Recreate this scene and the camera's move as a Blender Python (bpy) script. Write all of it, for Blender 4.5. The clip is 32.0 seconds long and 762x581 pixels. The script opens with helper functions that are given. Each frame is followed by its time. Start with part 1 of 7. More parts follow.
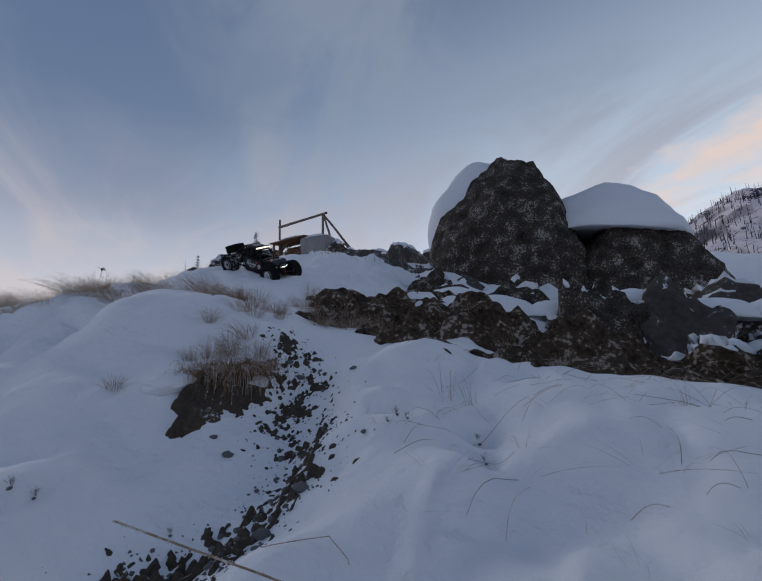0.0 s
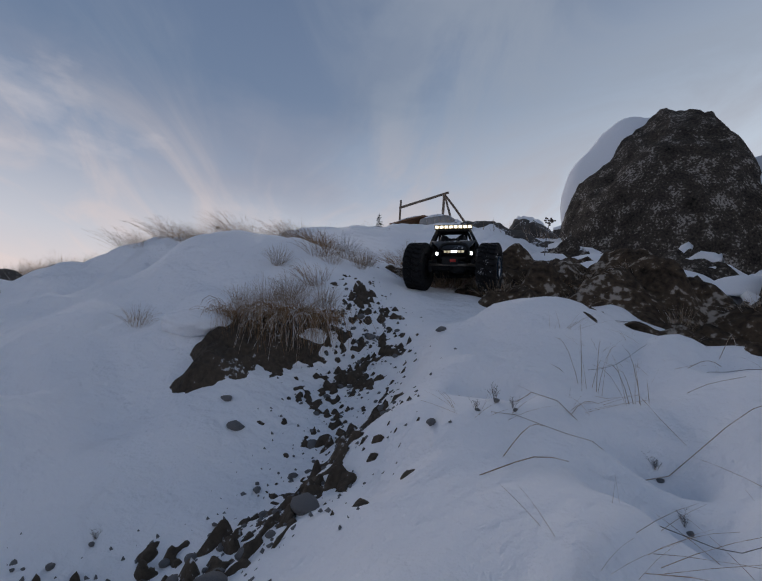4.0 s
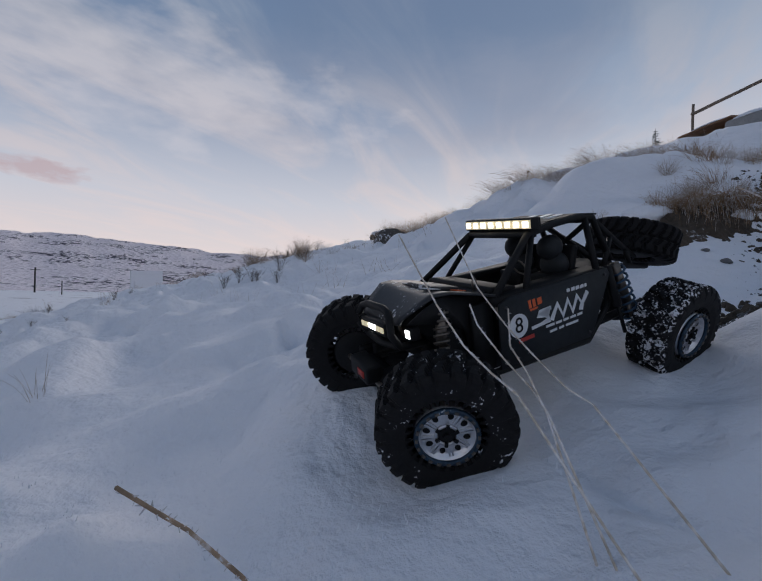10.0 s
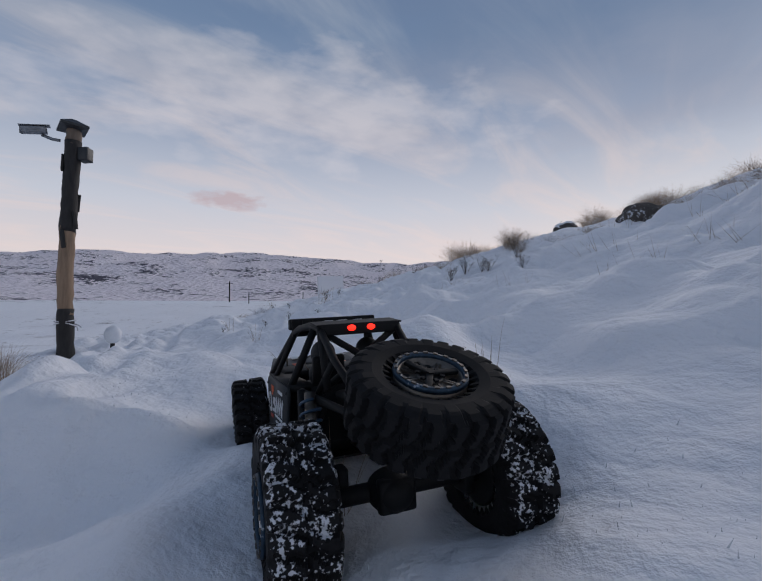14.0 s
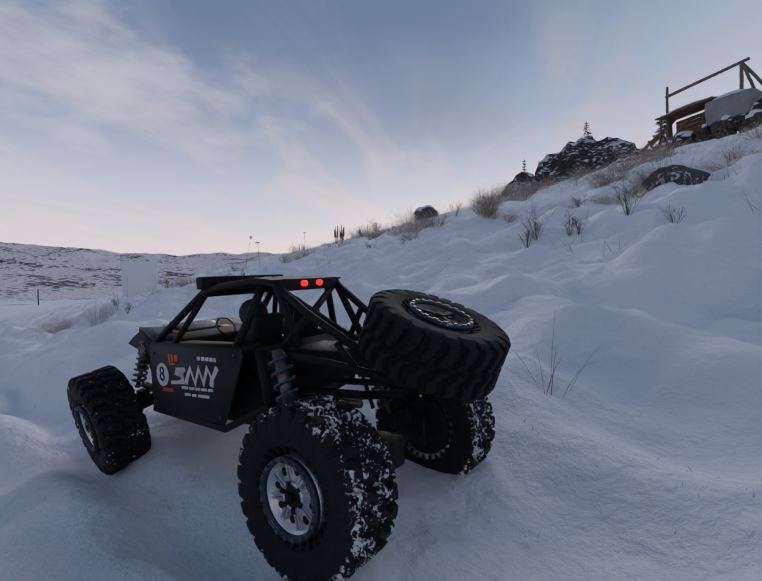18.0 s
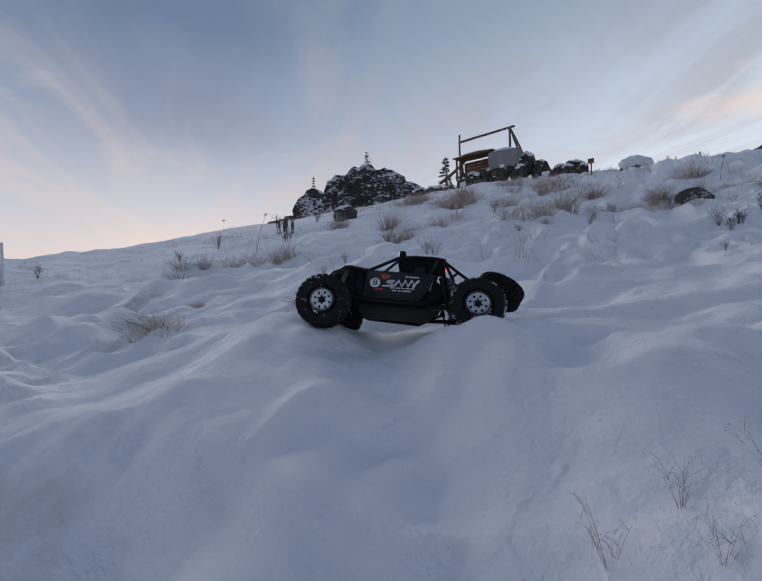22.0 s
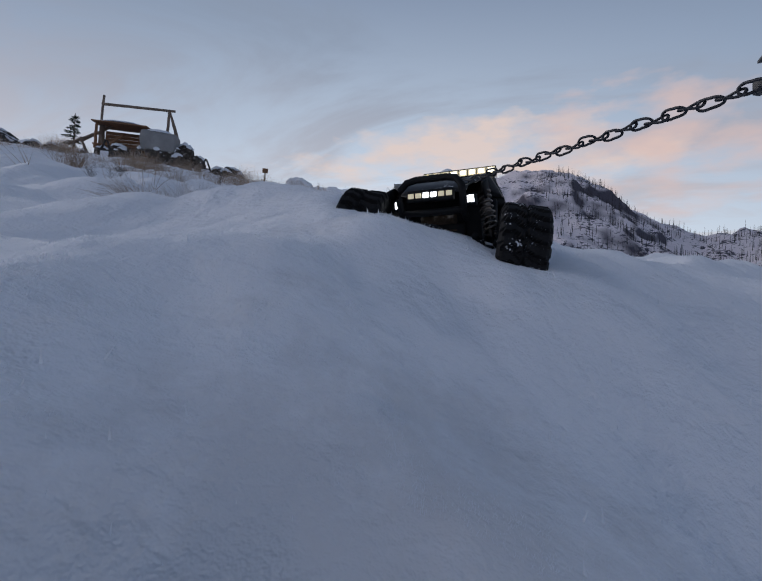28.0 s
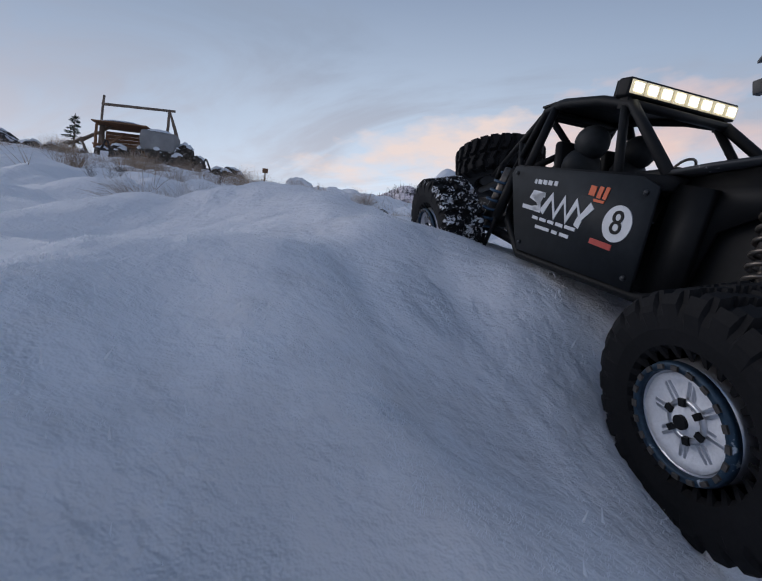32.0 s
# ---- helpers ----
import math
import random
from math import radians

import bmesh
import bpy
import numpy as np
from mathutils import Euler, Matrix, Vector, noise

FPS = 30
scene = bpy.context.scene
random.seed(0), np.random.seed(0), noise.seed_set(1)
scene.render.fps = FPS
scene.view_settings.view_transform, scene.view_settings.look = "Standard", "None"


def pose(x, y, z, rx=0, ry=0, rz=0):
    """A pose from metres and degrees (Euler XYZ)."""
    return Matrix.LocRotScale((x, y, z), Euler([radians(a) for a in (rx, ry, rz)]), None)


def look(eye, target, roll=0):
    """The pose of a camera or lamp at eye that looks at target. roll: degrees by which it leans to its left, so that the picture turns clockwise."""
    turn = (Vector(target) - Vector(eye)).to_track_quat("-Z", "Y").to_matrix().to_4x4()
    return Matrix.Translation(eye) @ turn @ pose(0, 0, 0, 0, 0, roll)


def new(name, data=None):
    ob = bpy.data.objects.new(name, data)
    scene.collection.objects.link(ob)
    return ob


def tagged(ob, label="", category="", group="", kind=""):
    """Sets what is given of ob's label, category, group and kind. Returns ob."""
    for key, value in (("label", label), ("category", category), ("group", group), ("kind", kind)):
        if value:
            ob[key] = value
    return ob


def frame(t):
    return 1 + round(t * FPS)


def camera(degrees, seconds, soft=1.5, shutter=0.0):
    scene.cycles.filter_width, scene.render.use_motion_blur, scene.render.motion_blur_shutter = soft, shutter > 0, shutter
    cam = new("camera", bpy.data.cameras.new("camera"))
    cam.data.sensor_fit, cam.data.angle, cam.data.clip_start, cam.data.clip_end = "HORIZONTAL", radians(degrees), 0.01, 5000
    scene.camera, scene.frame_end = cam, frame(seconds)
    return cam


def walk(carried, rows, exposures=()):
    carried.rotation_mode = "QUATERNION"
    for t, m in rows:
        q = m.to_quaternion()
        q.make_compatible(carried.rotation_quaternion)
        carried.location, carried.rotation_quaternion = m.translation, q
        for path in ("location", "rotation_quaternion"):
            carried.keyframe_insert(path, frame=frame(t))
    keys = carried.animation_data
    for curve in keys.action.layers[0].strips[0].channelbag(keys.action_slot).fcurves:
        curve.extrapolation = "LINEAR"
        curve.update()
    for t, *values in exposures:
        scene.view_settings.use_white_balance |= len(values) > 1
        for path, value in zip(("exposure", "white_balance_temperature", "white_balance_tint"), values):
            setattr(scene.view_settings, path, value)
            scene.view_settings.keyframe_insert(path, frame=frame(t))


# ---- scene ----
cam = camera(83.72, 32.0, soft=1.3)
PATH = [
    (0, -0.421, -0.065, 1.397, 100.86, 2.40, 22.38),
    (0.7, -0.548, 0.382, 1.303, 100.52, -3.76, 36.31),
    (2.5, -0.548, 0.382, 1.303, 100.52, -3.76, 36.31),
    (4.5, -0.541, 0.300, 1.369, 97.18, -3.91, 39.06),
    (5, -0.519, 0.314, 1.378, 95.45, -2.99, 44.22),
    (5.5, -0.504, 0.358, 1.384, 95.15, -3.41, 45.84),
    (6, -0.513, 0.343, 1.374, 95.48, -4.09, 47.07),
    (6.5, -0.526, 0.268, 1.358, 94.03, -3.96, 49.26),
    (7, -0.542, 0.131, 1.330, 91.95, -4.34, 55.34),
    (7.5, -0.552, 0.002, 1.279, 90.31, -3.38, 62.14),
    (8, -0.554, -0.071, 1.248, 89.58, -2.39, 66.35),
    (8.5, -0.564, -0.098, 1.221, 90.19, -2.27, 64.56),
    (9, -0.532, -0.191, 1.179, 91.19, -2.07, 65.58),
    (9.5, -0.481, -0.287, 1.179, 90.85, -0.41, 72.18),
    (10, -0.443, -0.355, 1.141, 90.62, -1.41, 70.97),
    (10.5, -0.462, -0.408, 1.143, 91.35, -1.11, 72.72),
    (11, -0.459, -0.434, 1.140, 91.44, -1.15, 75.29),
    (11.5, -0.267, -0.602, 1.069, 91.44, -2.11, 78.13),
    (12, -0.322, -0.639, 1.057, 91.25, -2.54, 80.56),
    (12.5, -0.369, -0.679, 1.052, 91.28, -2.13, 84.28),
    (13, -0.469, -0.693, 1.063, 91.08, -0.84, 86.26),
    (13.5, -0.573, -0.711, 1.052, 91.08, 0.15, 90.29),
    (14, -0.905, -0.907, 1.030, 91.12, -0.38, 90.34),
    (14.5, -1.152, -1.012, 1.020, 92.07, -0.01, 90.26),
    (16.5, -1.450, -1.370, 1.085, 89.62, 1.15, 91.64),
    (17, -1.683, -1.695, 1.026, 89.85, 1.30, 79.23),
    (17.5, -2.281, -1.744, 1.018, 90.72, 1.93, 69.11),
    (18, -2.479, -2.011, 0.981, 89.88, 1.25, 61.19),
    (18.5, -2.773, -2.256, 0.960, 88.65, -1.38, 55.62),
    (18.75, -2.992, -2.372, 0.963, 88.52, -1.75, 54.85),
    (19, -3.147, -2.569, 0.965, 88.42, -2.05, 54.11),
    (19.5, -3.621, -2.823, 0.905, 87.53, -1.56, 56.59),
    (20, -4.103, -3.032, 0.910, 89.44, -0.04, 53.17),
    (20.5, -4.425, -3.158, 0.886, 91.80, -1.38, 54.45),
    (21, -4.593, -3.340, 0.873, 94.99, -2.30, 60.00),
    (21.5, -4.619, -3.607, 0.779, 97.91, -2.99, 36.77),
    (22, -4.498, -3.941, 0.791, 90.90, 1.60, 30.14),
    (22.5, -4.553, -3.681, 0.870, 90.49, -4.12, 17.63),
    (23, -4.726, -3.402, 0.866, 100.90, -2.18, 7.59),
    (23.5, -4.874, -3.340, 0.871, 98.11, -1.31, 10.47),
    (24, -5.076, -3.347, 0.858, 95.47, -3.66, 8.36),
    (24.5, -5.324, -3.407, 0.846, 93.96, -3.75, -9.42),
    (25, -5.392, -3.713, 0.652, 93.22, -1.31, -24.23),
    (25.1, -5.370, -3.722, 0.648, 93.13, -1.44, -28.61),
    (25.3, -5.427, -3.819, 0.531, 92.77, -3.48, -18.32),
    (25.5, -5.427, -3.819, 0.531, 92.77, -3.48, -18.32),
    (28, -5.426, -3.819, 0.531, 92.77, -3.48, -18.32),
    (32, -5.426, -3.819, 0.531, 92.77, -3.48, -18.32),
]
LIGHT = [(0, -0.08, 6350, 10), (1, 0.05, 6750, 10), (6, 0.08, 6750, 10), (8.5, 0.10, 6650, 10), (13, 0.14, 6650, 10), (18, 0.08, 6500, 10), (21, 0.14, 6500, 10), (22, 0.05, 6500, 10), (23, 0.06, 6500, 10), (25, 0.0, 6400, 10), (28, -0.12, 6280, 10), (31, -0.08, 6260, 10), (31.5, 0.08, 6260, 10), (32, 0.1, 6250, 10)]
walk(cam, [(t, pose(*p)) for t, *p in PATH], LIGHT)

# ---- light ----
SUN_AZ, GLOW_AZ = 55.0, -20.0    # degrees to the left of +y
world = bpy.data.worlds.new("dusk_sky")
scene.world = world
world.use_nodes = True
wt = world.node_tree
wt.nodes.clear()


def wnode(kind, **sets):
    n = wt.nodes.new(kind)
    for k, v in sets.items():
        n.inputs[k].default_value = v
    return n


def wmath(op, a, b=None, clamp=False):
    n = wt.nodes.new("ShaderNodeMath")
    n.operation, n.use_clamp = op, clamp
    for i, v in enumerate((a, b)):
        if v is None:
            continue
        if isinstance(v, (int, float)):
            n.inputs[i].default_value = v
        else:
            wt.links.new(v, n.inputs[i])
    return n.outputs[0]


def wmix(fac, a, b):
    n = wt.nodes.new("ShaderNodeMix")
    n.data_type = "RGBA"
    for key, v in ((0, fac), (6, a), (7, b)):
        if isinstance(v, (int, float, tuple)):
            n.inputs[key].default_value = v
        else:
            wt.links.new(v, n.inputs[key])
    return n.outputs[2]


sky = wt.nodes.new("ShaderNodeTexSky")
sky.sky_type, sky.sun_disc = "NISHITA", False
sky.sun_elevation, sky.sun_rotation = radians(4.0), radians(-SUN_AZ)
sky.air_density, sky.dust_density, sky.ozone_density = 1.0, 1.2, 2.0
way = wt.nodes.new("ShaderNodeTexCoord")
sep = wt.nodes.new("ShaderNodeSeparateXYZ")
wt.links.new(way.outputs["Generated"], sep.inputs[0])
height = wmath("MAXIMUM", sep.outputs[2], 0.02)
# a thin cloud deck seen in perspective: streaks that crowd towards the horizon
deck = wt.nodes.new("ShaderNodeCombineXYZ")
wt.links.new(wmath("DIVIDE", sep.outputs[0], wmath("ADD", height, 0.12)), deck.inputs[0])
wt.links.new(wmath("DIVIDE", sep.outputs[1], wmath("ADD", height, 0.12)), deck.inputs[1])
turn = wt.nodes.new("ShaderNodeMapping")
turn.inputs["Rotation"].default_value = (0, 0, radians(-137))
wt.links.new(deck.outputs[0], turn.inputs[0])
pull = wt.nodes.new("ShaderNodeMapping")
pull.inputs["Scale"].default_value = (0.6, 1.5, 1.0)
pull.inputs["Location"].default_value = (0.7, 0.35, 0.0)
wt.links.new(turn.outputs[0], pull.inputs[0])
cl = wnode("ShaderNodeTexNoise", Scale=1.25, Detail=7.0, Roughness=0.58, Distortion=1.1)
wt.links.new(pull.outputs[0], cl.inputs["Vector"])
ramp = wt.nodes.new("ShaderNodeValToRGB")
ramp.color_ramp.elements[0].position, ramp.color_ramp.elements[1].position = 0.42, 0.68
ramp.color_ramp.interpolation = "EASE"
wt.links.new(cl.outputs[0], ramp.inputs[0])
# colours by height above the horizon
tone = wt.nodes.new("ShaderNodeValToRGB")
wt.links.new(sep.outputs[2], tone.inputs[0])
els = tone.color_ramp.elements
els[0].position, els[0].color = 0.0, (0.62, 0.555, 0.545, 1)
els[1].position, els[1].color = 1.0, (0.04, 0.066, 0.125, 1)
for at, col in ((0.09, (0.60, 0.56, 0.575, 1)), (0.2, (0.41, 0.485, 0.59, 1)), (0.36, (0.185, 0.27, 0.41, 1)), (0.62, (0.115, 0.175, 0.30, 1))):
    e = els.new(at)
    e.color = col
glow = wmath("MULTIPLY", wmath("POWER", wmath("MAXIMUM", wmath("ADD", wmath("MULTIPLY", sep.outputs[1], math.cos(radians(GLOW_AZ))), wmath("MULTIPLY", sep.outputs[0], -math.sin(radians(GLOW_AZ)))), 0.0), 2.0), wmath("SUBTRACT", 1.0, wmath("MINIMUM", wmath("MULTIPLY", height, 1.15), 1.0)))
lit = wmix(wmath("MULTIPLY", glow, 1.25, True), tone.outputs[0], (0.80, 0.88, 0.98, 1))
cloudcol = wmix(wmath("MINIMUM", wmath("MULTIPLY", height, 1.9), 1.0), (0.78, 0.64, 0.60, 1), (0.29, 0.34, 0.43, 1))
clouded = wmix(wmath("MULTIPLY", ramp.outputs[0], 0.66), lit, cloudcol)


def cloud(into, az, el, wide, high, col, tear, cut, strength):
    """A torn cloud about a direction, in degrees."""
    ca, sa, ce, se = math.cos(radians(az)), math.sin(radians(az)), math.cos(radians(el)), math.sin(radians(el))

    def dot(v):
        return wmath("ADD", wmath("ADD", wmath("MULTIPLY", sep.outputs[0], v[0]), wmath("MULTIPLY", sep.outputs[1], v[1])), wmath("MULTIPLY", sep.outputs[2], v[2]))
    ahead, across, up = dot((-sa * ce, ca * ce, se)), dot((ca, sa, 0)), dot((sa * se, -ca * se, ce))
    u, v = wmath("DIVIDE", across, radians(wide)), wmath("DIVIDE", up, radians(high))
    body = wmath("SUBTRACT", 1.0, wmath("ADD", wmath("MULTIPLY", u, u), wmath("MULTIPLY", v, v)))
    body = wmath("SUBTRACT", body, wmath("MULTIPLY", wmath("LESS_THAN", ahead, 0.2), 30.0))
    mapn = wt.nodes.new("ShaderNodeMapping")
    mapn.inputs["Scale"].default_value = (tear, tear, tear * 2.6)
    wt.links.new(way.outputs["Generated"], mapn.inputs[0])
    tn = wnode("ShaderNodeTexNoise", Scale=1.0, Detail=6.0, Roughness=0.52)
    wt.links.new(mapn.outputs[0], tn.inputs["Vector"])
    f = wmath("ADD", body, wmath("MULTIPLY", wmath("SUBTRACT", tn.outputs[0], 0.5), 3.4))
    f = wmath("MULTIPLY", wmath("SUBTRACT", f, cut), 1.1, True)
    f = wmath("MULTIPLY", wmath("MINIMUM", f, wmath("MULTIPLY", wmath("MAXIMUM", wmath("ADD", body, 0.35), 0.0), 1.2)), strength, True)
    return wmix(f, into, col)


clouded = cloud(clouded, -31, 21, 26, 5.5, (0.90, 0.70, 0.60, 1), 9.0, 0.30, 0.8)
clouded = cloud(clouded, -50, 20, 16, 9, (0.80, 0.58, 0.52, 1), 8.0, 0.35, 0.7)
clouded = cloud(clouded, 110, 12.2, 4.6, 1.25, (0.36, 0.275, 0.315, 1), 22.0, -0.1, 0.9)
clouded = cloud(clouded, 60, 24, 30, 9, (0.62, 0.58, 0.60, 1), 6.0, 0.45, 0.12)
# no cloud: a dimmer blue patch added to darken the upper sky
clouded = cloud(clouded, 64, 34, 28, 17, (0.14, 0.195, 0.31, 1), 3.0, 0.0, 0.5)
clouded = cloud(clouded, 104, 24, 34, 8, (0.62, 0.60, 0.64, 1), 7.0, 0.30, 0.42)
painted = clouded
west = wmath("MULTIPLY", wmath("ADD", wmath("MULTIPLY", sep.outputs[0], -1.0), 0.2), wmath("SUBTRACT", 1.0, wmath("MULTIPLY", height, 1.9, True)), True)
warm = wmix(wmath("MULTIPLY", west, 0.42), painted, (0.79, 0.70, 0.75, 1))
mixed = wmix(0.992, sky.outputs[0], warm)
bg = wnode("ShaderNodeBackground", Strength=1.0)
wt.links.new(mixed, bg.inputs[0])
wo = wt.nodes.new("ShaderNodeOutputWorld")
wt.links.new(bg.outputs[0], wo.inputs[0])
SKY_STRENGTH = 0.95
bg.inputs[1].default_value = SKY_STRENGTH
sun_data = bpy.data.lights.new("low_sun", "SUN")
sun_data.energy, sun_data.angle, sun_data.color = 1.0, radians(45), (1.0, 0.92, 0.88)
sun = new("low_sun", sun_data)
sun.matrix_world = look((0, 0, 30), (30 * math.sin(radians(SUN_AZ)), -30 * math.cos(radians(SUN_AZ)), 18))
scene.view_settings.exposure = 0.0

# ---- materials ----
def material(name, base, rough=0.6, metal=0.0, var=0.25, scale=8.0, fine=60.0, bump=0.25, bump_scale=None, second=None, cut=(0.5, 0.6), coat=0.0, spec=0.5, detail=6.0, stretch=(1, 1, 1)):
    """A surface with broad tone changes, fine grain and relief; second is a colour that shows in patches."""
    m = bpy.data.materials.new(name)
    m.use_nodes = True
    nt = m.node_tree
    bs = nt.nodes["Principled BSDF"]
    bs.inputs["Roughness"].default_value, bs.inputs["Metallic"].default_value = rough, metal
    bs.inputs["Coat Weight"].default_value = coat
    bs.inputs["Specular IOR Level"].default_value = spec
    co = nt.nodes.new("ShaderNodeTexCoord")
    mp = nt.nodes.new("ShaderNodeMapping")
    mp.inputs["Scale"].default_value = stretch
    nt.links.new(co.outputs["Object"], mp.inputs[0])
    big = nt.nodes.new("ShaderNodeTexNoise")
    big.inputs["Scale"].default_value, big.inputs["Detail"].default_value = scale, detail
    small = nt.nodes.new("ShaderNodeTexNoise")
    small.inputs["Scale"].default_value, small.inputs["Detail"].default_value = fine, 4.0
    for n in (big, small):
        nt.links.new(mp.outputs[0], n.inputs["Vector"])
    rp = nt.nodes.new("ShaderNodeValToRGB")
    lo = tuple(c * (1 - var) for c in base[:3]) + (1,)
    hi = tuple(min(1.0, c * (1 + var)) for c in base[:3]) + (1,)
    rp.color_ramp.elements[0].position, rp.color_ramp.elements[0].color = 0.32, lo
    rp.color_ramp.elements[1].position, rp.color_ramp.elements[1].color = 0.68, hi
    av = nt.nodes.new("ShaderNodeMath")
    av.operation = "ADD"
    half = nt.nodes.new("ShaderNodeMath")
    half.operation, half.inputs[1].default_value = "MULTIPLY", 0.5
    nt.links.new(big.outputs[0], av.inputs[0])
    nt.links.new(small.outputs[0], av.inputs[1])
    nt.links.new(av.outputs[0], half.inputs[0])
    nt.links.new(half.outputs[0], rp.inputs[0])
    col = rp.outputs[0]
    if second:
        rp2 = nt.nodes.new("ShaderNodeValToRGB")
        rp2.color_ramp.elements[0].position, rp2.color_ramp.elements[1].position = cut
        nt.links.new(half.outputs[0], rp2.inputs[0])
        mx = nt.nodes.new("ShaderNodeMix")
        mx.data_type = "RGBA"
        nt.links.new(rp2.outputs[0], mx.inputs[0])
        nt.links.new(col, mx.inputs[6])
        mx.inputs[7].default_value = (*second[:3], 1)
        col = mx.outputs[2]
    nt.links.new(col, bs.inputs["Base Color"])
    bp = nt.nodes.new("ShaderNodeBump")
    bp.inputs["Strength"].default_value = bump
    bp.inputs["Distance"].default_value = bump_scale or 0.3 / fine
    nt.links.new(half.outputs[0], bp.inputs["Height"])
    nt.links.new(bp.outputs[0], bs.inputs["Normal"])
    return m


def emitter(name, color, strength):
    m = bpy.data.materials.new(name)
    m.use_nodes = True
    bs = m.node_tree.nodes["Principled BSDF"]
    bs.inputs["Base Color"].default_value = (*color, 1)
    bs.inputs["Emission Color"].default_value = (*color, 1)
    bs.inputs["Emission Strength"].default_value = strength
    return m


# dry snow with soft lumps and sparkle grain
snow = material("snow", (0.80, 0.82, 0.86), rough=0.75, var=0.05, scale=2.2, fine=240.0, bump=0.35, bump_scale=0.003, spec=0.3)
granite = material("granite", (0.058, 0.048, 0.039), rough=0.95, var=0.9, scale=11.0, fine=85, bump=1.0, bump_scale=0.02, second=(0.30, 0.275, 0.25), cut=(0.55, 0.61), spec=0.2)
dark_rock = material("dark_rock", (0.07, 0.062, 0.056), rough=0.9, var=0.5, scale=4, fine=40, bump=0.9, bump_scale=0.015, second=(0.60, 0.62, 0.66), cut=(0.56, 0.62))
rust_rock = material("rusty_rock", (0.070, 0.050, 0.034), rough=0.95, var=0.95, scale=14, fine=62, bump=1.0, bump_scale=0.03, second=(0.34, 0.30, 0.26), cut=(0.545, 0.60), spec=0.2)
soil = material("frozen_soil", (0.066, 0.050, 0.036), rough=0.95, var=0.55, scale=14, fine=120, bump=1.0, bump_scale=0.012, second=(0.62, 0.64, 0.68), cut=(0.605, 0.66))
pebble = material("pebble_stone", (0.13, 0.13, 0.135), rough=0.8, var=0.35, scale=30, fine=260, bump=0.5, bump_scale=0.002)
straw = material("frosted_straw", (0.36, 0.265, 0.185), rough=0.9, var=0.5, scale=9, fine=110, bump=0.1, second=(0.72, 0.70, 0.70), cut=(0.50, 0.60), spec=0.2)
twig_mat = material("dark_twig", (0.10, 0.08, 0.065), rough=0.9, var=0.4, scale=20, fine=200, bump=0.2, second=(0.6, 0.6, 0.62), cut=(0.58, 0.68))
frost_mat = material("frost_coat", (0.62, 0.62, 0.64), rough=0.9, var=0.25, scale=40, fine=400, bump=0.5, bump_scale=0.002)
old_wood = material("weathered_wood", (0.17, 0.13, 0.10), rough=0.85, var=0.4, scale=4, fine=60, bump=0.5, bump_scale=0.004, stretch=(1, 1, 0.15))
brown_wood = material("brown_board", (0.20, 0.105, 0.055), rough=0.8, var=0.35, scale=5, fine=60, bump=0.4, stretch=(0.2, 1, 1))
charred = material("charred_log", (0.028, 0.025, 0.024), rough=0.8, var=0.5, scale=6, fine=60, bump=0.9, bump_scale=0.006, stretch=(1, 1, 0.3))
bare_log = material("bare_log", (0.30, 0.20, 0.13), rough=0.8, var=0.35, scale=6, fine=80, bump=0.5, bump_scale=0.003, stretch=(1, 1, 0.12))
concrete = material("old_concrete", (0.27, 0.27, 0.27), rough=0.9, var=0.3, scale=2, fine=30, bump=0.6, bump_scale=0.01)
needles = material("spruce_needles", (0.035, 0.05, 0.035), rough=0.9, var=0.4, scale=5, fine=60, bump=0.2, second=(0.55, 0.57, 0.6), cut=(0.60, 0.68))
white_board = material("white_board", (0.78, 0.78, 0.82), rough=0.6, var=0.04, scale=3, fine=40, bump=0.05)
steel = material("chain_steel", (0.22, 0.23, 0.25), rough=0.45, metal=0.9, var=0.4, scale=30, fine=300, bump=0.3, bump_scale=0.001)
black_metal = material("black_cap", (0.025, 0.027, 0.03), rough=0.5, var=0.3, scale=10, fine=100, bump=0.1)
rubber = material("tyre_rubber", (0.010, 0.010, 0.011), rough=0.72, var=0.35, scale=70, fine=300, spec=0.2, bump=0.3, bump_scale=0.0008, second=(0.66, 0.68, 0.72), cut=(0.545, 0.585))
# snow packs on the tread, not on the sidewall
rt = rubber.node_tree
rco, rsep = rt.nodes.new("ShaderNodeTexCoord"), rt.nodes.new("ShaderNodeSeparateXYZ")
rt.links.new(rco.outputs["Object"], rsep.inputs[0])
rflat, rlen, rmap, rmul = rt.nodes.new("ShaderNodeCombineXYZ"), rt.nodes.new("ShaderNodeVectorMath"), rt.nodes.new("ShaderNodeMapRange"), rt.nodes.new("ShaderNodeMath")
rt.links.new(rsep.outputs[0], rflat.inputs[0])
rt.links.new(rsep.outputs[2], rflat.inputs[2])
rlen.operation, rmul.operation = "LENGTH", "MULTIPLY"
rt.links.new(rflat.outputs[0], rlen.inputs[0])
rt.links.new(rlen.outputs["Value"], rmap.inputs["Value"])
rmap.inputs["From Min"].default_value, rmap.inputs["From Max"].default_value = 0.0625, 0.0652
rmix = [n for n in rt.nodes if n.bl_idname == "ShaderNodeMix"][0]
rt.links.new(rmix.inputs[0].links[0].from_socket, rmul.inputs[0])
rt.links.new(rmap.outputs[0], rmul.inputs[1])
rt.links.new(rmul.outputs[0], rmix.inputs[0])
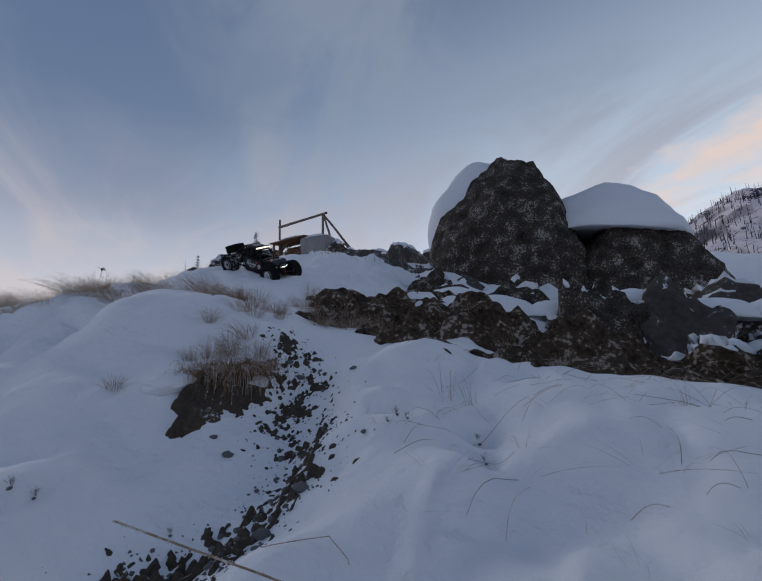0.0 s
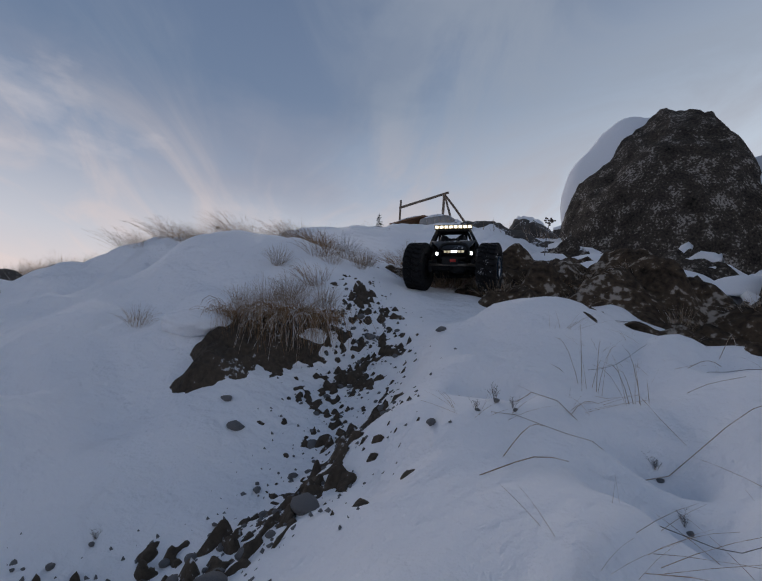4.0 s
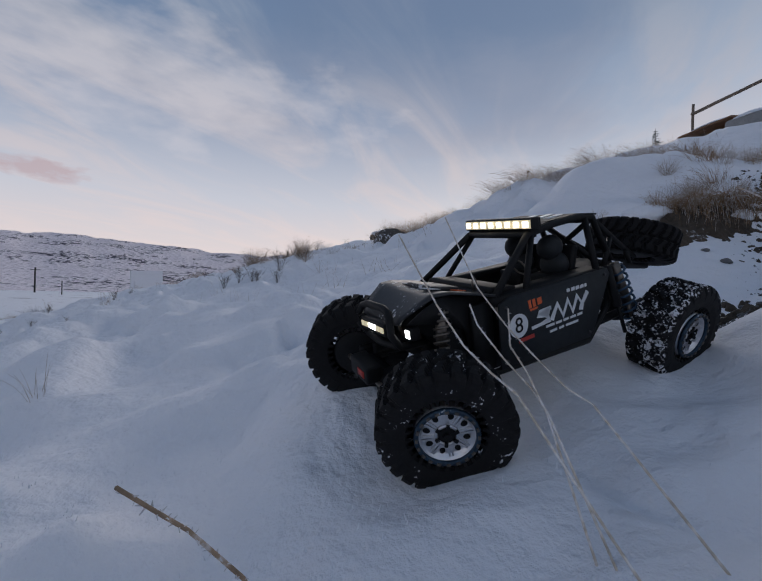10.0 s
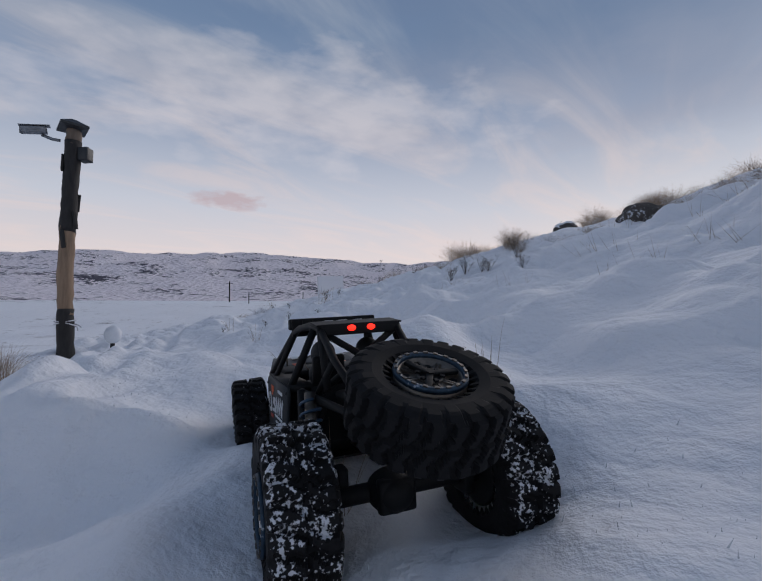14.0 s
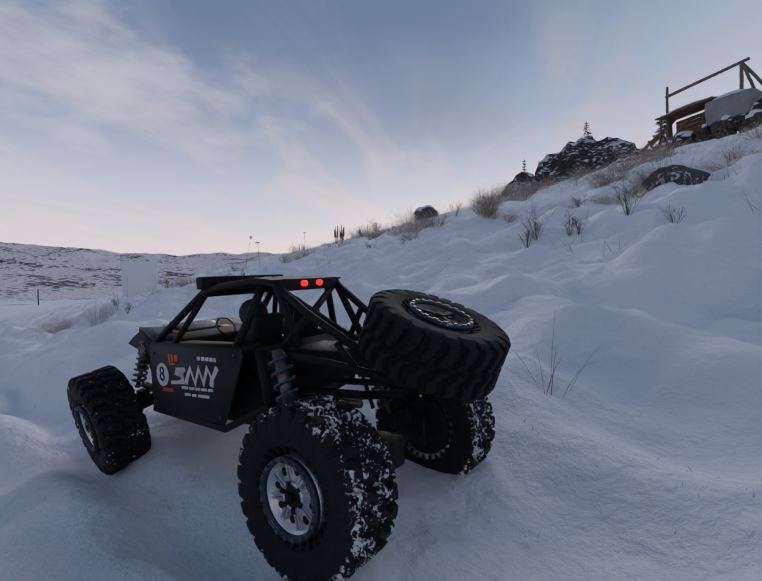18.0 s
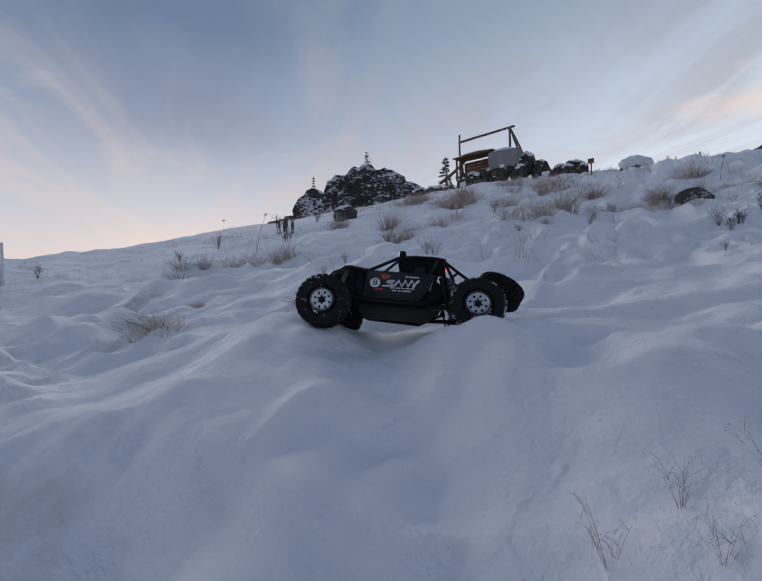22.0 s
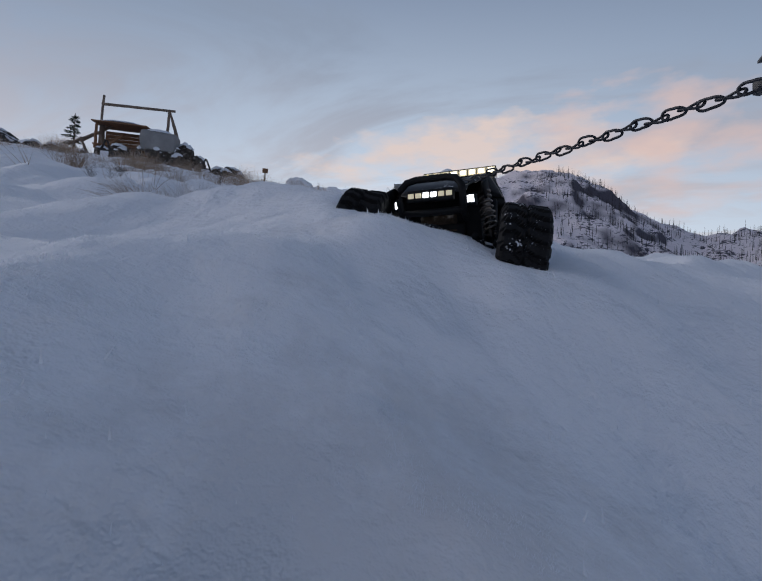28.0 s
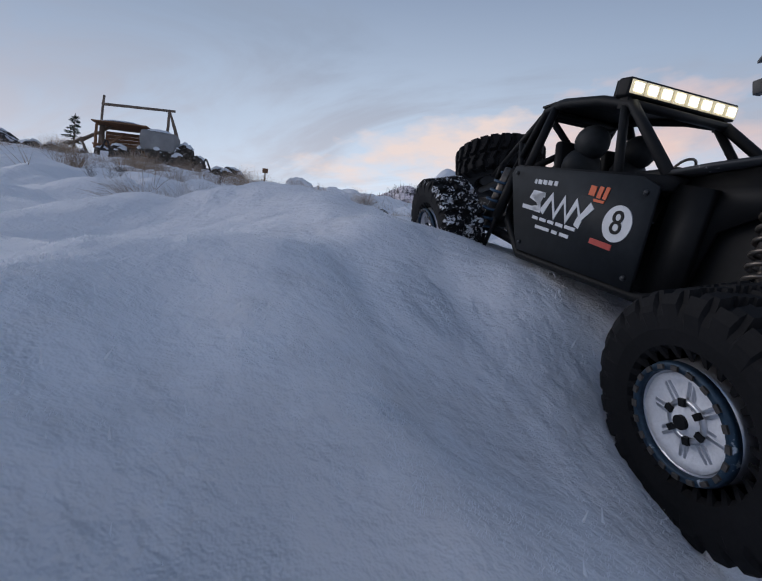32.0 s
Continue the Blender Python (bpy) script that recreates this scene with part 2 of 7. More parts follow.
rubber_clean = material("tyre_sidewall", (0.009, 0.009, 0.010), rough=0.75, spec=0.2, var=0.3, scale=40, fine=400, bump=0.2, bump_scale=0.0005)
rim_metal = material("rim_chrome", (0.62, 0.63, 0.66), rough=0.3, metal=0.85, var=0.12, scale=40, fine=300, bump=0.1, bump_scale=0.0004)
rim_snow = material("rim_snow", (0.78, 0.79, 0.82), rough=0.8, var=0.1, scale=50, fine=500, bump=0.4, bump_scale=0.001)
bead_blue = material("bead_ring", (0.02, 0.045, 0.075), rough=0.5, metal=0.4, var=0.5, scale=60, fine=300, bump=0.2, second=(0.5, 0.55, 0.6), cut=(0.6, 0.66))
body_black = material("body_black", (0.007, 0.0074, 0.0082), rough=0.6, spec=0.22, var=0.3, scale=18, fine=200, bump=0.1, bump_scale=0.0004)
panel_grey = material("panel_grey", (0.018, 0.021, 0.024), rough=0.6, spec=0.25, var=0.3, scale=16, fine=160, bump=0.08, bump_scale=0.0004)
hood_mat = material("hood_snowy", (0.022, 0.024, 0.027), rough=0.5, var=0.3, scale=22, fine=220, bump=0.2, bump_scale=0.0008, second=(0.6, 0.62, 0.66), cut=(0.585, 0.64))
decal_white = material("decal_white", (0.62, 0.64, 0.66), rough=0.5, var=0.06, scale=30, fine=200, bump=0.02)
decal_orange = material("decal_orange", (0.62, 0.10, 0.02), rough=0.5, var=0.1, scale=30, fine=200, bump=0.02)
decal_red = material("decal_red", (0.40, 0.03, 0.02), rough=0.5, var=0.1, scale=30, fine=200, bump=0.02)
spring_blue = material("spring_blue", (0.035, 0.075, 0.13), rough=0.45, metal=0.3, var=0.3, scale=40, fine=300, bump=0.1)
shock_grey = material("shock_alloy", (0.16, 0.14, 0.12), rough=0.4, metal=0.8, var=0.3, scale=60, fine=300, bump=0.1)
led_warm = emitter("led_bar_glow", (1.0, 0.92, 0.74), 3.0)
led_lens = emitter("led_lens_glow", (1.0, 0.86, 0.56), 0.3)
led_white = emitter("lamp_glow", (0.95, 0.97, 1.0), 4.5)
led_red = emitter("tail_glow", (1.0, 0.02, 0.01), 2.2)

# ---- building helpers ----
def finish(name, bm, mat, smooth=True):
    me = bpy.data.meshes.new(name)
    bm.to_mesh(me)
    bm.free()
    me.materials.append(mat)
    if smooth:
        me.polygons.foreach_set("use_smooth", [True] * len(me.polygons))
    return me


def part(name, bm, mat, parent=None, label="", smooth=True, m=None):
    """One mesh object out of a bmesh, under a thing or a part."""
    ob = new(name, finish(name, bm, mat, smooth))
    if parent:
        ob.parent = parent
    if m is not None:
        ob.matrix_basis = m
    if label:
        ob["label"] = label
    return ob


def empty(name, m=None):
    ob = new(name)
    ob.empty_display_size = 0.1
    if m is not None:
        ob.matrix_basis = m
    return ob


def tube(bm, pts, r, seg=7, taper=None, cap=True):
    """A round bar along points; taper: the radius at its end."""
    pts = [Vector(p) for p in pts]
    rings, n = [], len(pts)
    up = Vector((0.13, 0.21, 0.97))
    for i, p in enumerate(pts):
        d = (pts[min(i + 1, n - 1)] - pts[max(i - 1, 0)]).normalized()
        a = d.cross(up)
        if a.length < 0.05:
            a = d.cross(Vector((1, 0, 0)))
        a.normalize()
        b = d.cross(a)
        rr = r if taper is None else r + (taper - r) * i / max(n - 1, 1)
        rings.append([bm.verts.new(p + rr * (math.cos(2 * math.pi * k / seg) * a + math.sin(2 * math.pi * k / seg) * b)) for k in range(seg)])
    for u, v in zip(rings, rings[1:]):
        for k in range(seg):
            bm.faces.new((u[k], u[(k + 1) % seg], v[(k + 1) % seg], v[k]))
    if cap and seg > 2:
        bm.faces.new(rings[0][::-1])
        bm.faces.new(rings[-1])
    return bm


def box(bm, c, s, m=None, bevel=0.0):
    """A box of size s about c, its edges rounded by bevel."""
    t = Matrix.Translation(c) @ (m or Matrix()) @ Matrix.Diagonal((*s, 1))
    made = bmesh.ops.create_cube(bm, size=1.0, matrix=t)
    if bevel:
        edges = list({e for v in made["verts"] for e in v.link_edges})
        bmesh.ops.bevel(bm, geom=edges, offset=bevel, segments=2, profile=0.6, affect="EDGES")
    return bm


def lathe(bm, profile, seg, axis="y", close=False):
    """Turns (radius, along) pairs about an axis."""
    rings = []
    for r, h in profile:
        ring = []
        for k in range(seg):
            a = 2 * math.pi * k / seg
            c, s = r * math.cos(a), r * math.sin(a)
            ring.append(bm.verts.new({"y": (c, h, s), "z": (c, s, h), "x": (h, c, s)}[axis]))
        rings.append(ring)
    pairs = list(zip(rings, rings[1:])) + ([(rings[-1], rings[0])] if close else [])
    for u, v in pairs:
        for k in range(seg):
            bm.faces.new((u[k], u[(k + 1) % seg], v[(k + 1) % seg], v[k]))
    if not close:
        for ring in (rings[0], rings[-1]):
            if (ring[0].co - ring[seg // 2].co).length > 1e-5:
                bm.faces.new(ring)
    bmesh.ops.recalc_face_normals(bm, faces=bm.faces[:])
    return bm


def prism(bm, outline, y0, y1):
    """An outline in x and z, drawn out from y0 to y1."""
    a = [bm.verts.new((x, y0, z)) for x, z in outline]
    b = [bm.verts.new((x, y1, z)) for x, z in outline]
    bm.faces.new(a)
    bm.faces.new(b[::-1])
    n = len(a)
    for k in range(n):
        bm.faces.new((a[k], b[k], b[(k + 1) % n], a[(k + 1) % n]))
    bmesh.ops.recalc_face_normals(bm, faces=bm.faces[:])
    return bm


# ---- the lie of the land ----
def hash2(ix, iy, seed):
    h = (ix * 374761393 + iy * 668265263 + seed * 974634777) & 0xFFFFFFFF
    h = ((h ^ (h >> 13)) * 1274126177) & 0xFFFFFFFF
    return ((h ^ (h >> 16)) & 0xFFFF) / 65535.0


def lumps(x, y, size, seed=1):
    """Smooth random heights from -1 to 1, with lumps of that size."""
    u, v = np.asarray(x, float) / size, np.asarray(y, float) / size
    iu, iv = np.floor(u).astype(np.int64), np.floor(v).astype(np.int64)
    fu, fv = u - iu, v - iv
    fu, fv = fu * fu * fu * (fu * (fu * 6 - 15) + 10), fv * fv * fv * (fv * (fv * 6 - 15) + 10)
    a, b, c, d = (hash2(iu + i, iv + j, seed) for i, j in ((0, 0), (1, 0), (0, 1), (1, 1)))
    return 2 * ((a * (1 - fu) + b * fu) * (1 - fv) + (c * (1 - fu) + d * fu) * fv) - 1


def soft(v, w):
    """v where it is positive, 0 where it is negative, rounded over w."""
    return 0.5 * (v + np.sqrt(v * v + w * w))


def step(v):
    return 1 / (1 + np.exp(-np.clip(v, -40, 40)))


def hump(x, y, cx, cy, rx, ry=None, turn=0.0):
    c, s = math.cos(radians(turn)), math.sin(radians(turn))
    dx, dy = x - cx, y - cy
    return np.exp(-((dx * c + dy * s) / rx) ** 2 - ((-dx * s + dy * c) / (ry or rx)) ** 2)


def ridge_rise(az):
    """How steeply, as a tangent, the far country rises over the plain, by degrees to the left of +y."""
    a = (np.asarray(az) + 180) % 360 - 180
    west = 0.046 * np.exp(-((a - 112) / 34) ** 2) + 0.03 * np.exp(-((a - 60) / 25) ** 2)
    north = 0.225 * np.exp(-((a + 29) / 20) ** 4) + 0.115 * np.exp(-((a + 62) / 26) ** 2)
    return west + north + 0.05


# the crawler's way down, where the snow lies smoother
DRIVEN_WAY = [(-2.27, 2.3), (-1.12, 1.44), (-1.07, 0.42), (-0.95, 0.0), (-0.9, -0.62), (-1.5, -0.96), (-2.04, -1.46), (-3.04, -1.88), (-3.8, -2.45), (-5.0, -2.8), (-5.05, -3.2), (-5.4, -3.75)]
HOLES = [(-1.50, 0.42), (-1.43, 0.50), (-1.38, 0.34), (-0.78, 0.86), (-0.60, 0.86), (-0.57, 0.74), (-3.46, -1.34), (-3.39, -1.64), (-3.49, -1.55), (-1.23, -0.03), (-1.27, 0.06), (-2.97, -0.84), (-2.57, -0.81), (-2.53, -0.91), (-1.6, -0.2), (-1.8, 0.2)]
# swells and hollows of the snow: lift, middle, width
SWELLS = [
    (0.04, -3.8, 1.2, 6.0), (0.50, -9.7, 14.4, 6.0), (0.07, -5.1, 6.4, 3.0), (0.45, -3.0, 4.0, 1.6),
    (0.27, 0.6, 0.3, 0.9), (0.10, -3.6, -2.5, 0.9), (0.10, -4.5, -3.9, 0.5), (0.02, -4.2, -3.4, 0.5),
    (0.09, -2.15, -1.7, 0.42), (-0.10, -4.9, -3.8, 0.3), (0.10, -0.4, -0.1, 0.3), (0.055, -5.3, -3.0, 0.3),
    (0.14, -5.5, -4.3, 0.3), (0.08, -1.2, 0.2, 0.3), (0.06, -0.3, -0.6, 0.3), (0.05, -1.0, 1.3, 0.3),
    (0.09, -2.5, 1.1, 0.3), (0.08, -1.0, 2.0, 0.3), (0.08, -2.4, 2.4, 0.3), (-0.07, -3.6, 2.0, 0.3),
    (-0.04, -5.4, -3.8, 0.3), (0.026, -4.82, -2.88, 0.20), (0.03, -4.96, -3.57, 0.12), (-0.03, -5.1, -3.63, 0.12), (-0.05, -5.08, -3.0, 0.13), (0.05, -2.0, -1.45, 0.3),
    (0.04, -1.03, -0.15, 0.22), (0.03, -1.19, 0.66, 0.1), (0.03, -4.95, -3.62, 0.13), (-0.03, -2.3, 2.3, 0.35), (-0.06, -5.64, -3.3, 0.2), (-0.03, -4.6, -3.35, 0.3), (0.06, -1.4, -1.7, 0.3),
    (0.055, -5.43, -3.05, 0.19), (0.035, -0.93, -0.50, 0.055), (0.02, -0.87, -0.42, 0.04), (0.055, -1.40, 0.80, 0.11), (0.03, -1.36, 0.92, 0.09), (0.018, -5.20, -3.34, 0.12), (0.018, -5.12, -3.49, 0.085), (0.04, -5.08, -3.535, 0.075),
]

# snow pressed down, or heaped, where the wheels ran: lift and middle
SETTLED = [
    (-0.028, -5.28, -2.85), (-0.088, -3.51, -2.49), (-0.065, -1.72, -0.92), (-0.056, -1.27, 0.61), (-0.026, -4.86, -2.71), (-0.07, -2.0, -1.69), (-0.068, -3.92, -2.62), (-0.008, -4.91, -2.59),
    (-0.036, -1.15, 0.21), (-0.034, -5.24, -2.73), (-0.052, -1.36, -0.78), (-0.039, -3.59, -2.3), (-0.047, -0.96, -0.03), (-0.032, -1.21, 0.39), (-0.026, -1.24, 1.26), (-0.04, -0.99, 0.42),
    (-0.043, -1.64, -1.15), (-0.03, -1.11, -0.07), (0.033, -2.26, -1.45), (-0.032, -4.37, -2.62), (-0.03, -3.97, -2.42), (0.045, -4.73, -2.91), (0.028, -2.45, -1.64), (-0.026, -2.07, -1.5),
    (-0.024, -1.14, 0.95), (-0.028, -1.32, 1.61), (-0.025, -0.96, 0.25), (-0.024, -4.8, -2.83), (-0.018, -0.84, -0.16), (-0.03, -1.13, 1.68), (0.023, -1.13, -0.71), (-0.017, -1.06, 0.21),
    (-0.008, -5.23, -2.96), (0.022, -1.24, 0.96), (0.028, -1.81, -1.5), (-0.028, -1.26, -1.0), (0.02, -1.2, 0.76), (-0.024, -4.34, -2.82), (0.017, -1.91, -1.28), (-0.014, -0.9, 1.25),
    (-0.05, -3.71, -2.57), (-0.035, -3.79, -2.40), (-0.035, -4.13, -2.77), (-0.025, -4.18, -2.58), (-0.03, -3.62, -2.66), (-0.045, -3.51, -2.32), (-0.03, -3.14, -2.17), (-0.055, -3.92, -2.70), (-0.045, -3.99, -2.49), (-0.011, -1.07, 0.59), (-0.017, -3.21, -2.03), (-0.016, -0.72, -0.53),
    (0.015, -0.99, -0.54), (-0.022, -0.86, -0.17), (0.022, -2.91, -1.80), (0.018, -2.99, -1.62), (0.016, -3.18, -2.06), (0.022, -4.00, -2.43), (0.020, -1.95, 2.25), (-0.03, -1.89, 2.20), (-0.03, -1.66, 1.95), (0.05, -4.94, -3.68), (0.024, -4.95, -3.31),
]


def land(x, y, fine=True):
    x, y = np.asarray(x, float), np.asarray(y, float)
    # distance up the hill from its foot
    s = -0.447 * (x + 5.0) + 0.894 * (y + 2.8)
    z = 0.69 + 0.31 * soft(s, 0.35) - 0.12 * soft(-5.0 - x, 1.0)
    # crest of the hill, and the plain below
    z -= 0.30 * soft(s - 17.5, 2.0)
    z -= 0.10 * soft(-s - 0.5, 0.6) * step((x + 4.0) / 0.4)
    z -= 0.55 * soft(-s - 0.42, 0.10) * step((-4.2 - x) / 0.35)
    # the eastern bank, where the gully runs down
    z += 0.12 * step((x + 2.2) / 0.35) * step((s + 0.8) / 0.3)
    z += 0.26 * hump(x, y, -2.5, 1.8, 1.3, 1.0)
    z += 0.16 * hump(x, y, -1.75, 1.15, 0.42, 0.28, 20)
    z += 0.10 * hump(x, y, -0.35, 1.15, 0.5, 0.5)
    z -= 0.05 * hump(x, y, -1.05, 0.55, 0.22, 0.6, 10)
    z -= 0.035 * hump(x, y, -0.95, 0.62, 0.09, 0.36, 12)
    # trodden holes on the bank
    for cx, cy in HOLES:
        z -= 0.085 * hump(x, y, cx, cy, 0.045, 0.036)
    # two wheel ruts along the foot of the hill
    u = np.clip((x + 4.7) / (4.7 - 1.9), 0, 1)
    mid = -2.80 + 0.38 * np.minimum(u / 0.33, 1) + 0.72 * np.clip((u - 0.33) / 0.67, 0, 1)
    on = step((x + 4.75) / 0.08) * step((-1.7 - x) / 0.12)
    for side in (-0.115, 0.115):
        off = (y - mid - side) / 0.036
        z -= on * (0.030 * np.exp(-off * off) - 0.010 * np.exp(-(np.abs(off) - 1.9) ** 2 * 1.6)) * (0.75 + 0.25 * lumps(x, y, 0.1, 21))
    # ground falls away to the east
    z -= 0.35 * soft(x - 1.2, 0.8) * step((7 - y) / 1.0)
    for lift, cx, cy, wide in SWELLS:
        z = z + lift * hump(x, y, cx, cy, wide)
    for lift, cx, cy in SETTLED:
        z = z + lift * hump(x, y, cx, cy, 0.10)
    d = np.hypot(x + 3, y + 1)
    far = step((d - 45) / 8)
    z = np.where(z < -1.2, -1.2 + 0.1 * (z + 1.2), z)
    z = z * (1 - far) + far * 0.0
    if fine:
        near = np.clip(1.5 - d / 60, 0, 1)
        calm = 0.0
        for (ax, ay), (bx, by) in zip(DRIVEN_WAY, DRIVEN_WAY[1:]):
            u = np.clip(((x - ax) * (bx - ax) + (y - ay) * (by - ay)) / ((bx - ax) ** 2 + (by - ay) ** 2), 0, 1)
            calm = np.maximum(calm, np.exp(-((x - ax - u * (bx - ax)) ** 2 + (y - ay - u * (by - ay)) ** 2) / 0.05))
        calm = np.maximum(calm, 1.15 * hump(x, y, -5.5, -3.35, 0.55, 0.5))
        wild = (1 - 0.72 * np.minimum(calm, 1.15)) * near
        drift = 0.6 + 0.6 * lumps(x, y, 1.7, 19)
        z = z + wild * (0.040 * lumps(x, y, 0.75, 11) + 0.115 * (0.35 - np.abs(lumps(x, y, 0.46, 18))) * drift + 0.044 * lumps(x, y, 0.21, 12) + 0.055 * (0.3 - np.abs(lumps(x, y, 0.17, 22))) * (0.5 + lumps(x, y, 0.8, 23)))
        z = z + wild * 0.026 * np.abs(lumps(x, y, 0.10, 13)) * (1 + lumps(x, y, 0.9, 16)) + near * 0.0032 * lumps(x, y, 0.05, 17)
        z = z + 0.25 * np.clip((d - 6) / 10, 0, 1) * near * lumps(x, y, 3.5, 14)
    return z


def range_height(x, y):
    """The mountains that ring the plain."""
    d = np.hypot(x + 3, y + 1)
    az = np.degrees(np.arctan2(-(x + 3), y + 1))
    calm = np.clip((az - 20) / 25, 0, 1)
    rise = ridge_rise(az) + (0.014 - 0.010 * calm) * lumps(az, d / 60.0, 7.0, 5) + (0.008 - 0.006 * calm) * lumps(az, d / 30.0, 2.3, 6)
    shelf = np.clip((d - 110) / 340, 0, 1)
    z = -1.6 + rise * 450 * shelf * shelf * (3 - 2 * shelf)
    out = np.clip((d - 90) / 200, 0, 1)
    gul = np.abs(lumps(x + 0.4 * y, y, 46, 8)) * 9 + np.abs(lumps(x, y - 0.3 * x, 19, 9)) * 5 + 2.2 * lumps(x, y, 8, 10) + 1.0 * lumps(x, y, 4, 15)
    return z + out * shelf ** 0.5 * (gul - 5) * (1 - 0.62 * calm)


def ground(x, y):
    return float(land(np.array([x]), np.array([y]))[0])


def sheet(name, xs, ys, zs, rows, cols, mat, wrap=False):
    """A mesh sheet out of rows x cols points."""
    me = bpy.data.meshes.new(name)
    co = np.stack([xs, ys, zs], -1).reshape(-1, 3)
    i, j = np.meshgrid(np.arange(rows - 1), np.arange(cols if wrap else cols - 1), indexing="ij")
    k = (j + 1) % cols
    quads = np.stack([i * cols + j, i * cols + k, (i + 1) * cols + k, (i + 1) * cols + j], -1).reshape(-1, 4)
    me.vertices.add(len(co))
    me.vertices.foreach_set("co", co.ravel())
    me.loops.add(quads.size)
    me.loops.foreach_set("vertex_index", quads.ravel())
    me.polygons.add(len(quads))
    me.polygons.foreach_set("loop_start", np.arange(0, quads.size, 4))
    me.polygons.foreach_set("use_smooth", np.ones(len(quads), bool))
    me.materials.append(mat)
    me.update(calc_edges=True)
    me.validate()
    return new(name, me)


def spread(lo, hi, pitch, reach, n):
    """Even steps from lo to hi, then steps that grow out to reach on both sides."""
    mid = np.arange(lo, hi, pitch)
    g = 1.05
    for _ in range(60):
        g -= (pitch * (g ** n - 1) / (g - 1) - reach) / (pitch * (g ** (n + 0.0) * n / (g * (g - 1)) - (g ** n - 1) / (g - 1) ** 2))
    out = pitch * np.cumsum(g ** np.arange(n))
    return np.concatenate([lo - out[::-1], mid, mid[-1] + out])


gx, gy = np.meshgrid(spread(-6.4, 0.6, 0.0195, 1400.0, 118), spread(-4.5, 2.7, 0.0195, 1400.0, 118), indexing="ij")
mr = np.exp(np.linspace(math.log(85.0), math.log(1300.0), 150))
ma = np.linspace(0, 2 * math.pi, 900, endpoint=False)
mgr, mga = np.meshgrid(mr, ma, indexing="ij")
mx, my = -3 + mgr * np.cos(mga), -1 + mgr * np.sin(mga)

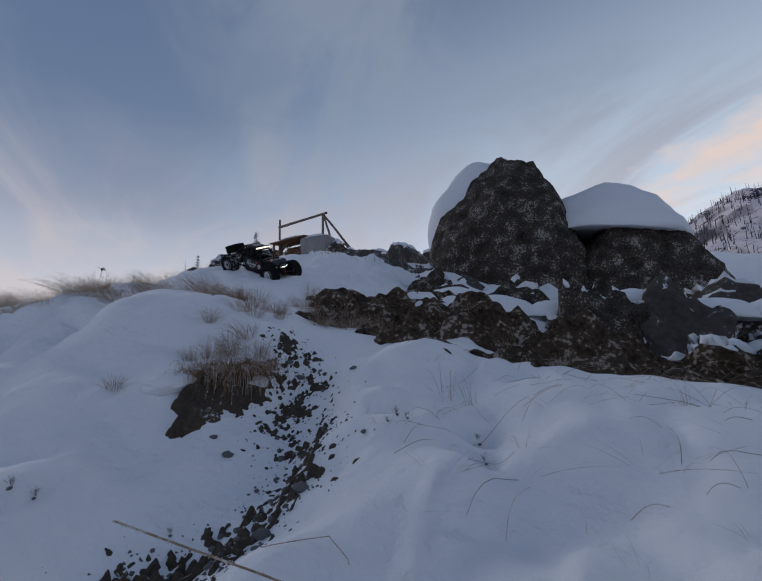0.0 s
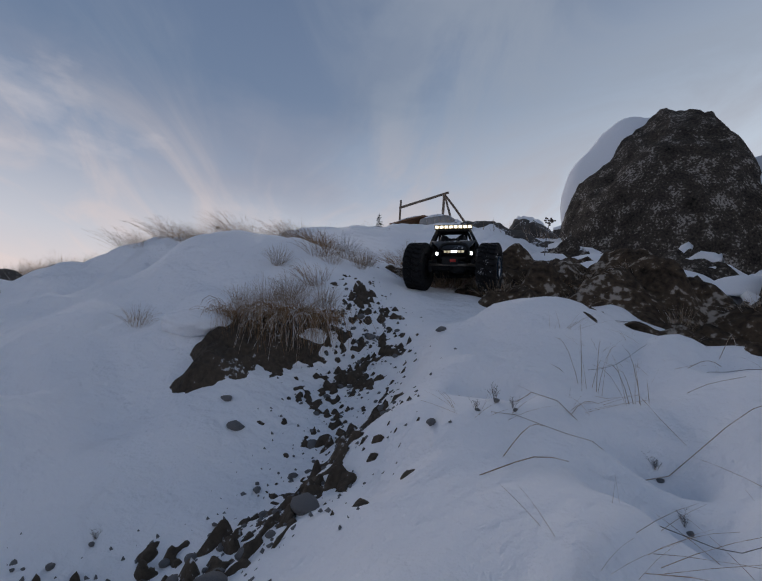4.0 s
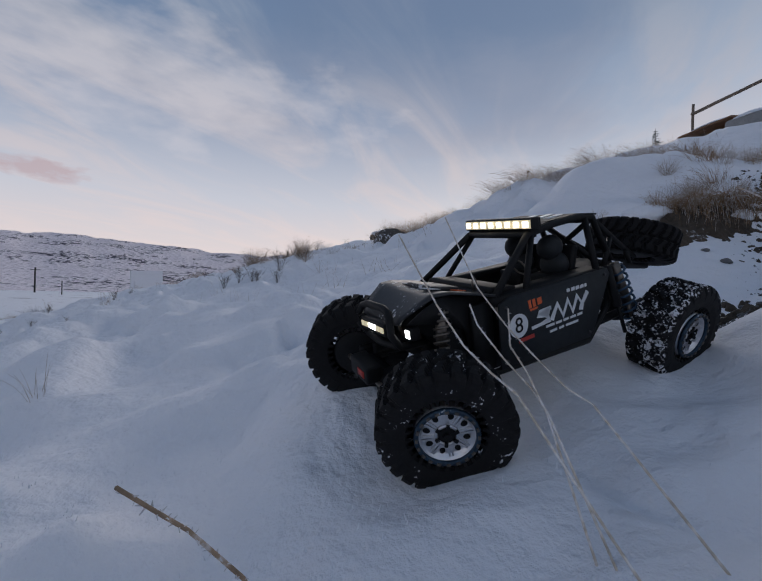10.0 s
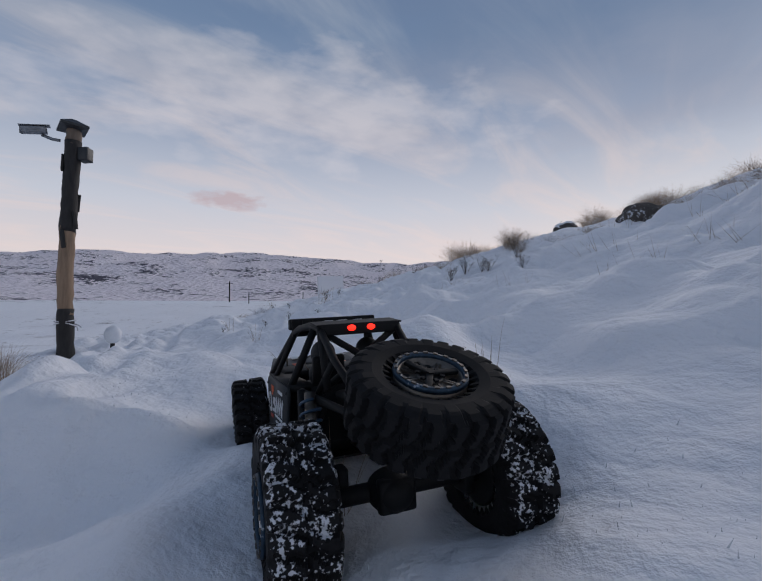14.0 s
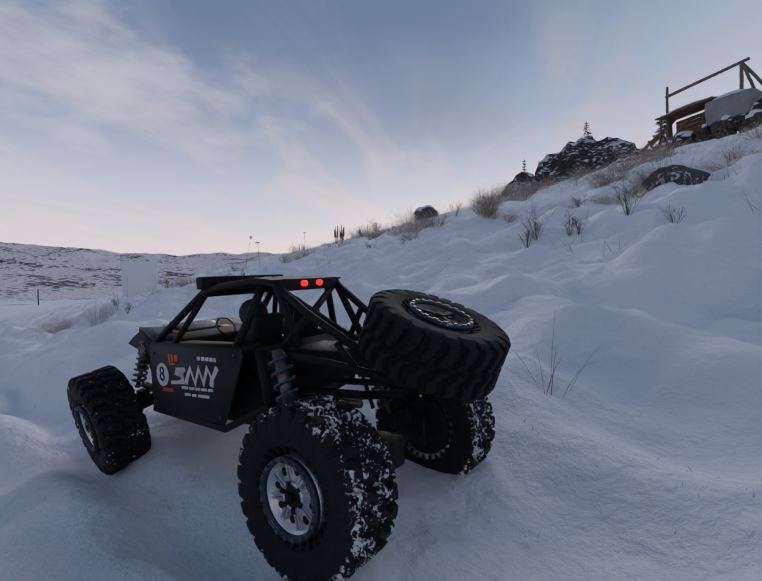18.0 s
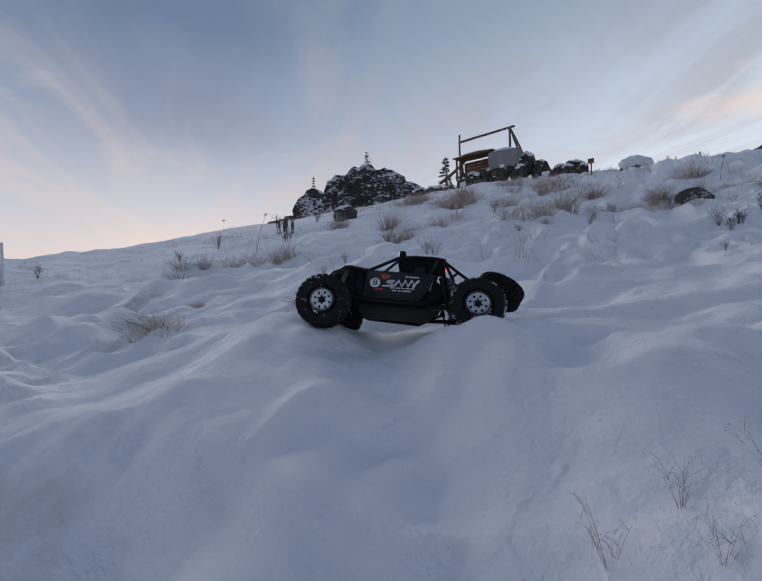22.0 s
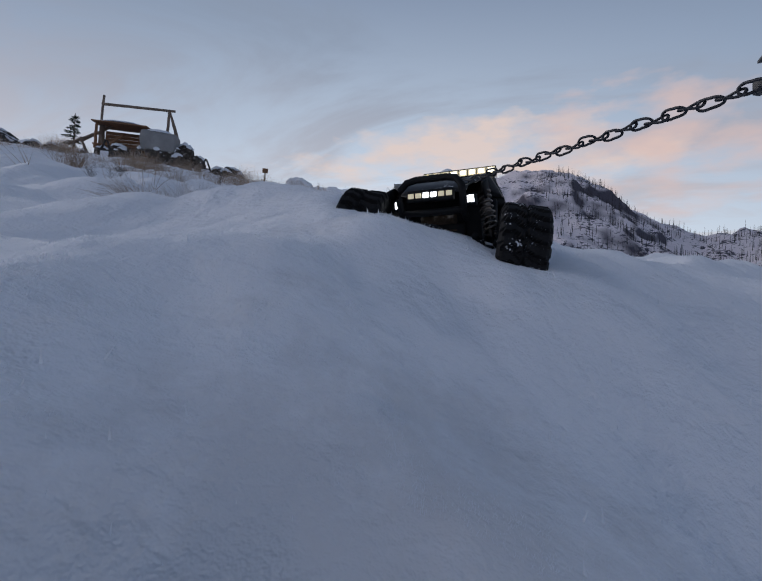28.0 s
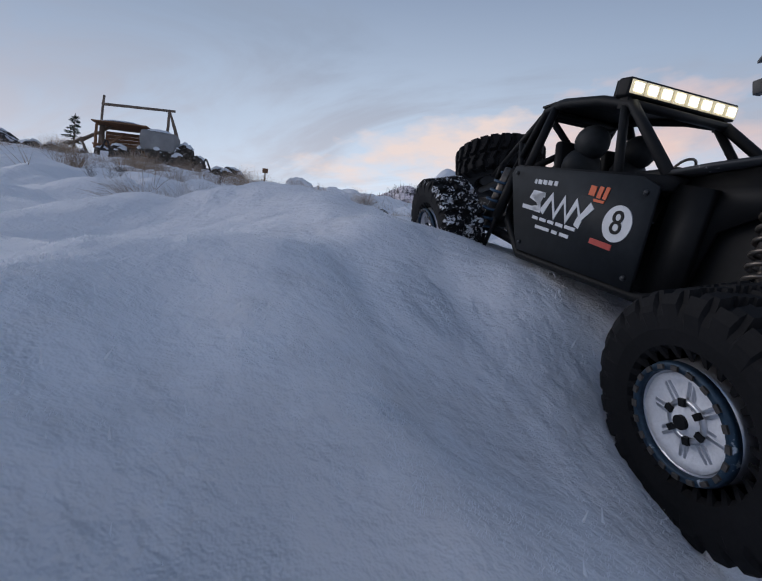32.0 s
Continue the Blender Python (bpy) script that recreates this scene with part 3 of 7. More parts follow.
# ---- ground sheet ----
def ground_material():
    m = bpy.data.materials.new("snowy_ground")
    m.use_nodes = True
    nt = m.node_tree
    bs = nt.nodes["Principled BSDF"]
    bs.inputs["Roughness"].default_value = 0.7
    bs.inputs["Specular IOR Level"].default_value = 0.25
    geo = nt.nodes.new("ShaderNodeTexCoord")

    def noise_of(scale, detail=6.0, rough=0.55, stretch=None):
        n = nt.nodes.new("ShaderNodeTexNoise")
        n.inputs["Scale"].default_value, n.inputs["Detail"].default_value, n.inputs["Roughness"].default_value = scale, detail, rough
        if stretch:
            mp = nt.nodes.new("ShaderNodeMapping")
            mp.inputs["Scale"].default_value = stretch
            nt.links.new(geo.outputs["Object"], mp.inputs[0])
            nt.links.new(mp.outputs[0], n.inputs["Vector"])
        else:
            nt.links.new(geo.outputs["Object"], n.inputs["Vector"])
        return n.outputs[0]

    def ramp_of(v, a, b):
        r = nt.nodes.new("ShaderNodeMapRange")
        r.inputs["From Min"].default_value, r.inputs["From Max"].default_value = a, b
        nt.links.new(v, r.inputs["Value"])
        return r.outputs[0]

    def mathn(op, a, b):
        n = nt.nodes.new("ShaderNodeMath")
        n.operation = op
        for i, v in enumerate((a, b)):
            if isinstance(v, (int, float)):
                n.inputs[i].default_value = v
            else:
                nt.links.new(v, n.inputs[i])
        return n.outputs[0]

    def mixc(f, a, b):
        n = nt.nodes.new("ShaderNodeMix")
        n.data_type = "RGBA"
        nt.links.new(f, n.inputs[0])
        for k, v in ((6, a), (7, b)):
            if isinstance(v, tuple):
                n.inputs[k].default_value = v
            else:
                nt.links.new(v, n.inputs[k])
        return n.outputs[2]

    length = nt.nodes.new("ShaderNodeVectorMath")
    length.operation = "LENGTH"
    nt.links.new(geo.outputs["Object"], length.inputs[0])
    dist = length.outputs["Value"]
    tint = mixc(noise_of(0.9), (0.84, 0.855, 0.90, 1), (0.90, 0.905, 0.93, 1))
    # far slopes: rock, scrub and trees showing through the snow
    scrub = ramp_of(mathn("ADD", mathn("MULTIPLY", noise_of(0.25, 9.0, 0.72), 0.8), mathn("MULTIPLY", noise_of(0.03, 4.0), 0.5)), 0.72, 0.80)
    scrub = mathn("MULTIPLY", scrub, ramp_of(dist, 18.0, 40.0))
    col = mixc(scrub, tint, (0.13, 0.115, 0.125, 1))
    # thin snow with earth and dry stalks on the upper slope
    thin = mathn("MULTIPLY", ramp_of(noise_of(1.6, 8.0, 0.7), 0.60, 0.68), mathn("MULTIPLY", ramp_of(dist, 5.0, 9.0), ramp_of(dist, 90.0, 50.0)))
    col = mixc(mathn("MULTIPLY", thin, 0.55), col, (0.22, 0.18, 0.15, 1))
    nt.links.new(col, bs.inputs["Base Color"])
    grain = nt.nodes.new("ShaderNodeTexVoronoi")
    grain.feature, grain.inputs["Scale"].default_value = "SMOOTH_F1", 130.0
    nt.links.new(geo.outputs["Object"], grain.inputs["Vector"])
    last = None
    for height, strength, distance in ((noise_of(7.0, 3.0, 0.5), 0.7, 0.06), (noise_of(30.0, 3.0, 0.5), 0.4, 0.011), (noise_of(110.0, 3.0, 0.65), 0.5, 0.007), (grain.outputs["Distance"], 0.22, 0.004)):
        bp = nt.nodes.new("ShaderNodeBump")
        bp.inputs["Strength"].default_value, bp.inputs["Distance"].default_value = strength, distance
        nt.links.new(height, bp.inputs["Height"])
        if last:
            nt.links.new(last, bp.inputs["Normal"])
        last = bp.outputs[0]
    nt.links.new(last, bs.inputs["Normal"])
    return m


ground_ob = sheet("ground", gx, gy, land(gx, gy), gx.shape[0], gx.shape[1], ground_material())
tagged(ground_ob, "deep bluish dusk snow over hillside and plain", "snowy ground", kind="structure")
# the snow's pink is dusk glow mixed into its base colour
rock_snow = material("mountain_snow", (0.85, 0.785, 0.825), rough=0.95, var=0.08, scale=0.045, fine=0.42, bump=1.0, bump_scale=3.5, second=(0.10, 0.095, 0.12), cut=(0.535, 0.575), detail=12.0, stretch=(1.0, 1.0, 1.6), spec=0.1)
# bare cliffs where the slopes are steep
mt = rock_snow.node_tree
mgeo, msep, mmap, mmax = mt.nodes.new("ShaderNodeNewGeometry"), mt.nodes.new("ShaderNodeSeparateXYZ"), mt.nodes.new("ShaderNodeMapRange"), mt.nodes.new("ShaderNodeMath")
mt.links.new(mgeo.outputs["Normal"], msep.inputs[0])
mt.links.new(msep.outputs[2], mmap.inputs["Value"])
mmap.inputs["From Min"].default_value, mmap.inputs["From Max"].default_value = 0.80, 0.70
mmax.operation = "MAXIMUM"
mmix = [n for n in mt.nodes if n.bl_idname == "ShaderNodeMix"][0]
mt.links.new(mmix.inputs[0].links[0].from_socket, mmax.inputs[0])
mt.links.new(mmap.outputs[0], mmax.inputs[1])
mt.links.new(mmax.outputs[0], mmix.inputs[0])
mountains = sheet("backdrop_mountains", mx, my, range_height(mx, my), len(mr), len(ma), rock_snow, wrap=True)
tagged(mountains, "distant rocky mountains dusted with snow", "mountains", kind="structure")


# ---- rocks ----
def rock_bm(size, seed, rough=0.16, cuts=5, level=4, flat=0.8):
    """A boulder: a lumpy ball with planes struck off."""
    bm = bmesh.new()
    bmesh.ops.create_icosphere(bm, subdivisions=level, radius=1.0)
    rnd = random.Random(seed)
    planes = []
    for _ in range(cuts):
        n = Vector((rnd.uniform(-1, 1), rnd.uniform(-1, 1), rnd.uniform(-0.4, 0.9))).normalized()
        planes.append((n, rnd.uniform(flat - 0.12, flat + 0.1)))
    o = Vector((rnd.uniform(0, 50), rnd.uniform(0, 50), rnd.uniform(0, 50)))
    for v in bm.verts:
        p = v.co.copy()
        for n, d in planes:
            over = p.dot(n) - d
            if over > 0:
                p -= n * over * 0.9
        k = 1 + rough * noise.noise(p * 1.7 + o) + 0.5 * rough * noise.noise(p * 4.3 + o) + 0.22 * rough * noise.noise(p * 11 + o) + 0.1 * rough * noise.noise(p * 27 + o)
        v.co = Vector((p.x * size[0], p.y * size[1], p.z * size[2])) * k
    return bm


def rock(name, at, size, seed, mat, turn=0.0, tilt=(0, 0), label="", category="rock", parent=None, **kw):
    ob = part(name, rock_bm(size, seed, **kw), mat, parent, m=pose(*at, tilt[0], tilt[1], turn))
    if label:
        tagged(ob, label, category)
    return ob


# ---- the boulder over the gully, and its outcrop ----
def dome_bm(size, seed, lean=(0, 0), taper=0.3, rough=0.10, level=5, cuts=4, flat=0.86):
    """A standing boulder, narrower towards its top."""
    bm = rock_bm((1, 1, 1), seed, rough=rough, cuts=cuts, level=level, flat=flat)
    for v in bm.verts:
        h = max(v.co.z, -0.6)
        k = 1 - taper * max(h, 0) ** 1.3
        v.co = Vector((v.co.x * size[0] * k + lean[0] * h, v.co.y * size[1] * k + lean[1] * h, v.co.z * size[2]))
    return bm


def snow_slab_bm(size, seed, droop=0.35):
    """A cushion of snow with a flat underside that droops at its rim."""
    bm = rock_bm((1, 1, 1), seed, rough=0.10, cuts=0, level=4)
    for v in bm.verts:
        r2 = min(v.co.x ** 2 + v.co.y ** 2, 1.3)
        z = v.co.z if v.co.z > 0 else v.co.z * 0.18
        v.co = Vector((v.co.x * size[0], v.co.y * size[1], (z - droop * r2) * size[2]))
    return bm


def snow_coat(bm, way, thick, cut, seed, ragged=0.25, soft_by=0.22, whole=False):
    """Turns a copy of a rock's skin into snow lying on what looks along way; elsewhere it sinks into the rock. whole: one smooth cap."""
    way = Vector(way).normalized()
    bm.normal_update()
    o = Vector((seed * 3.1, seed * 1.7, 0))
    top = max(v.co.length for v in bm.verts)
    moved = []
    for v in bm.verts:
        n = (v.co / top).normalized() if whole else v.normal
        f = n.dot(way) - cut + ragged * noise.noise(v.co * 3.0 + o) + 0.4 * ragged * noise.noise(v.co * 11 + o)
        k = min(max(f / soft_by, -1), 1)
        moved.append(v.co + n * (thick * (k * (2 - k)) if k > 0 else 0.06 * k) + Vector((0, 0, max(k, 0) * thick * 0.4)))
    for v, p in zip(bm.verts, moved):
        v.co = p
    if whole:
        bmesh.ops.smooth_vert(bm, verts=bm.verts[:], factor=0.5, use_axis_x=True, use_axis_y=True, use_axis_z=True)
    return bm


boulder = empty("boulder", pose(-0.81, 4.89, 2.21) @ Matrix.Scale(1.31, 4))
MAIN = dict(size=(0.72, 0.72, 1.21), seed=3, lean=(0.03, 0.0), taper=0.10, level=6, rough=0.09, cuts=4, flat=0.90)
SECOND = dict(size=(0.72, 0.70, 0.76), seed=8, lean=(-0.14, 0.1), taper=0.16, level=6, rough=0.13)
part("main_block", dome_bm(**MAIN), granite, boulder)
part("second_block", dome_bm(**SECOND), granite, boulder, m=pose(0.93, 0.12, -0.12, 0, 8, 0))
part("snow_cap", snow_coat(dome_bm(**dict(MAIN, level=5)), (-0.54, 0.36, 0.80), 0.13, 0.80, 5, 0.04, 0.07, True), snow, boulder, "white snow cap")
part("snow_cap", snow_slab_bm((0.60, 0.55, 0.36), 7, droop=0.30), snow, boulder, "thick white snow cap", m=pose(0.76, 0.04, 0.45, 0, 9, 0))
tagged(boulder, "big dark speckled granite boulder capped with snow", "boulder")

OUTCROP = [
    # across, ahead, height of top, half sizes
    (-0.62, 2.10, 1.60, 0.34, 0.24, 0.30), (-0.28, 2.28, 1.72, 0.30, 0.26, 0.42), (0.10, 2.34, 1.68, 0.36, 0.30, 0.42), (0.48, 2.42, 1.50, 0.30, 0.30, 0.40),
    (-1.02, 2.34, 1.80, 0.36, 0.24, 0.30), (-0.50, 2.72, 1.80, 0.50, 0.26, 0.42), (0.35, 2.85, 1.76, 0.48, 0.30, 0.50), (-1.30, 3.20, 2.12, 0.40, 0.3, 0.25),
    (0.1, 1.80, 1.46, 0.30, 0.20, 0.22), (0.48, 1.85, 1.44, 0.30, 0.24, 0.24),
]
outcrop = empty("rock_outcrop", pose(0, 2.6, 1.4))
for k, (x, y, top, a, b, c) in enumerate(OUTCROP):
    spec = dict(size=(a, b, c), seed=30 + k, taper=0.12, rough=0.30, level=5, cuts=8, flat=0.70)
    where = pose(x, y - 2.6, top - c * 0.82 - 1.4, 0, 0, 14 * (k % 3 - 1))
    part("rock_block", dome_bm(**spec), (rust_rock, granite, dark_rock, granite)[k % 4], outcrop, m=where)
    part("snow_drift", snow_coat(dome_bm(**spec), (0, 0, 1), 0.03, 0.93, 40 + k, 0.26), snow, outcrop, "snow lying on the ledge", m=where)
for k, (x, y, z, a, b, c, tip) in enumerate([(-0.95, 2.44, 1.81, 0.20, 0.11, 0.07, 10), (-0.68, 2.42, 1.73, 0.22, 0.11, 0.07, 12), (-0.42, 2.40, 1.68, 0.16, 0.10, 0.06, 6), (-0.02, 2.46, 1.71, 0.14, 0.10, 0.06, 8), (0.32, 2.48, 1.62, 0.20, 0.12, 0.07, 6), (0.62, 2.5, 1.60, 0.2, 0.15, 0.08, 10)]):
    part("snow_drift", snow_slab_bm((a, b, c), 50 + k, droop=0.5), snow, outcrop, "snow lying on the ledge", m=pose(x, y - 2.6, z - 1.4, 0, tip, 0))
tagged(outcrop, "broken dark rock ledges below the boulder, dusted with snow", "rock outcrop")


# rock and earth that break through the thin snow
def emerging(name, cx, cy, half, mat, mask, rough_of, pitch, label, category):
    xs, ys = np.meshgrid(np.arange(cx - half[0], cx + half[0], pitch), np.arange(cy - half[1], cy + half[1], pitch), indexing="ij")
    zs = land(xs, ys) + mask(xs, ys) + rough_of(xs, ys)
    return tagged(sheet(name, xs, ys, zs, xs.shape[0], xs.shape[1], mat), label, category)


def band(x, y, pts, wide):
    """1 along a line of points, falling off to 0 over its width."""
    best = np.zeros_like(x)
    for (ax, ay, wa), (bx, by, wb) in zip(pts, pts[1:]):
        dx, dy = bx - ax, by - ay
        u = np.clip(((x - ax) * dx + (y - ay) * dy) / (dx * dx + dy * dy), 0, 1)
        d = np.hypot(x - ax - u * dx, y - ay - u * dy) / (wide * (wa + u * (wb - wa)))
        best = np.maximum(best, np.exp(-d ** 2))
    return best


ledge = [(-1.50, 1.80, 0.4), (-1.25, 1.74, 1.1), (-0.8, 1.66, 1.15), (-0.35, 1.56, 0.9), (0.1, 1.5, 0.8), (0.45, 1.45, 0.7)]
emerging("rock_ledge", -1.15, 1.95, (1.5, 0.8), rust_rock, lambda x, y: 0.150 * band(x, y, ledge, 0.34) - 0.10,
         lambda x, y: 0.060 * lumps(x + 0.6 * y, (y - 0.4 * x) * 2.6, 0.16, 31) + 0.026 * lumps(x, y * 2, 0.06, 32) + 0.009 * lumps(x, y, 0.025, 33), 0.009,
         "rust-brown rock ledge with dead grass showing through snow", "rock ledge")
gully = [(-1.24, 1.16, 0.9), (-1.12, 0.98, 1.1), (-1.0, 0.82, 1.0), (-0.90, 0.66, 0.8), (-0.93, 0.5, 0.8), (-1.02, 0.42, 0.6)]
emerging("gully_gravel", -1.02, 0.72, (0.42, 0.62), soil, lambda x, y: 0.027 * band(x, y, gully, 0.125) - 0.028,
         lambda x, y: 0.008 * lumps(x, y, 0.05, 41) + 0.009 * lumps(x, y, 0.018, 42) + 0.013 * lumps(x, y, 0.0085, 43), 0.0034,
         "dark frozen gravel in the gully, half covered by snow", "gravel")
upper = [(-3.1, 4.9, 1.0), (-2.3, 4.2, 1.0), (-1.6, 3.9, 0.8), (-1.0, 3.7, 0.6)]
emerging("rock_shelf", -2.1, 4.3, (1.5, 0.9), dark_rock, lambda x, y: 0.12 * band(x, y, upper, 0.24) - 0.085,
         lambda x, y: 0.05 * lumps(x, y * 3, 0.25, 51) + 0.02 * lumps(x, y, 0.08, 52), 0.02,
         "flat dark rock shelf with thin snow on it", "rock shelf")

# loose grit among the pebbles
grit_v, grit_f = [], []
grn = random.Random(21)
for _ in range(900):
    i = grn.randrange(len(gully) - 1)
    (ax, ay, wa), (bx, by, wb) = gully[i], gully[i + 1]
    u = grn.random()
    x, y, r = ax + u * (bx - ax) + grn.gauss(0, 0.055 * wa), ay + u * (by - ay) + grn.gauss(0, 0.055 * wa), 0.0012 + 0.0035 * grn.random() ** 2
    z, i = ground(x, y), len(grit_v)
    grit_v += [(x + r * math.cos(a + grn.random()), y + r * math.sin(a + grn.random()), z - 0.001) for a in (0, 1.57, 3.14, 4.71)] + [(x + grn.gauss(0, 0.3) * r, y + grn.gauss(0, 0.3) * r, z + r * 0.8)]
    grit_f += [(i, i + 1, i + 4), (i + 1, i + 2, i + 4), (i + 2, i + 3, i + 4), (i + 3, i, i + 4)]
me = bpy.data.meshes.new("grit")
me.from_pydata(grit_v, [], grit_f)
me.materials.append(pebble)
tagged(new("grit", me), "dark grit scattered over thin snow in the gully", "grit", kind="stuff")

# the undercut earth bank
scarp = [(-1.235, 0.71, 0.5), (-1.26, 0.77, 0.9), (-1.28, 0.84, 1.15), (-1.24, 0.95, 0.9)]
emerging("bare_earth", -1.25, 0.80, (0.22, 0.30), soil, lambda x, y: 0.062 * band(x, y, scarp, 0.075) - 0.030,
         lambda x, y: 0.012 * lumps(x, y, 0.05, 61) + 0.010 * lumps(x, y, 0.02, 62) + 0.006 * lumps(x, y, 0.009, 63), 0.0042,
         "bare dark frozen earth of the undercut bank", "earth")
bank = empty("snow_lip_bank", pose(-1.28, 0.86, ground(-1.28, 0.86)))
for k, (x, y, z, a, b, c, turn_by) in enumerate([(-0.075, -0.09, 0.030, 0.07, 0.045, 0.030, 62), (-0.085, -0.01, 0.034, 0.06, 0.05, 0.032, 80), (-0.02, 0.09, 0.030, 0.07, 0.05, 0.03, 20), (0.035, 0.10, 0.02, 0.05, 0.04, 0.024, 50)]):
    part("snow_lip", rock_bm((a, b, c), 95 + k, rough=0.14, cuts=0, level=5), snow, bank, m=pose(x, y, z, 0, 0, turn_by))
tagged(bank, "overhanging lips of snow above the bare earth bank", "snow bank")

# stones of the gully
rnd = random.Random(11)
stone_meshes = [finish("stone", rock_bm((1, 0.8, 0.6), 80 + k, rough=0.18, cuts=4, level=2, flat=0.8), pebble) for k in range(6)]


def stone(x, y, r, up=0.1, k=0, label="small grey pebble on the gully floor", group="gully pebbles", name="pebble"):
    ob = new(name, stone_meshes[k % 6])
    ob.matrix_basis = pose(x, y, ground(x, y) + r * up, rnd.uniform(-15, 15), rnd.uniform(-15, 15), rnd.uniform(0, 360)) @ Matrix.Scale(r, 4)
    return tagged(ob, label, "stone", group=group)


stone(-0.875, 0.635, 0.018, 0.35, 0, "rounded grey stone in the snowy gully", "", "round_stone")
stone(-0.895, 0.55, 0.016, 0.3, 1, "rounded grey stone beside dark gravel", "", "round_stone")
stone(-0.90, 0.585, 0.009, 0.3, 2)
for k in range(210):
    i = rnd.randrange(len(gully) - 1)
    (ax, ay, wa), (bx, by, wb) = gully[i], gully[i + 1]
    u = rnd.random()
    x, y = ax + u * (bx - ax) + rnd.gauss(0, 0.045 * wa), ay + u * (by - ay) + rnd.gauss(0, 0.045 * wa)
    stone(x, y, 0.002 + 0.006 * rnd.random() ** 2.2, 0.2, k)
for k, (x, y, r) in enumerate([(-1.10, 0.70, 0.018), (-1.16, 0.72, 0.014), (-1.02, 0.78, 0.016), (-0.96, 0.87, 0.015), (-1.14, 1.05, 0.02), (-1.2, 1.08, 0.018), (-0.98, 1.08, 0.016), (-0.76, 0.83, 0.008)]):
    stone(x, y, r * 0.7, 0.1, k, "dark angular stone sticking out of snow", "dark stones", "dark_stone_and_shade").data = stone_meshes[k % 6]
rock("ridge_stone", (-3.93, 0.92, ground(-3.93, 0.92) - 0.01), (0.17, 0.12, 0.09), 90, dark_rock, turn=20, label="dark weathered stone on the grassy ridge", category="stone", level=4)


# ---- grasses and dry plants ----
def blade(bm, base, tip, sag, r, seg=4, out=None):
    """A thin stalk from base to tip that bows down by sag."""
    base, tip = Vector(base), Vector(tip)
    rings = []
    side = (tip - base).cross(Vector((0, 0, 1)))
    side = side.normalized() if side.length > 1e-6 else Vector((1, 0, 0))
    for i in range(seg + 1):
        u = i / seg
        p = base.lerp(tip, u) + Vector((0, 0, sag * 4 * u * (1 - u)))
        w = r * (1 - 0.75 * u)
        rings.append([bm.verts.new(p + side * w), bm.verts.new(p - side * w * 0.5 + Vector((0, 0, w * 0.87))), bm.verts.new(p - side * w * 0.5 - Vector((0, 0, w * 0.87)))])
    for a, b in zip(rings, rings[1:]):
        for k in range(3):
            bm.faces.new((a[k], a[(k + 1) % 3], b[(k + 1) % 3], b[k]))


def tuft_bm(seed, n, height, reach, r=0.0011, lean=(0, 0), spread_by=0.35, core=0.03):
    rn = random.Random(seed)
    bm = bmesh.new()
    for _ in range(n):
        a = rn.uniform(0, 2 * math.pi)
        b = core * math.sqrt(rn.random())
        base = (b * math.cos(a), b * math.sin(a), -0.02)
        h = height * rn.uniform(0.45, 1.0)
        d = reach * rn.uniform(0.1, 1.0)
        g = a + rn.gauss(0, spread_by * 2)
        tip = (base[0] + d * math.cos(g) + lean[0] * h, base[1] + d * math.sin(g) + lean[1] * h, h * (1 - 0.5 * (d / max(reach, 1e-6)) ** 2))
        blade(bm, base, tip, h * rn.uniform(0.08, 0.30), r * rn.uniform(0.7, 1.3))
    return bm


def seeds(bm, p, n, r, rn):
    """A seed head: small grains about a point."""
    for _ in range(n):
        q = Vector(p) + Vector((rn.gauss(0, r), rn.gauss(0, r), rn.gauss(0, r * 0.6)))
        bmesh.ops.create_icosphere(bm, subdivisions=1, radius=r * 0.45, matrix=Matrix.Translation(q))


STRAW = [finish("grass_tuft", tuft_bm(100 + k, 110, (0.10, 0.13, 0.09, 0.12)[k], 0.10, 0.0008, core=0.035), straw) for k in range(4)]
COMBED = [finish("grass_tuft", tuft_bm(110 + k, 150, 0.075, 0.105, 0.00062, lean=(-0.7, -0.2), spread_by=0.9, core=0.055), straw) for k in range(3)]
FROSTY = [finish("frosted_tuft", tuft_bm(120 + k, 70, 0.12, 0.085, 0.0012, core=0.03), frost_mat) for k in range(3)]
SPARSE = [finish("sparse_stalks", tuft_bm(130 + k, 9, 0.14, 0.08, 0.0009, core=0.02), straw) for k in range(3)]
FLAT = [finish("flattened_grass", tuft_bm(140 + k, 14, 0.035, 0.16, 0.00045, lean=(1.5, 0.6), core=0.05), straw) for k in range(3)]


def shrub_bm(seed, height=0.12, twigs=16, r=0.0016):
    rn = random.Random(seed)
    bm = bmesh.new()
    for _ in range(twigs):
        a = rn.uniform(0, 2 * math.pi)
        tilt = rn.uniform(0.05, 0.75)
        h = height * rn.uniform(0.5, 1.0)
        tip = Vector((math.cos(a) * tilt * h, math.sin(a) * tilt * h, h))
        blade(bm, (0, 0, -0.02), tip, 0.01, r)
        for _ in range(3):
            u = rn.uniform(0.35, 0.95)
            b = rn.uniform(0, 2 * math.pi)
            o = tip * u
            blade(bm, o, o + Vector((math.cos(b), math.sin(b), 0.8)) * h * 0.28, 0.004, r * 0.7, 2)
            if rn.random() < 0.6:
                seeds(bm, o + Vector((math.cos(b), math.sin(b), 0.8)) * h * 0.28, 2, r * 2.2, rn)
    return bm


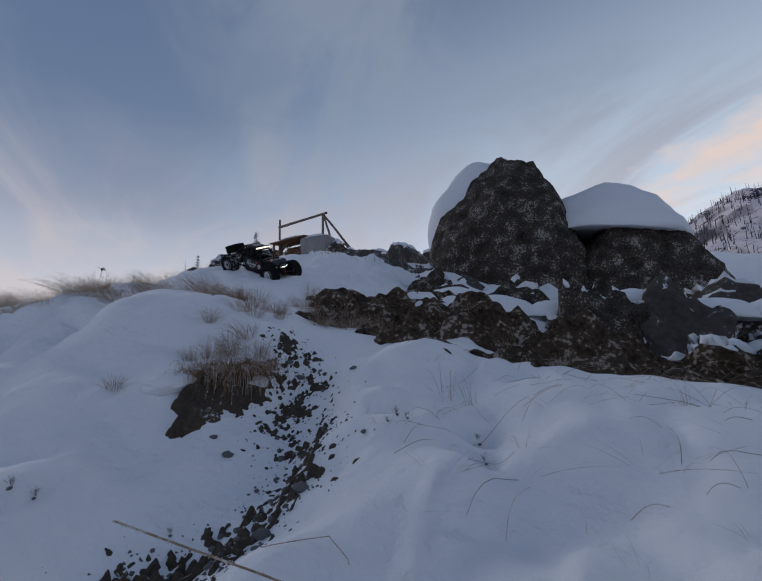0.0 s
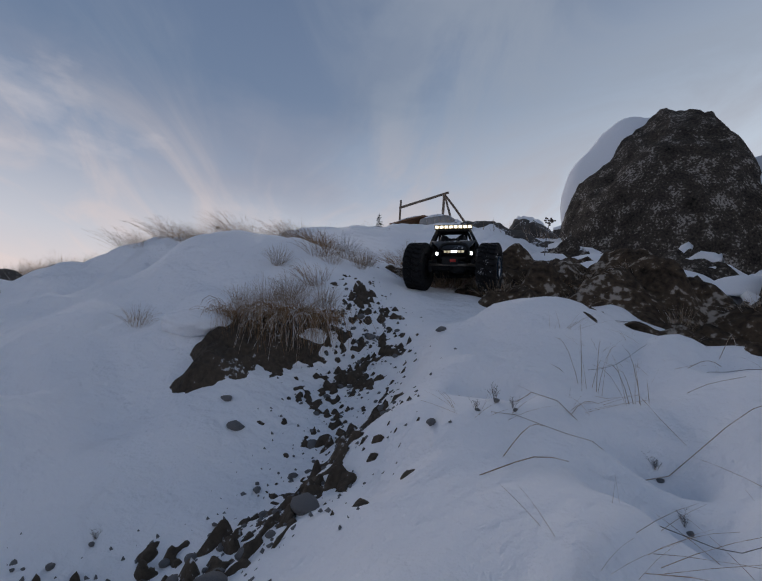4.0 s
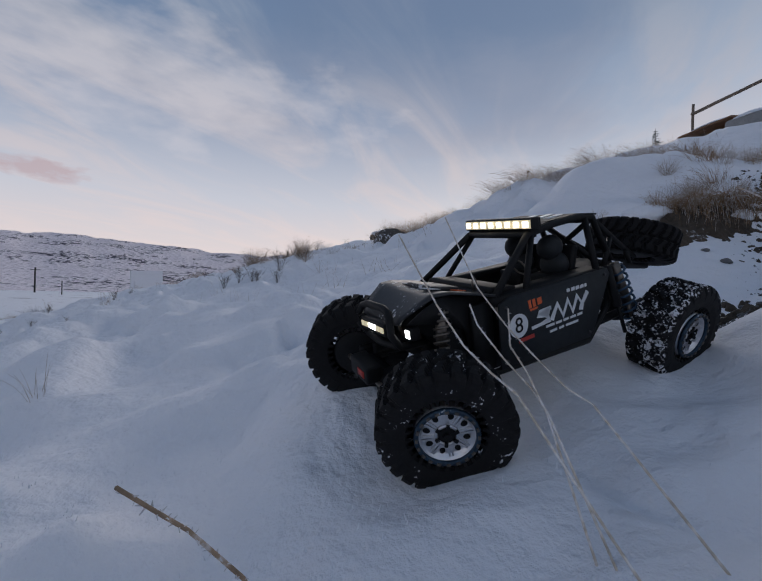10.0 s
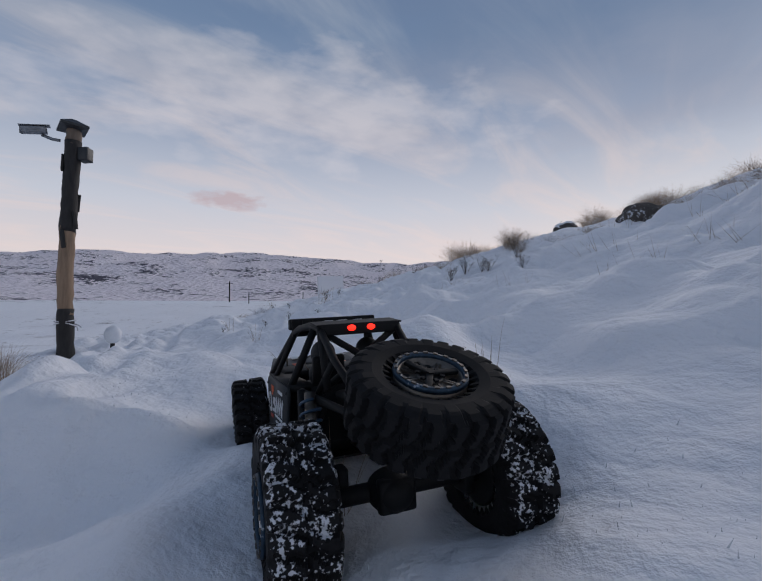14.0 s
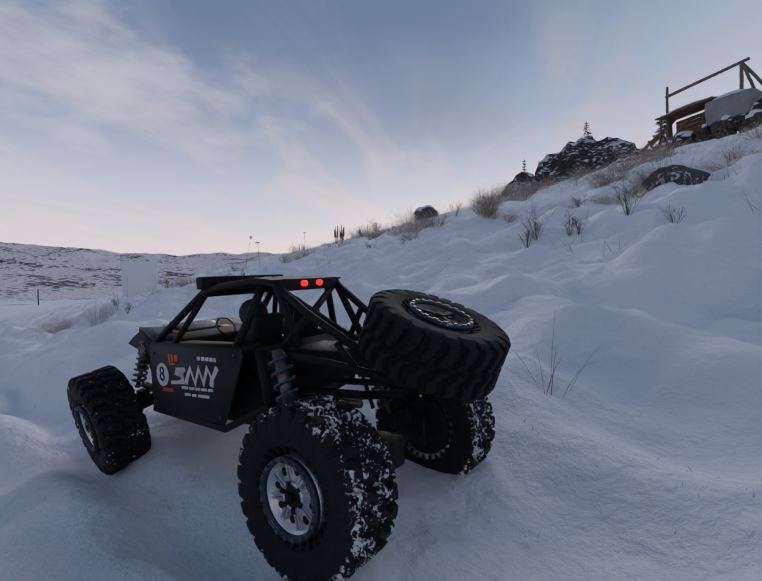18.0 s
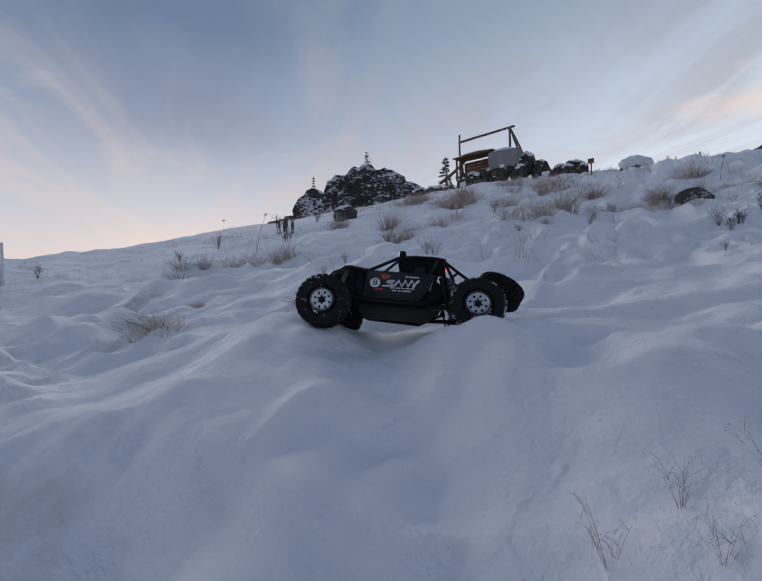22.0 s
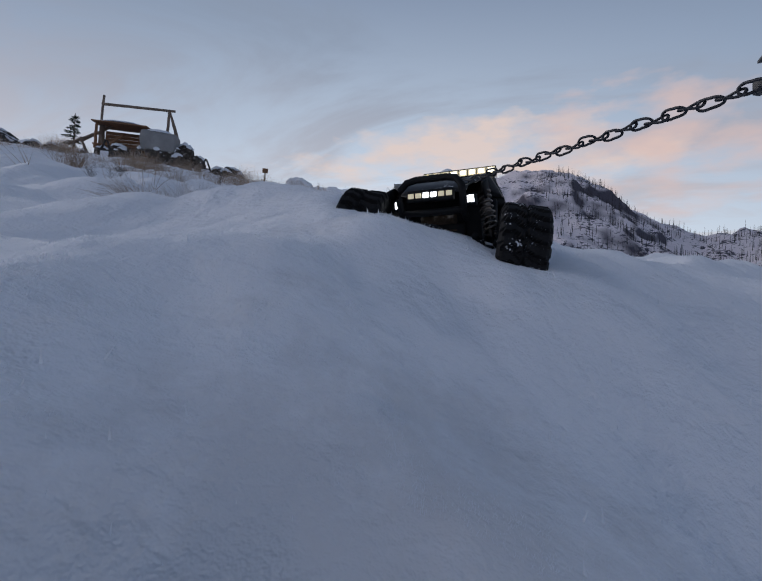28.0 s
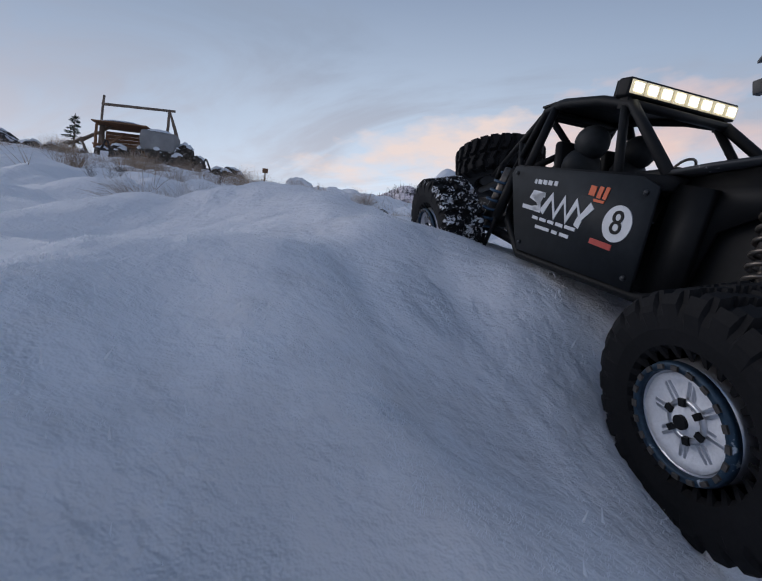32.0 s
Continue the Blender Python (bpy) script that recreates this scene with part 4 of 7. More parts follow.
SHRUB = [finish("small_shrub", shrub_bm(150 + k, 0.11 + 0.02 * k), twig_mat) for k in range(3)]


def spire_bm(seed, n=7, height=0.5):
    """Upright dry flower spires side by side."""
    rn = random.Random(seed)
    bm = bmesh.new()
    for _ in range(n):
        x, y, h = rn.gauss(0, 0.07), rn.gauss(0, 0.07), height * rn.uniform(0.55, 1)
        tube(bm, [(x, y, -0.03), (x * 1.1, y * 1.1, h * 0.5)], 0.006, 5)
        tube(bm, [(x * 1.1, y * 1.1, h * 0.4), (x * 1.15, y * 1.15, h * 0.55), (x * 1.2, y * 1.2, h * 0.85), (x * 1.2, y * 1.2, h)], 0.017, 6, taper=0.006)
    for v in bm.verts:
        v.co += Vector((rn.gauss(0, 0.002), rn.gauss(0, 0.002), 0))
    return bm


SPIRE = [finish("dry_spires", spire_bm(160 + k), twig_mat) for k in range(2)]
LABELS = {
    "STRAW": ("grass_tuft", STRAW, "tuft of straw-coloured dead grass on snow", "grass tuft"),
    "COMBED": ("grass_tuft", COMBED, "wind-combed tuft of tan dead grass on the ridge", "grass tuft"),
    "FROSTY": ("frosted_tuft", FROSTY, "grass tuft white with hoar frost", "grass tuft"),
    "SPARSE": ("stalk_clump", SPARSE, "a few thin dry stalks sticking out of snow", "grass stalks"),
    "FLAT": ("flattened_grass", FLAT, "thin dry grass blades lying on the snow", "grass stalks"),
    "SHRUB": ("small_shrub", SHRUB, "small dark twiggy shrub with frosted tips", "shrub"),
    "SPIRE": ("spire_clump", SPIRE, "upright dark dry flower spires on the slope", "dry plant"),
}


def plant(kind, x, y, size=1.0, turn_by=None, k=None):
    name, meshes, label, category = LABELS[kind]
    ob = new(name, meshes[(rnd.randrange(99) if k is None else k) % len(meshes)])
    ob.matrix_basis = pose(x, y, ground(x, y) - 0.002, 0, 0, rnd.uniform(0, 360) if turn_by is None else turn_by) @ Matrix.Scale(size, 4)
    return tagged(ob, label, category, group=label.split(" on ")[0], kind="stuff" if kind == "SPARSE" else "")


# grass hanging over the earth bank
brown_straw = material("brown_straw", (0.27, 0.155, 0.075), rough=0.9, var=0.5, scale=9, fine=110, bump=0.1, second=(0.52, 0.42, 0.32), cut=(0.54, 0.64), spec=0.2)


def hanging_bm(seed, n):
    """Strands that start at a lip, arch out and fall."""
    rn_ = random.Random(seed)
    bm = bmesh.new()
    for _ in range(n):
        x, y = rn_.gauss(0, 0.030), rn_.gauss(0, 0.010)
        out, drop, arch, side = rn_.uniform(0.012, 0.055), rn_.uniform(0.015, 0.085), rn_.uniform(0.004, 0.022), rn_.gauss(0, 0.022)
        pts = [(x + side * u, y - out * min(1.0, 1.6 * u), arch * math.sin(2.6 * u) - drop * u * u) for u in (0, 0.25, 0.5, 0.75, 1.0)]
        tube(bm, [(x, y + 0.012, -0.012)] + pts, rn_.uniform(0.0003, 0.0007), 3, taper=0.0002, cap=False)
    return bm


HANG = [finish("hanging_grass", hanging_bm(170 + k, 80), m_) for k, m_ in enumerate((brown_straw, straw, brown_straw))]
for k, (x, y, s) in enumerate([(-1.31, 0.80, 0.8), (-1.30, 0.86, 1.1), (-1.27, 0.90, 1.2), (-1.24, 0.94, 1.2), (-1.25, 0.90, 1.3), (-1.21, 0.97, 1.0), (-1.28, 0.87, 1.2), (-1.33, 0.84, 0.8)]):
    ob = new("hanging_grass", HANG[k % 3])
    ob.matrix_basis = pose(x, y, ground(x, y) + 0.052, 0, 0, 43 + rnd.uniform(-22, 22)) @ Matrix.Scale(s, 4)
    tagged(ob, "brown dead grass hanging over the earth bank", "grass tuft", group="grass on the bank")
for x, y, s in [(-1.30, 0.91, 0.5), (-1.26, 0.96, 0.55), (-1.33, 0.87, 0.45), (-1.22, 1.0, 0.5)]:
    ob = new("grass_tuft", STRAW[int(100 * s) % 4])
    ob.matrix_basis = pose(x, y, ground(x, y) + 0.03, 0, 0, 90 * s) @ Matrix.Scale(s, 4)
    tagged(ob, "tuft of straw-coloured dead grass on the bank's lip", "grass tuft", group="grass on the bank")
# ridge above the gully
for x, y, s in [(-1.36, 1.0, 0.6), (-1.42, 1.06, 0.7), (-1.28, 1.04, 0.55), (-1.22, 0.98, 0.45), (-1.55, 1.10, 0.6)]:
    plant("STRAW", x, y, s)
for x, y, s in [(-1.55, 1.35, 1.1), (-1.68, 1.3, 1.2), (-1.8, 1.32, 1.2), (-1.95, 1.22, 1.1), (-2.1, 1.2, 1.2), (-2.3, 1.25, 1.3), (-2.45, 1.2, 1.3), (-2.5, 1.08, 1.2), (-2.62, 1.2, 1.2), (-1.75, 1.5, 1.3), (-1.9, 1.55, 1.3), (-2.05, 1.6, 1.4), (-2.3, 1.55, 1.2), (-2.75, 1.35, 1.2), (-2.9, 1.3, 1.3), (-3.1, 1.35, 1.1), (-3.3, 1.3, 1.3), (-3.55, 1.3, 1.3), (-3.75, 1.2, 1.4), (-3.9, 1.15, 1.3), (-4.0, 1.0, 1.2), (-4.15, 0.95, 1.2), (-4.3, 0.9, 1.2), (-4.6, 0.75, 1.2)]:
    plant("COMBED", x, y, s, turn_by=rnd.uniform(-35, 35))
for x, y, s in [(-1.66, 1.50, 0.9), (-1.80, 1.56, 0.9), (-1.5, 1.46, 0.6), (-4.3, 1.2, 1.0), (-4.5, 1.0, 1.1), (-4.8, 0.6, 1.1), (-5.0, 0.35, 1.0), (-5.3, 0.6, 1.1)]:
    plant("FROSTY", x, y, s)
for x, y, s in [(-1.3, 1.45, 0.8), (-1.2, 1.5, 0.9), (-1.1, 1.55, 0.8), (-0.95, 1.6, 0.8), (-0.8, 1.5, 0.7), (-1.4, 1.6, 0.9), (-1.0, 1.42, 0.7), (-1.25, 1.65, 0.8), (-0.6, 1.5, 0.6), (-0.55, 1.7, 0.7), (-0.4, 1.45, 0.7), (-1.55, 1.8, 0.8), (-1.35, 1.75, 0.9), (-1.15, 1.72, 0.8), (-1.0, 1.75, 0.7), (-0.85, 1.68, 0.8), (-0.7, 1.62, 0.7), (-1.65, 1.95, 0.8), (-1.25, 1.85, 0.7), (-0.45, 1.6, 0.7), (-0.25, 1.62, 0.6), (-0.1, 1.65, 0.6)]:
    plant("STRAW", x, y, s)
LABELS["BROWN"] = ("grass_tuft", [finish("grass_tuft", tuft_bm(175 + k, 90, 0.075, 0.10, 0.0008, lean=(-0.4, -0.3), spread_by=0.6, core=0.04), brown_straw) for k in range(3)], "brown dead grass tuft on the snowy ridge", "grass tuft")
for x, y, s in [(-1.40, 1.12, 0.8), (-1.50, 1.22, 0.9), (-1.62, 1.32, 1.0), (-1.72, 1.40, 0.9), (-1.85, 1.42, 1.0), (-1.98, 1.38, 1.0), (-2.12, 1.36, 1.1), (-2.28, 1.38, 1.0), (-2.48, 1.34, 1.1), (-2.66, 1.36, 1.0), (-2.84, 1.38, 1.1), (-3.2, 1.4, 1.1), (-3.6, 1.36, 1.2), (-4.0, 1.15, 1.1), (-1.45, 1.62, 0.9), (-1.30, 1.55, 0.8), (-1.15, 1.62, 0.8), (-1.02, 1.66, 0.8), (-0.90, 1.58, 0.7), (-0.74, 1.56, 0.7), (-1.55, 1.70, 0.9)]:
    plant("BROWN", x, y, s, turn_by=rnd.uniform(-40, 40))
# dark stems on the banks; added dark stones stand for shade in trodden holes
for x, y, k_ in [(-1.29, 0.40, 0.30), (-1.262, 0.422, 0.25), (-1.31, 0.36, 0.25), (-1.056, 0.517, 0.22), (-0.756, 0.77, 0.20), (-0.746, 0.798, 0.28), (-0.723, 0.796, 0.20), (-0.598, 0.893, 0.28), (-0.59, 0.86, 0.25), (-0.568, 0.779, 0.22), (-1.166, -0.14, 0.25), (-1.169, 0.194, 0.3), (-1.13, 0.18, 0.25), (-1.058, 0.164, 0.3)]:
    plant("SHRUB", x, y, k_ * 0.55)
    stone(x + 0.004, y - 0.004, 0.017 * k_, 0.25, int(90 * k_), "small dark stone added to show the shade in a trodden hole", "stones in the trodden holes", "dark_stone_and_shade")
for x, y, k_ in [(-0.758, 1.128, 0.55), (-0.702, 1.144, 0.5), (-0.651, 1.25, 0.6), (-0.63, 1.106, 0.6), (-0.55, 1.16, 0.6), (-0.45, 1.14, 0.6), (-0.86, 1.22, 0.5), (-0.95, 1.30, 0.5), (-0.35, 1.2, 0.6), (-0.2, 1.18, 0.6), (-0.78, 1.32, 0.6), (-0.6, 1.36, 0.6), (-0.42, 1.32, 0.6)]:
    plant("FLAT", x, y, k_, turn_by=rnd.uniform(0, 360))
for x, y, k_ in [(-1.427, 1.2, 0.6), (-1.474, 1.40, 0.7), (-1.38, 1.28, 0.55), (-1.473, 0.702, 0.45), (-1.412, 0.966, 0.6), (-1.45, 0.92, 0.5), (-1.36, 0.98, 0.6)]:
    plant("STRAW", x, y, k_)
for x, y, k_ in [(-3.804, -0.194, 0.9), (-3.909, -0.43, 1.1), (-4.118, 1.045, 0.9), (-4.712, -0.618, 0.6), (-5.618, -1.402, 0.7), (-6.422, -0.421, 0.7), (-6.093, -1.645, 0.6), (-3.481, -1.481, 0.4), (-3.479, -1.303, 0.35), (-3.412, -1.6, 0.35), (-3.342, -1.826, 0.25), (-4.13, -1.621, 0.4)]:
    plant("SHRUB", x, y, k_)
for x, y, k_ in [(-5.042, -0.326, 0.9), (-3.83, 1.454, 1.1), (-5.497, 2.49, 1.3), (-6.911, -1.63, 0.9), (-4.76, 0.334, 1.0), (-3.959, 0.583, 0.9)]:
    plant("STRAW", x, y, k_)
for x, y, k_ in [(-8.593, 0.633, 0.55), (-8.9, 0.75, 0.6)]:
    plant("SPIRE", x, y, k_)
# the bank beside the gully
for x, y, s in [(-0.68, 0.98, 1.0), (-0.62, 0.96, 0.8), (-0.2, 0.95, 0.6)]:
    plant("SPARSE", x, y, s * 0.8)
for x, y, s in [(-0.75, 0.78, 0.8), (-0.6, 0.62, 0.8), (-0.68, 0.9, 0.8), (-0.5, 0.72, 1.0), (-0.48, 0.8, 1.0), (-0.4, 0.62, 1.0), (-0.3, 0.75, 1.2), (-0.2, 0.6, 1.1), (-0.12, 0.8, 1.2), (-0.35, 0.5, 0.8), (-0.5, 0.45, 0.7), (-0.66, 0.55, 0.6), (-0.1, 0.95, 1.0), (-0.42, 0.92, 0.9)]:
    plant("FLAT", x, y, s * 0.8, turn_by=rnd.uniform(-40, 40))
# the long slope
for x, y, s in [(-5.18, -0.08, 1.6), (-4.21, 1.03, 1.4), (-5.51, 3.27, 2.4), (-6.5, 2.02, 2.2), (-6.99, -1.23, 1.2), (-6.17, -0.29, 1.1), (-6.14, 0.29, 1.2), (-7.58, -1.82, 1.1), (-7.38, -1.4, 1.2), (-4.98, 0.23, 1.4), (-6.81, 0.45, 1.6), (-7.64, 0.72, 1.6), (-6.2, -0.85, 1.1), (-7.1, 2.9, 2.0), (-6.6, 2.7, 1.8), (-5.9, 4.1, 2.2), (-4.9, 1.6, 1.6), (-3.8, 2.2, 1.6), (-5.8, 1.5, 1.4), (-8.1, 3.6, 2.2), (-7.5, 4.8, 2.4), (-8.8, 5.6, 2.4), (-6.7, 5.6, 2.4)]:
    for k in range(3):
        plant("STRAW", x + rnd.gauss(0, 0.06) * s, y + rnd.gauss(0, 0.06) * s, s * 1.15)
for x, y, s in [(-5.66, -2.50, 1.1), (-5.70, -2.44, 1.0), (-6.04, -2.94, 1.3), (-6.1, -2.99, 1.1), (-6.26, -2.62, 0.6), (-6.34, -2.55, 0.6)]:
    plant("COMBED", x, y, s, turn_by=rnd.uniform(-25, 25))
for x, y, s in [(-5.6, -2.28, 1.15), (-5.66, -2.24, 0.9), (-8.03, -3.21, 0.9), (-8.2, -3.1, 0.7), (-10.0, -2.77, 0.9)]:
    plant("FROSTY", x, y, s)
for x, y, s in [(-5.62, -2.12, 0.6), (-5.85, -2.2, 0.5), (-5.51, -1.53, 0.8), (-6.15, -0.95, 1.2), (-3.66, -0.04, 1.2), (-3.95, -0.32, 1.1), (-3.44, -0.08, 0.7), (-3.83, -0.23, 0.9), (-4.6, 0.9, 1.2), (-5.7, 0.6, 1.0), (-8.9, -0.9, 1.2), (-9.6, 0.2, 1.6), (-10.3, 2.2, 2.4), (-10.0, 3.0, 2.6), (-7.0, -1.9, 1.0), (-10.29, -1.72, 1.2), (-10.7, -2.0, 1.0), (-8.4, 0.3, 1.2), (-5.2, -0.6, 0.8)]:
    plant("SHRUB", x, y, s)
for x, y, s in [(-5.03, -1.43, 1.4), (-5.0, -1.5, 1.2), (-5.21, -1.56, 1.3), (-5.76, -2.18, 1.3), (-5.3, -2.28, 0.7), (-4.6, -1.5, 0.7), (-3.4, -1.8, 0.8), (-2.9, -1.5, 0.9), (-1.55, -0.75, 0.8), (-1.35, -0.95, 0.7), (-2.2, -1.2, 0.8)]:
    plant("SPARSE", x, y, s)
for x, y, s in [(-9.44, 1.45, 0.55), (-7.9, -0.2, 0.3)]:
    plant("SPIRE", x, y, s)
for x, y, s in [(-2.02, -2.62, 1.7), (-2.1, -2.75, 1.5), (-1.98, -2.5, 1.4), (-2.15, -2.95, 1.6)]:
    plant("STRAW", x, y, s)
for x, y, s in [(-2.45, -2.28, 1.2), (-2.52, -2.36, 1.3), (-2.38, -2.36, 1.2), (-2.58, -2.42, 1.0)]:
    plant("STRAW", x, y, s)
WEED = [finish("dry_weed", shrub_bm(180 + k, 0.13, 7, 0.0011), straw) for k in range(2)]
LABELS["WEED"] = ("dry_weed", WEED, "pale dry weed with small seed clusters on snow", "dry plant")
for x, y, s in [(-4.82, -3.74, 0.7), (-4.88, -3.77, 0.6), (-4.76, -3.72, 0.6), (-4.52, -3.50, 0.9), (-4.46, -3.44, 0.8), (-4.56, -3.54, 0.7), (-4.38, -3.42, 0.9), (-4.44, -3.52, 0.7)]:
    plant("WEED", x, y, s * 0.5)

# ---- the radio-controlled rock crawler ----
TYRE_R, TYRE_W, HALF_BASE, TRACK = 0.0705, 0.055, 0.2025, 0.102
FRONT_X = 0.197
crawler = tagged(empty("model_crawler"), "black radio-controlled rock crawler with chrome wheels and lit lamp bar", "toy car")


def sided(name, build, mat, parent, label=""):
    """Two mirrored parts, made by build(bm, side)."""
    for side in (1, -1):
        bm = bmesh.new()
        build(bm, side)
        bmesh.ops.recalc_face_normals(bm, faces=bm.faces[:])
        part(name, bm, mat, parent, label)


def tyre_bm():
    """One moulded tyre: carcass and tread lugs in one skin."""
    w = TYRE_W / 2
    prof = [(0.0335, -0.80), (0.0410, -0.93), (0.0500, -1.0), (0.0570, -1.0), (0.0605, -0.97), (0.0638, -0.90)]
    prof += [(0.0656, v / 10) for v in range(-8, 9)]
    prof += [(r, -y) for r, y in prof[5::-1]]
    lugs, per = 26, 10
    seg = lugs * per
    bm = bmesh.new()
    rings = []
    for i, (r, y) in enumerate(prof):
        ring = []
        for k in range(seg):
            u, ay = k / per, abs(y)
            if ay > 0.86:
                # shoulder knobs, every other one reaching down the sidewall
                even = int(u + (0.5 if y > 0 else 0)) % 2 == 0
                hit = (u + (0.5 if y > 0 else 0)) % 1 < 0.62 and (r > 0.0602 or (even and r > 0.0565))
                h = 0.0050 if ay <= 0.92 else 0.0030
            elif ay > 0.42:
                hit = (u + (0.5 if y > 0 else 0) + 0.35 * ay) % 1 < 0.60 and ay > 0.48
                h = 0.0052
            else:
                hit = ((u + (0.22 if y > 0 else 0.72) + 1.1 * y) % 1 < 0.56) and ay > 0.06
                h = 0.0050
            rr_ = r + (h if hit else 0)
            yy = y * w * (1.03 if hit and ay > 0.9 else 1.0)
            t_ = 2 * math.pi * k / seg
            ring.append(bm.verts.new((rr_ * math.cos(t_), yy, rr_ * math.sin(t_))))
        rings.append(ring)
    for p, q in zip(rings, rings[1:]):
        for k in range(seg):
            bm.faces.new((p[k], p[(k + 1) % seg], q[(k + 1) % seg], q[k]))
    bmesh.ops.recalc_face_normals(bm, faces=bm.faces[:])
    return bm


tyre_mesh = finish("tyre", tyre_bm(), rubber, smooth=False)
clean_tyre_mesh = finish("tyre", tyre_bm(), rubber_clean, smooth=False)
dusted_rubber = material("dusted_rubber", (0.010, 0.010, 0.011), rough=0.72, var=0.35, scale=60, fine=300, spec=0.2, bump=0.3, bump_scale=0.0008, second=(0.62, 0.64, 0.68), cut=(0.605, 0.645))
dusted_tyre_mesh = finish("tyre", tyre_bm(), dusted_rubber, smooth=False)


def rim_bms(side):
    """Dish, bead ring, dark windows, hub and spokes of a rim whose face looks along side * y."""
    f = side * TYRE_W / 2
    dish = bmesh.new()
    lathe(dish, [(0.0325, -f * 0.7), (0.0325, f * 0.70), (0.0300, f * 0.93), (0.0268, f * 0.92), (0.0255, f * 0.74), (0.0220, f * 0.70), (0.0120, f * 0.78), (0.0, f * 0.78)], 48)
    back = bmesh.new()
    lathe(back, [(0.0330, -f * 0.72), (0.0300, -f * 0.78), (0.0120, -f * 0.74), (0.0, -f * 0.74)], 32)
    ringb = bmesh.new()
    lathe(ringb, [(0.0275, f * 0.90), (0.0282, f * 1.05), (0.0318, f * 1.05), (0.0328, f * 0.90)], 48, close=True)
    studs = bmesh.new()
    for k in range(20):
        a = 2 * math.pi * k / 20
        box(studs, (0.0300 * math.cos(a), f * 1.06, 0.0300 * math.sin(a)), (0.0026, 0.0020, 0.0040), Matrix.Rotation(-a, 4, "Y"))
    holes = []
    for k in range(8):
        h = bmesh.new()
        a = 2 * math.pi * (k + 0.5) / 8
        lathe(h, [(0.0, f * 0.64), (0.0026, f * 0.64), (0.0029, f * 0.745), (0.0, f * 0.745)], 14)
        bmesh.ops.transform(h, matrix=Matrix.Rotation(-a, 4, "Y") @ Matrix.Translation((0.0200, 0, 0)) @ Matrix.Diagonal((1.25, 1, 1.0, 1)), verts=h.verts[:])
        holes.append(h)
    spokes = bmesh.new()
    for k in range(8):
        a = 2 * math.pi * k / 8
        for off in (-0.0016, 0.0016):
            box(spokes, (0, 0, 0), (0.0150, 0.0022, 0.0017), Matrix.Rotation(-a, 4, "Y") @ Matrix.Translation((0.0185, f * 0.775, off)), 0)
    hub = bmesh.new()
    lathe(hub, [(0.0088, f * 0.74), (0.0085, f * 0.84), (0.0040, f * 0.86), (0.0040, f * 1.0), (0.0, f * 1.0)], 12)
    for k in range(6):
        a = math.pi * k / 3
        box(hub, (0, 0, 0), (0.0042, 0.0020, 0.0034), Matrix.Rotation(-a, 4, "Y") @ Matrix.Translation((0.0104, f * 0.885, 0)), 0)
    bolts = bmesh.new()
    lathe(bolts, [(0.0088, f * 0.76), (0.0092, f * 0.86), (0.0118, f * 0.86), (0.0125, f * 0.76)], 24, close=True)
    return dish, ringb, studs, holes, spokes, hub, bolts, back


RIMS = {}
for rs in (1, -1):
    d_, r_, s_, h_, p_, u_, b_, k_ = rim_bms(rs)
    RIMS[rs] = [("rim", finish("rim", d_, rim_metal)), ("bead_ring", finish("bead_ring", r_, bead_blue)), ("ring_studs", finish("ring_studs", s_, shock_grey, False)), ("hub", finish("hub", u_, body_black, False)),
                ("hub_collar", finish("hub_collar", b_, rim_metal)), ("spokes", finish("spokes", p_, rim_metal, False)), ("rim_back", finish("rim_back", k_, body_black))] + [("rim_window", finish("rim_window", q, body_black)) for q in h_]


def wheel(side, parent, name="wheel", tyre=None):
    w = new(name, tyre or tyre_mesh)
    w.parent = parent
    w["label"] = "chunky black tyre on a chrome rim" if tyre else "chunky black tyre caked with snow on a chrome rim"
    for nm, me in RIMS[side]:
        o = new(nm, me)
        o.parent = w
    return w


wheels = {}
for ax, fx in (("front", HALF_BASE), ("rear", -HALF_BASE)):
    for side in (1, -1):
        wheels[ax, side] = wheel(side, crawler, tyre=(clean_tyre_mesh if side < 0 else dusted_tyre_mesh) if ax == "front" else None)
# snow packed into the rim that ploughed through the drift
bm = bmesh.new()
lathe(bm, [(0.0, -0.0250), (0.0070, -0.0250), (0.0090, -0.0225), (0.0150, -0.0215), (0.0220, -0.0222), (0.0262, -0.0252), (0.0258, -0.0190), (0.0, -0.0190)], 40)
for v in bm.verts:
    v.co.y += 0.0016 * noise.noise(v.co * 130) if v.co.y < -0.02 else 0
part("packed_snow", bm, rim_snow, wheels["front", -1], "snow packed into the rim")


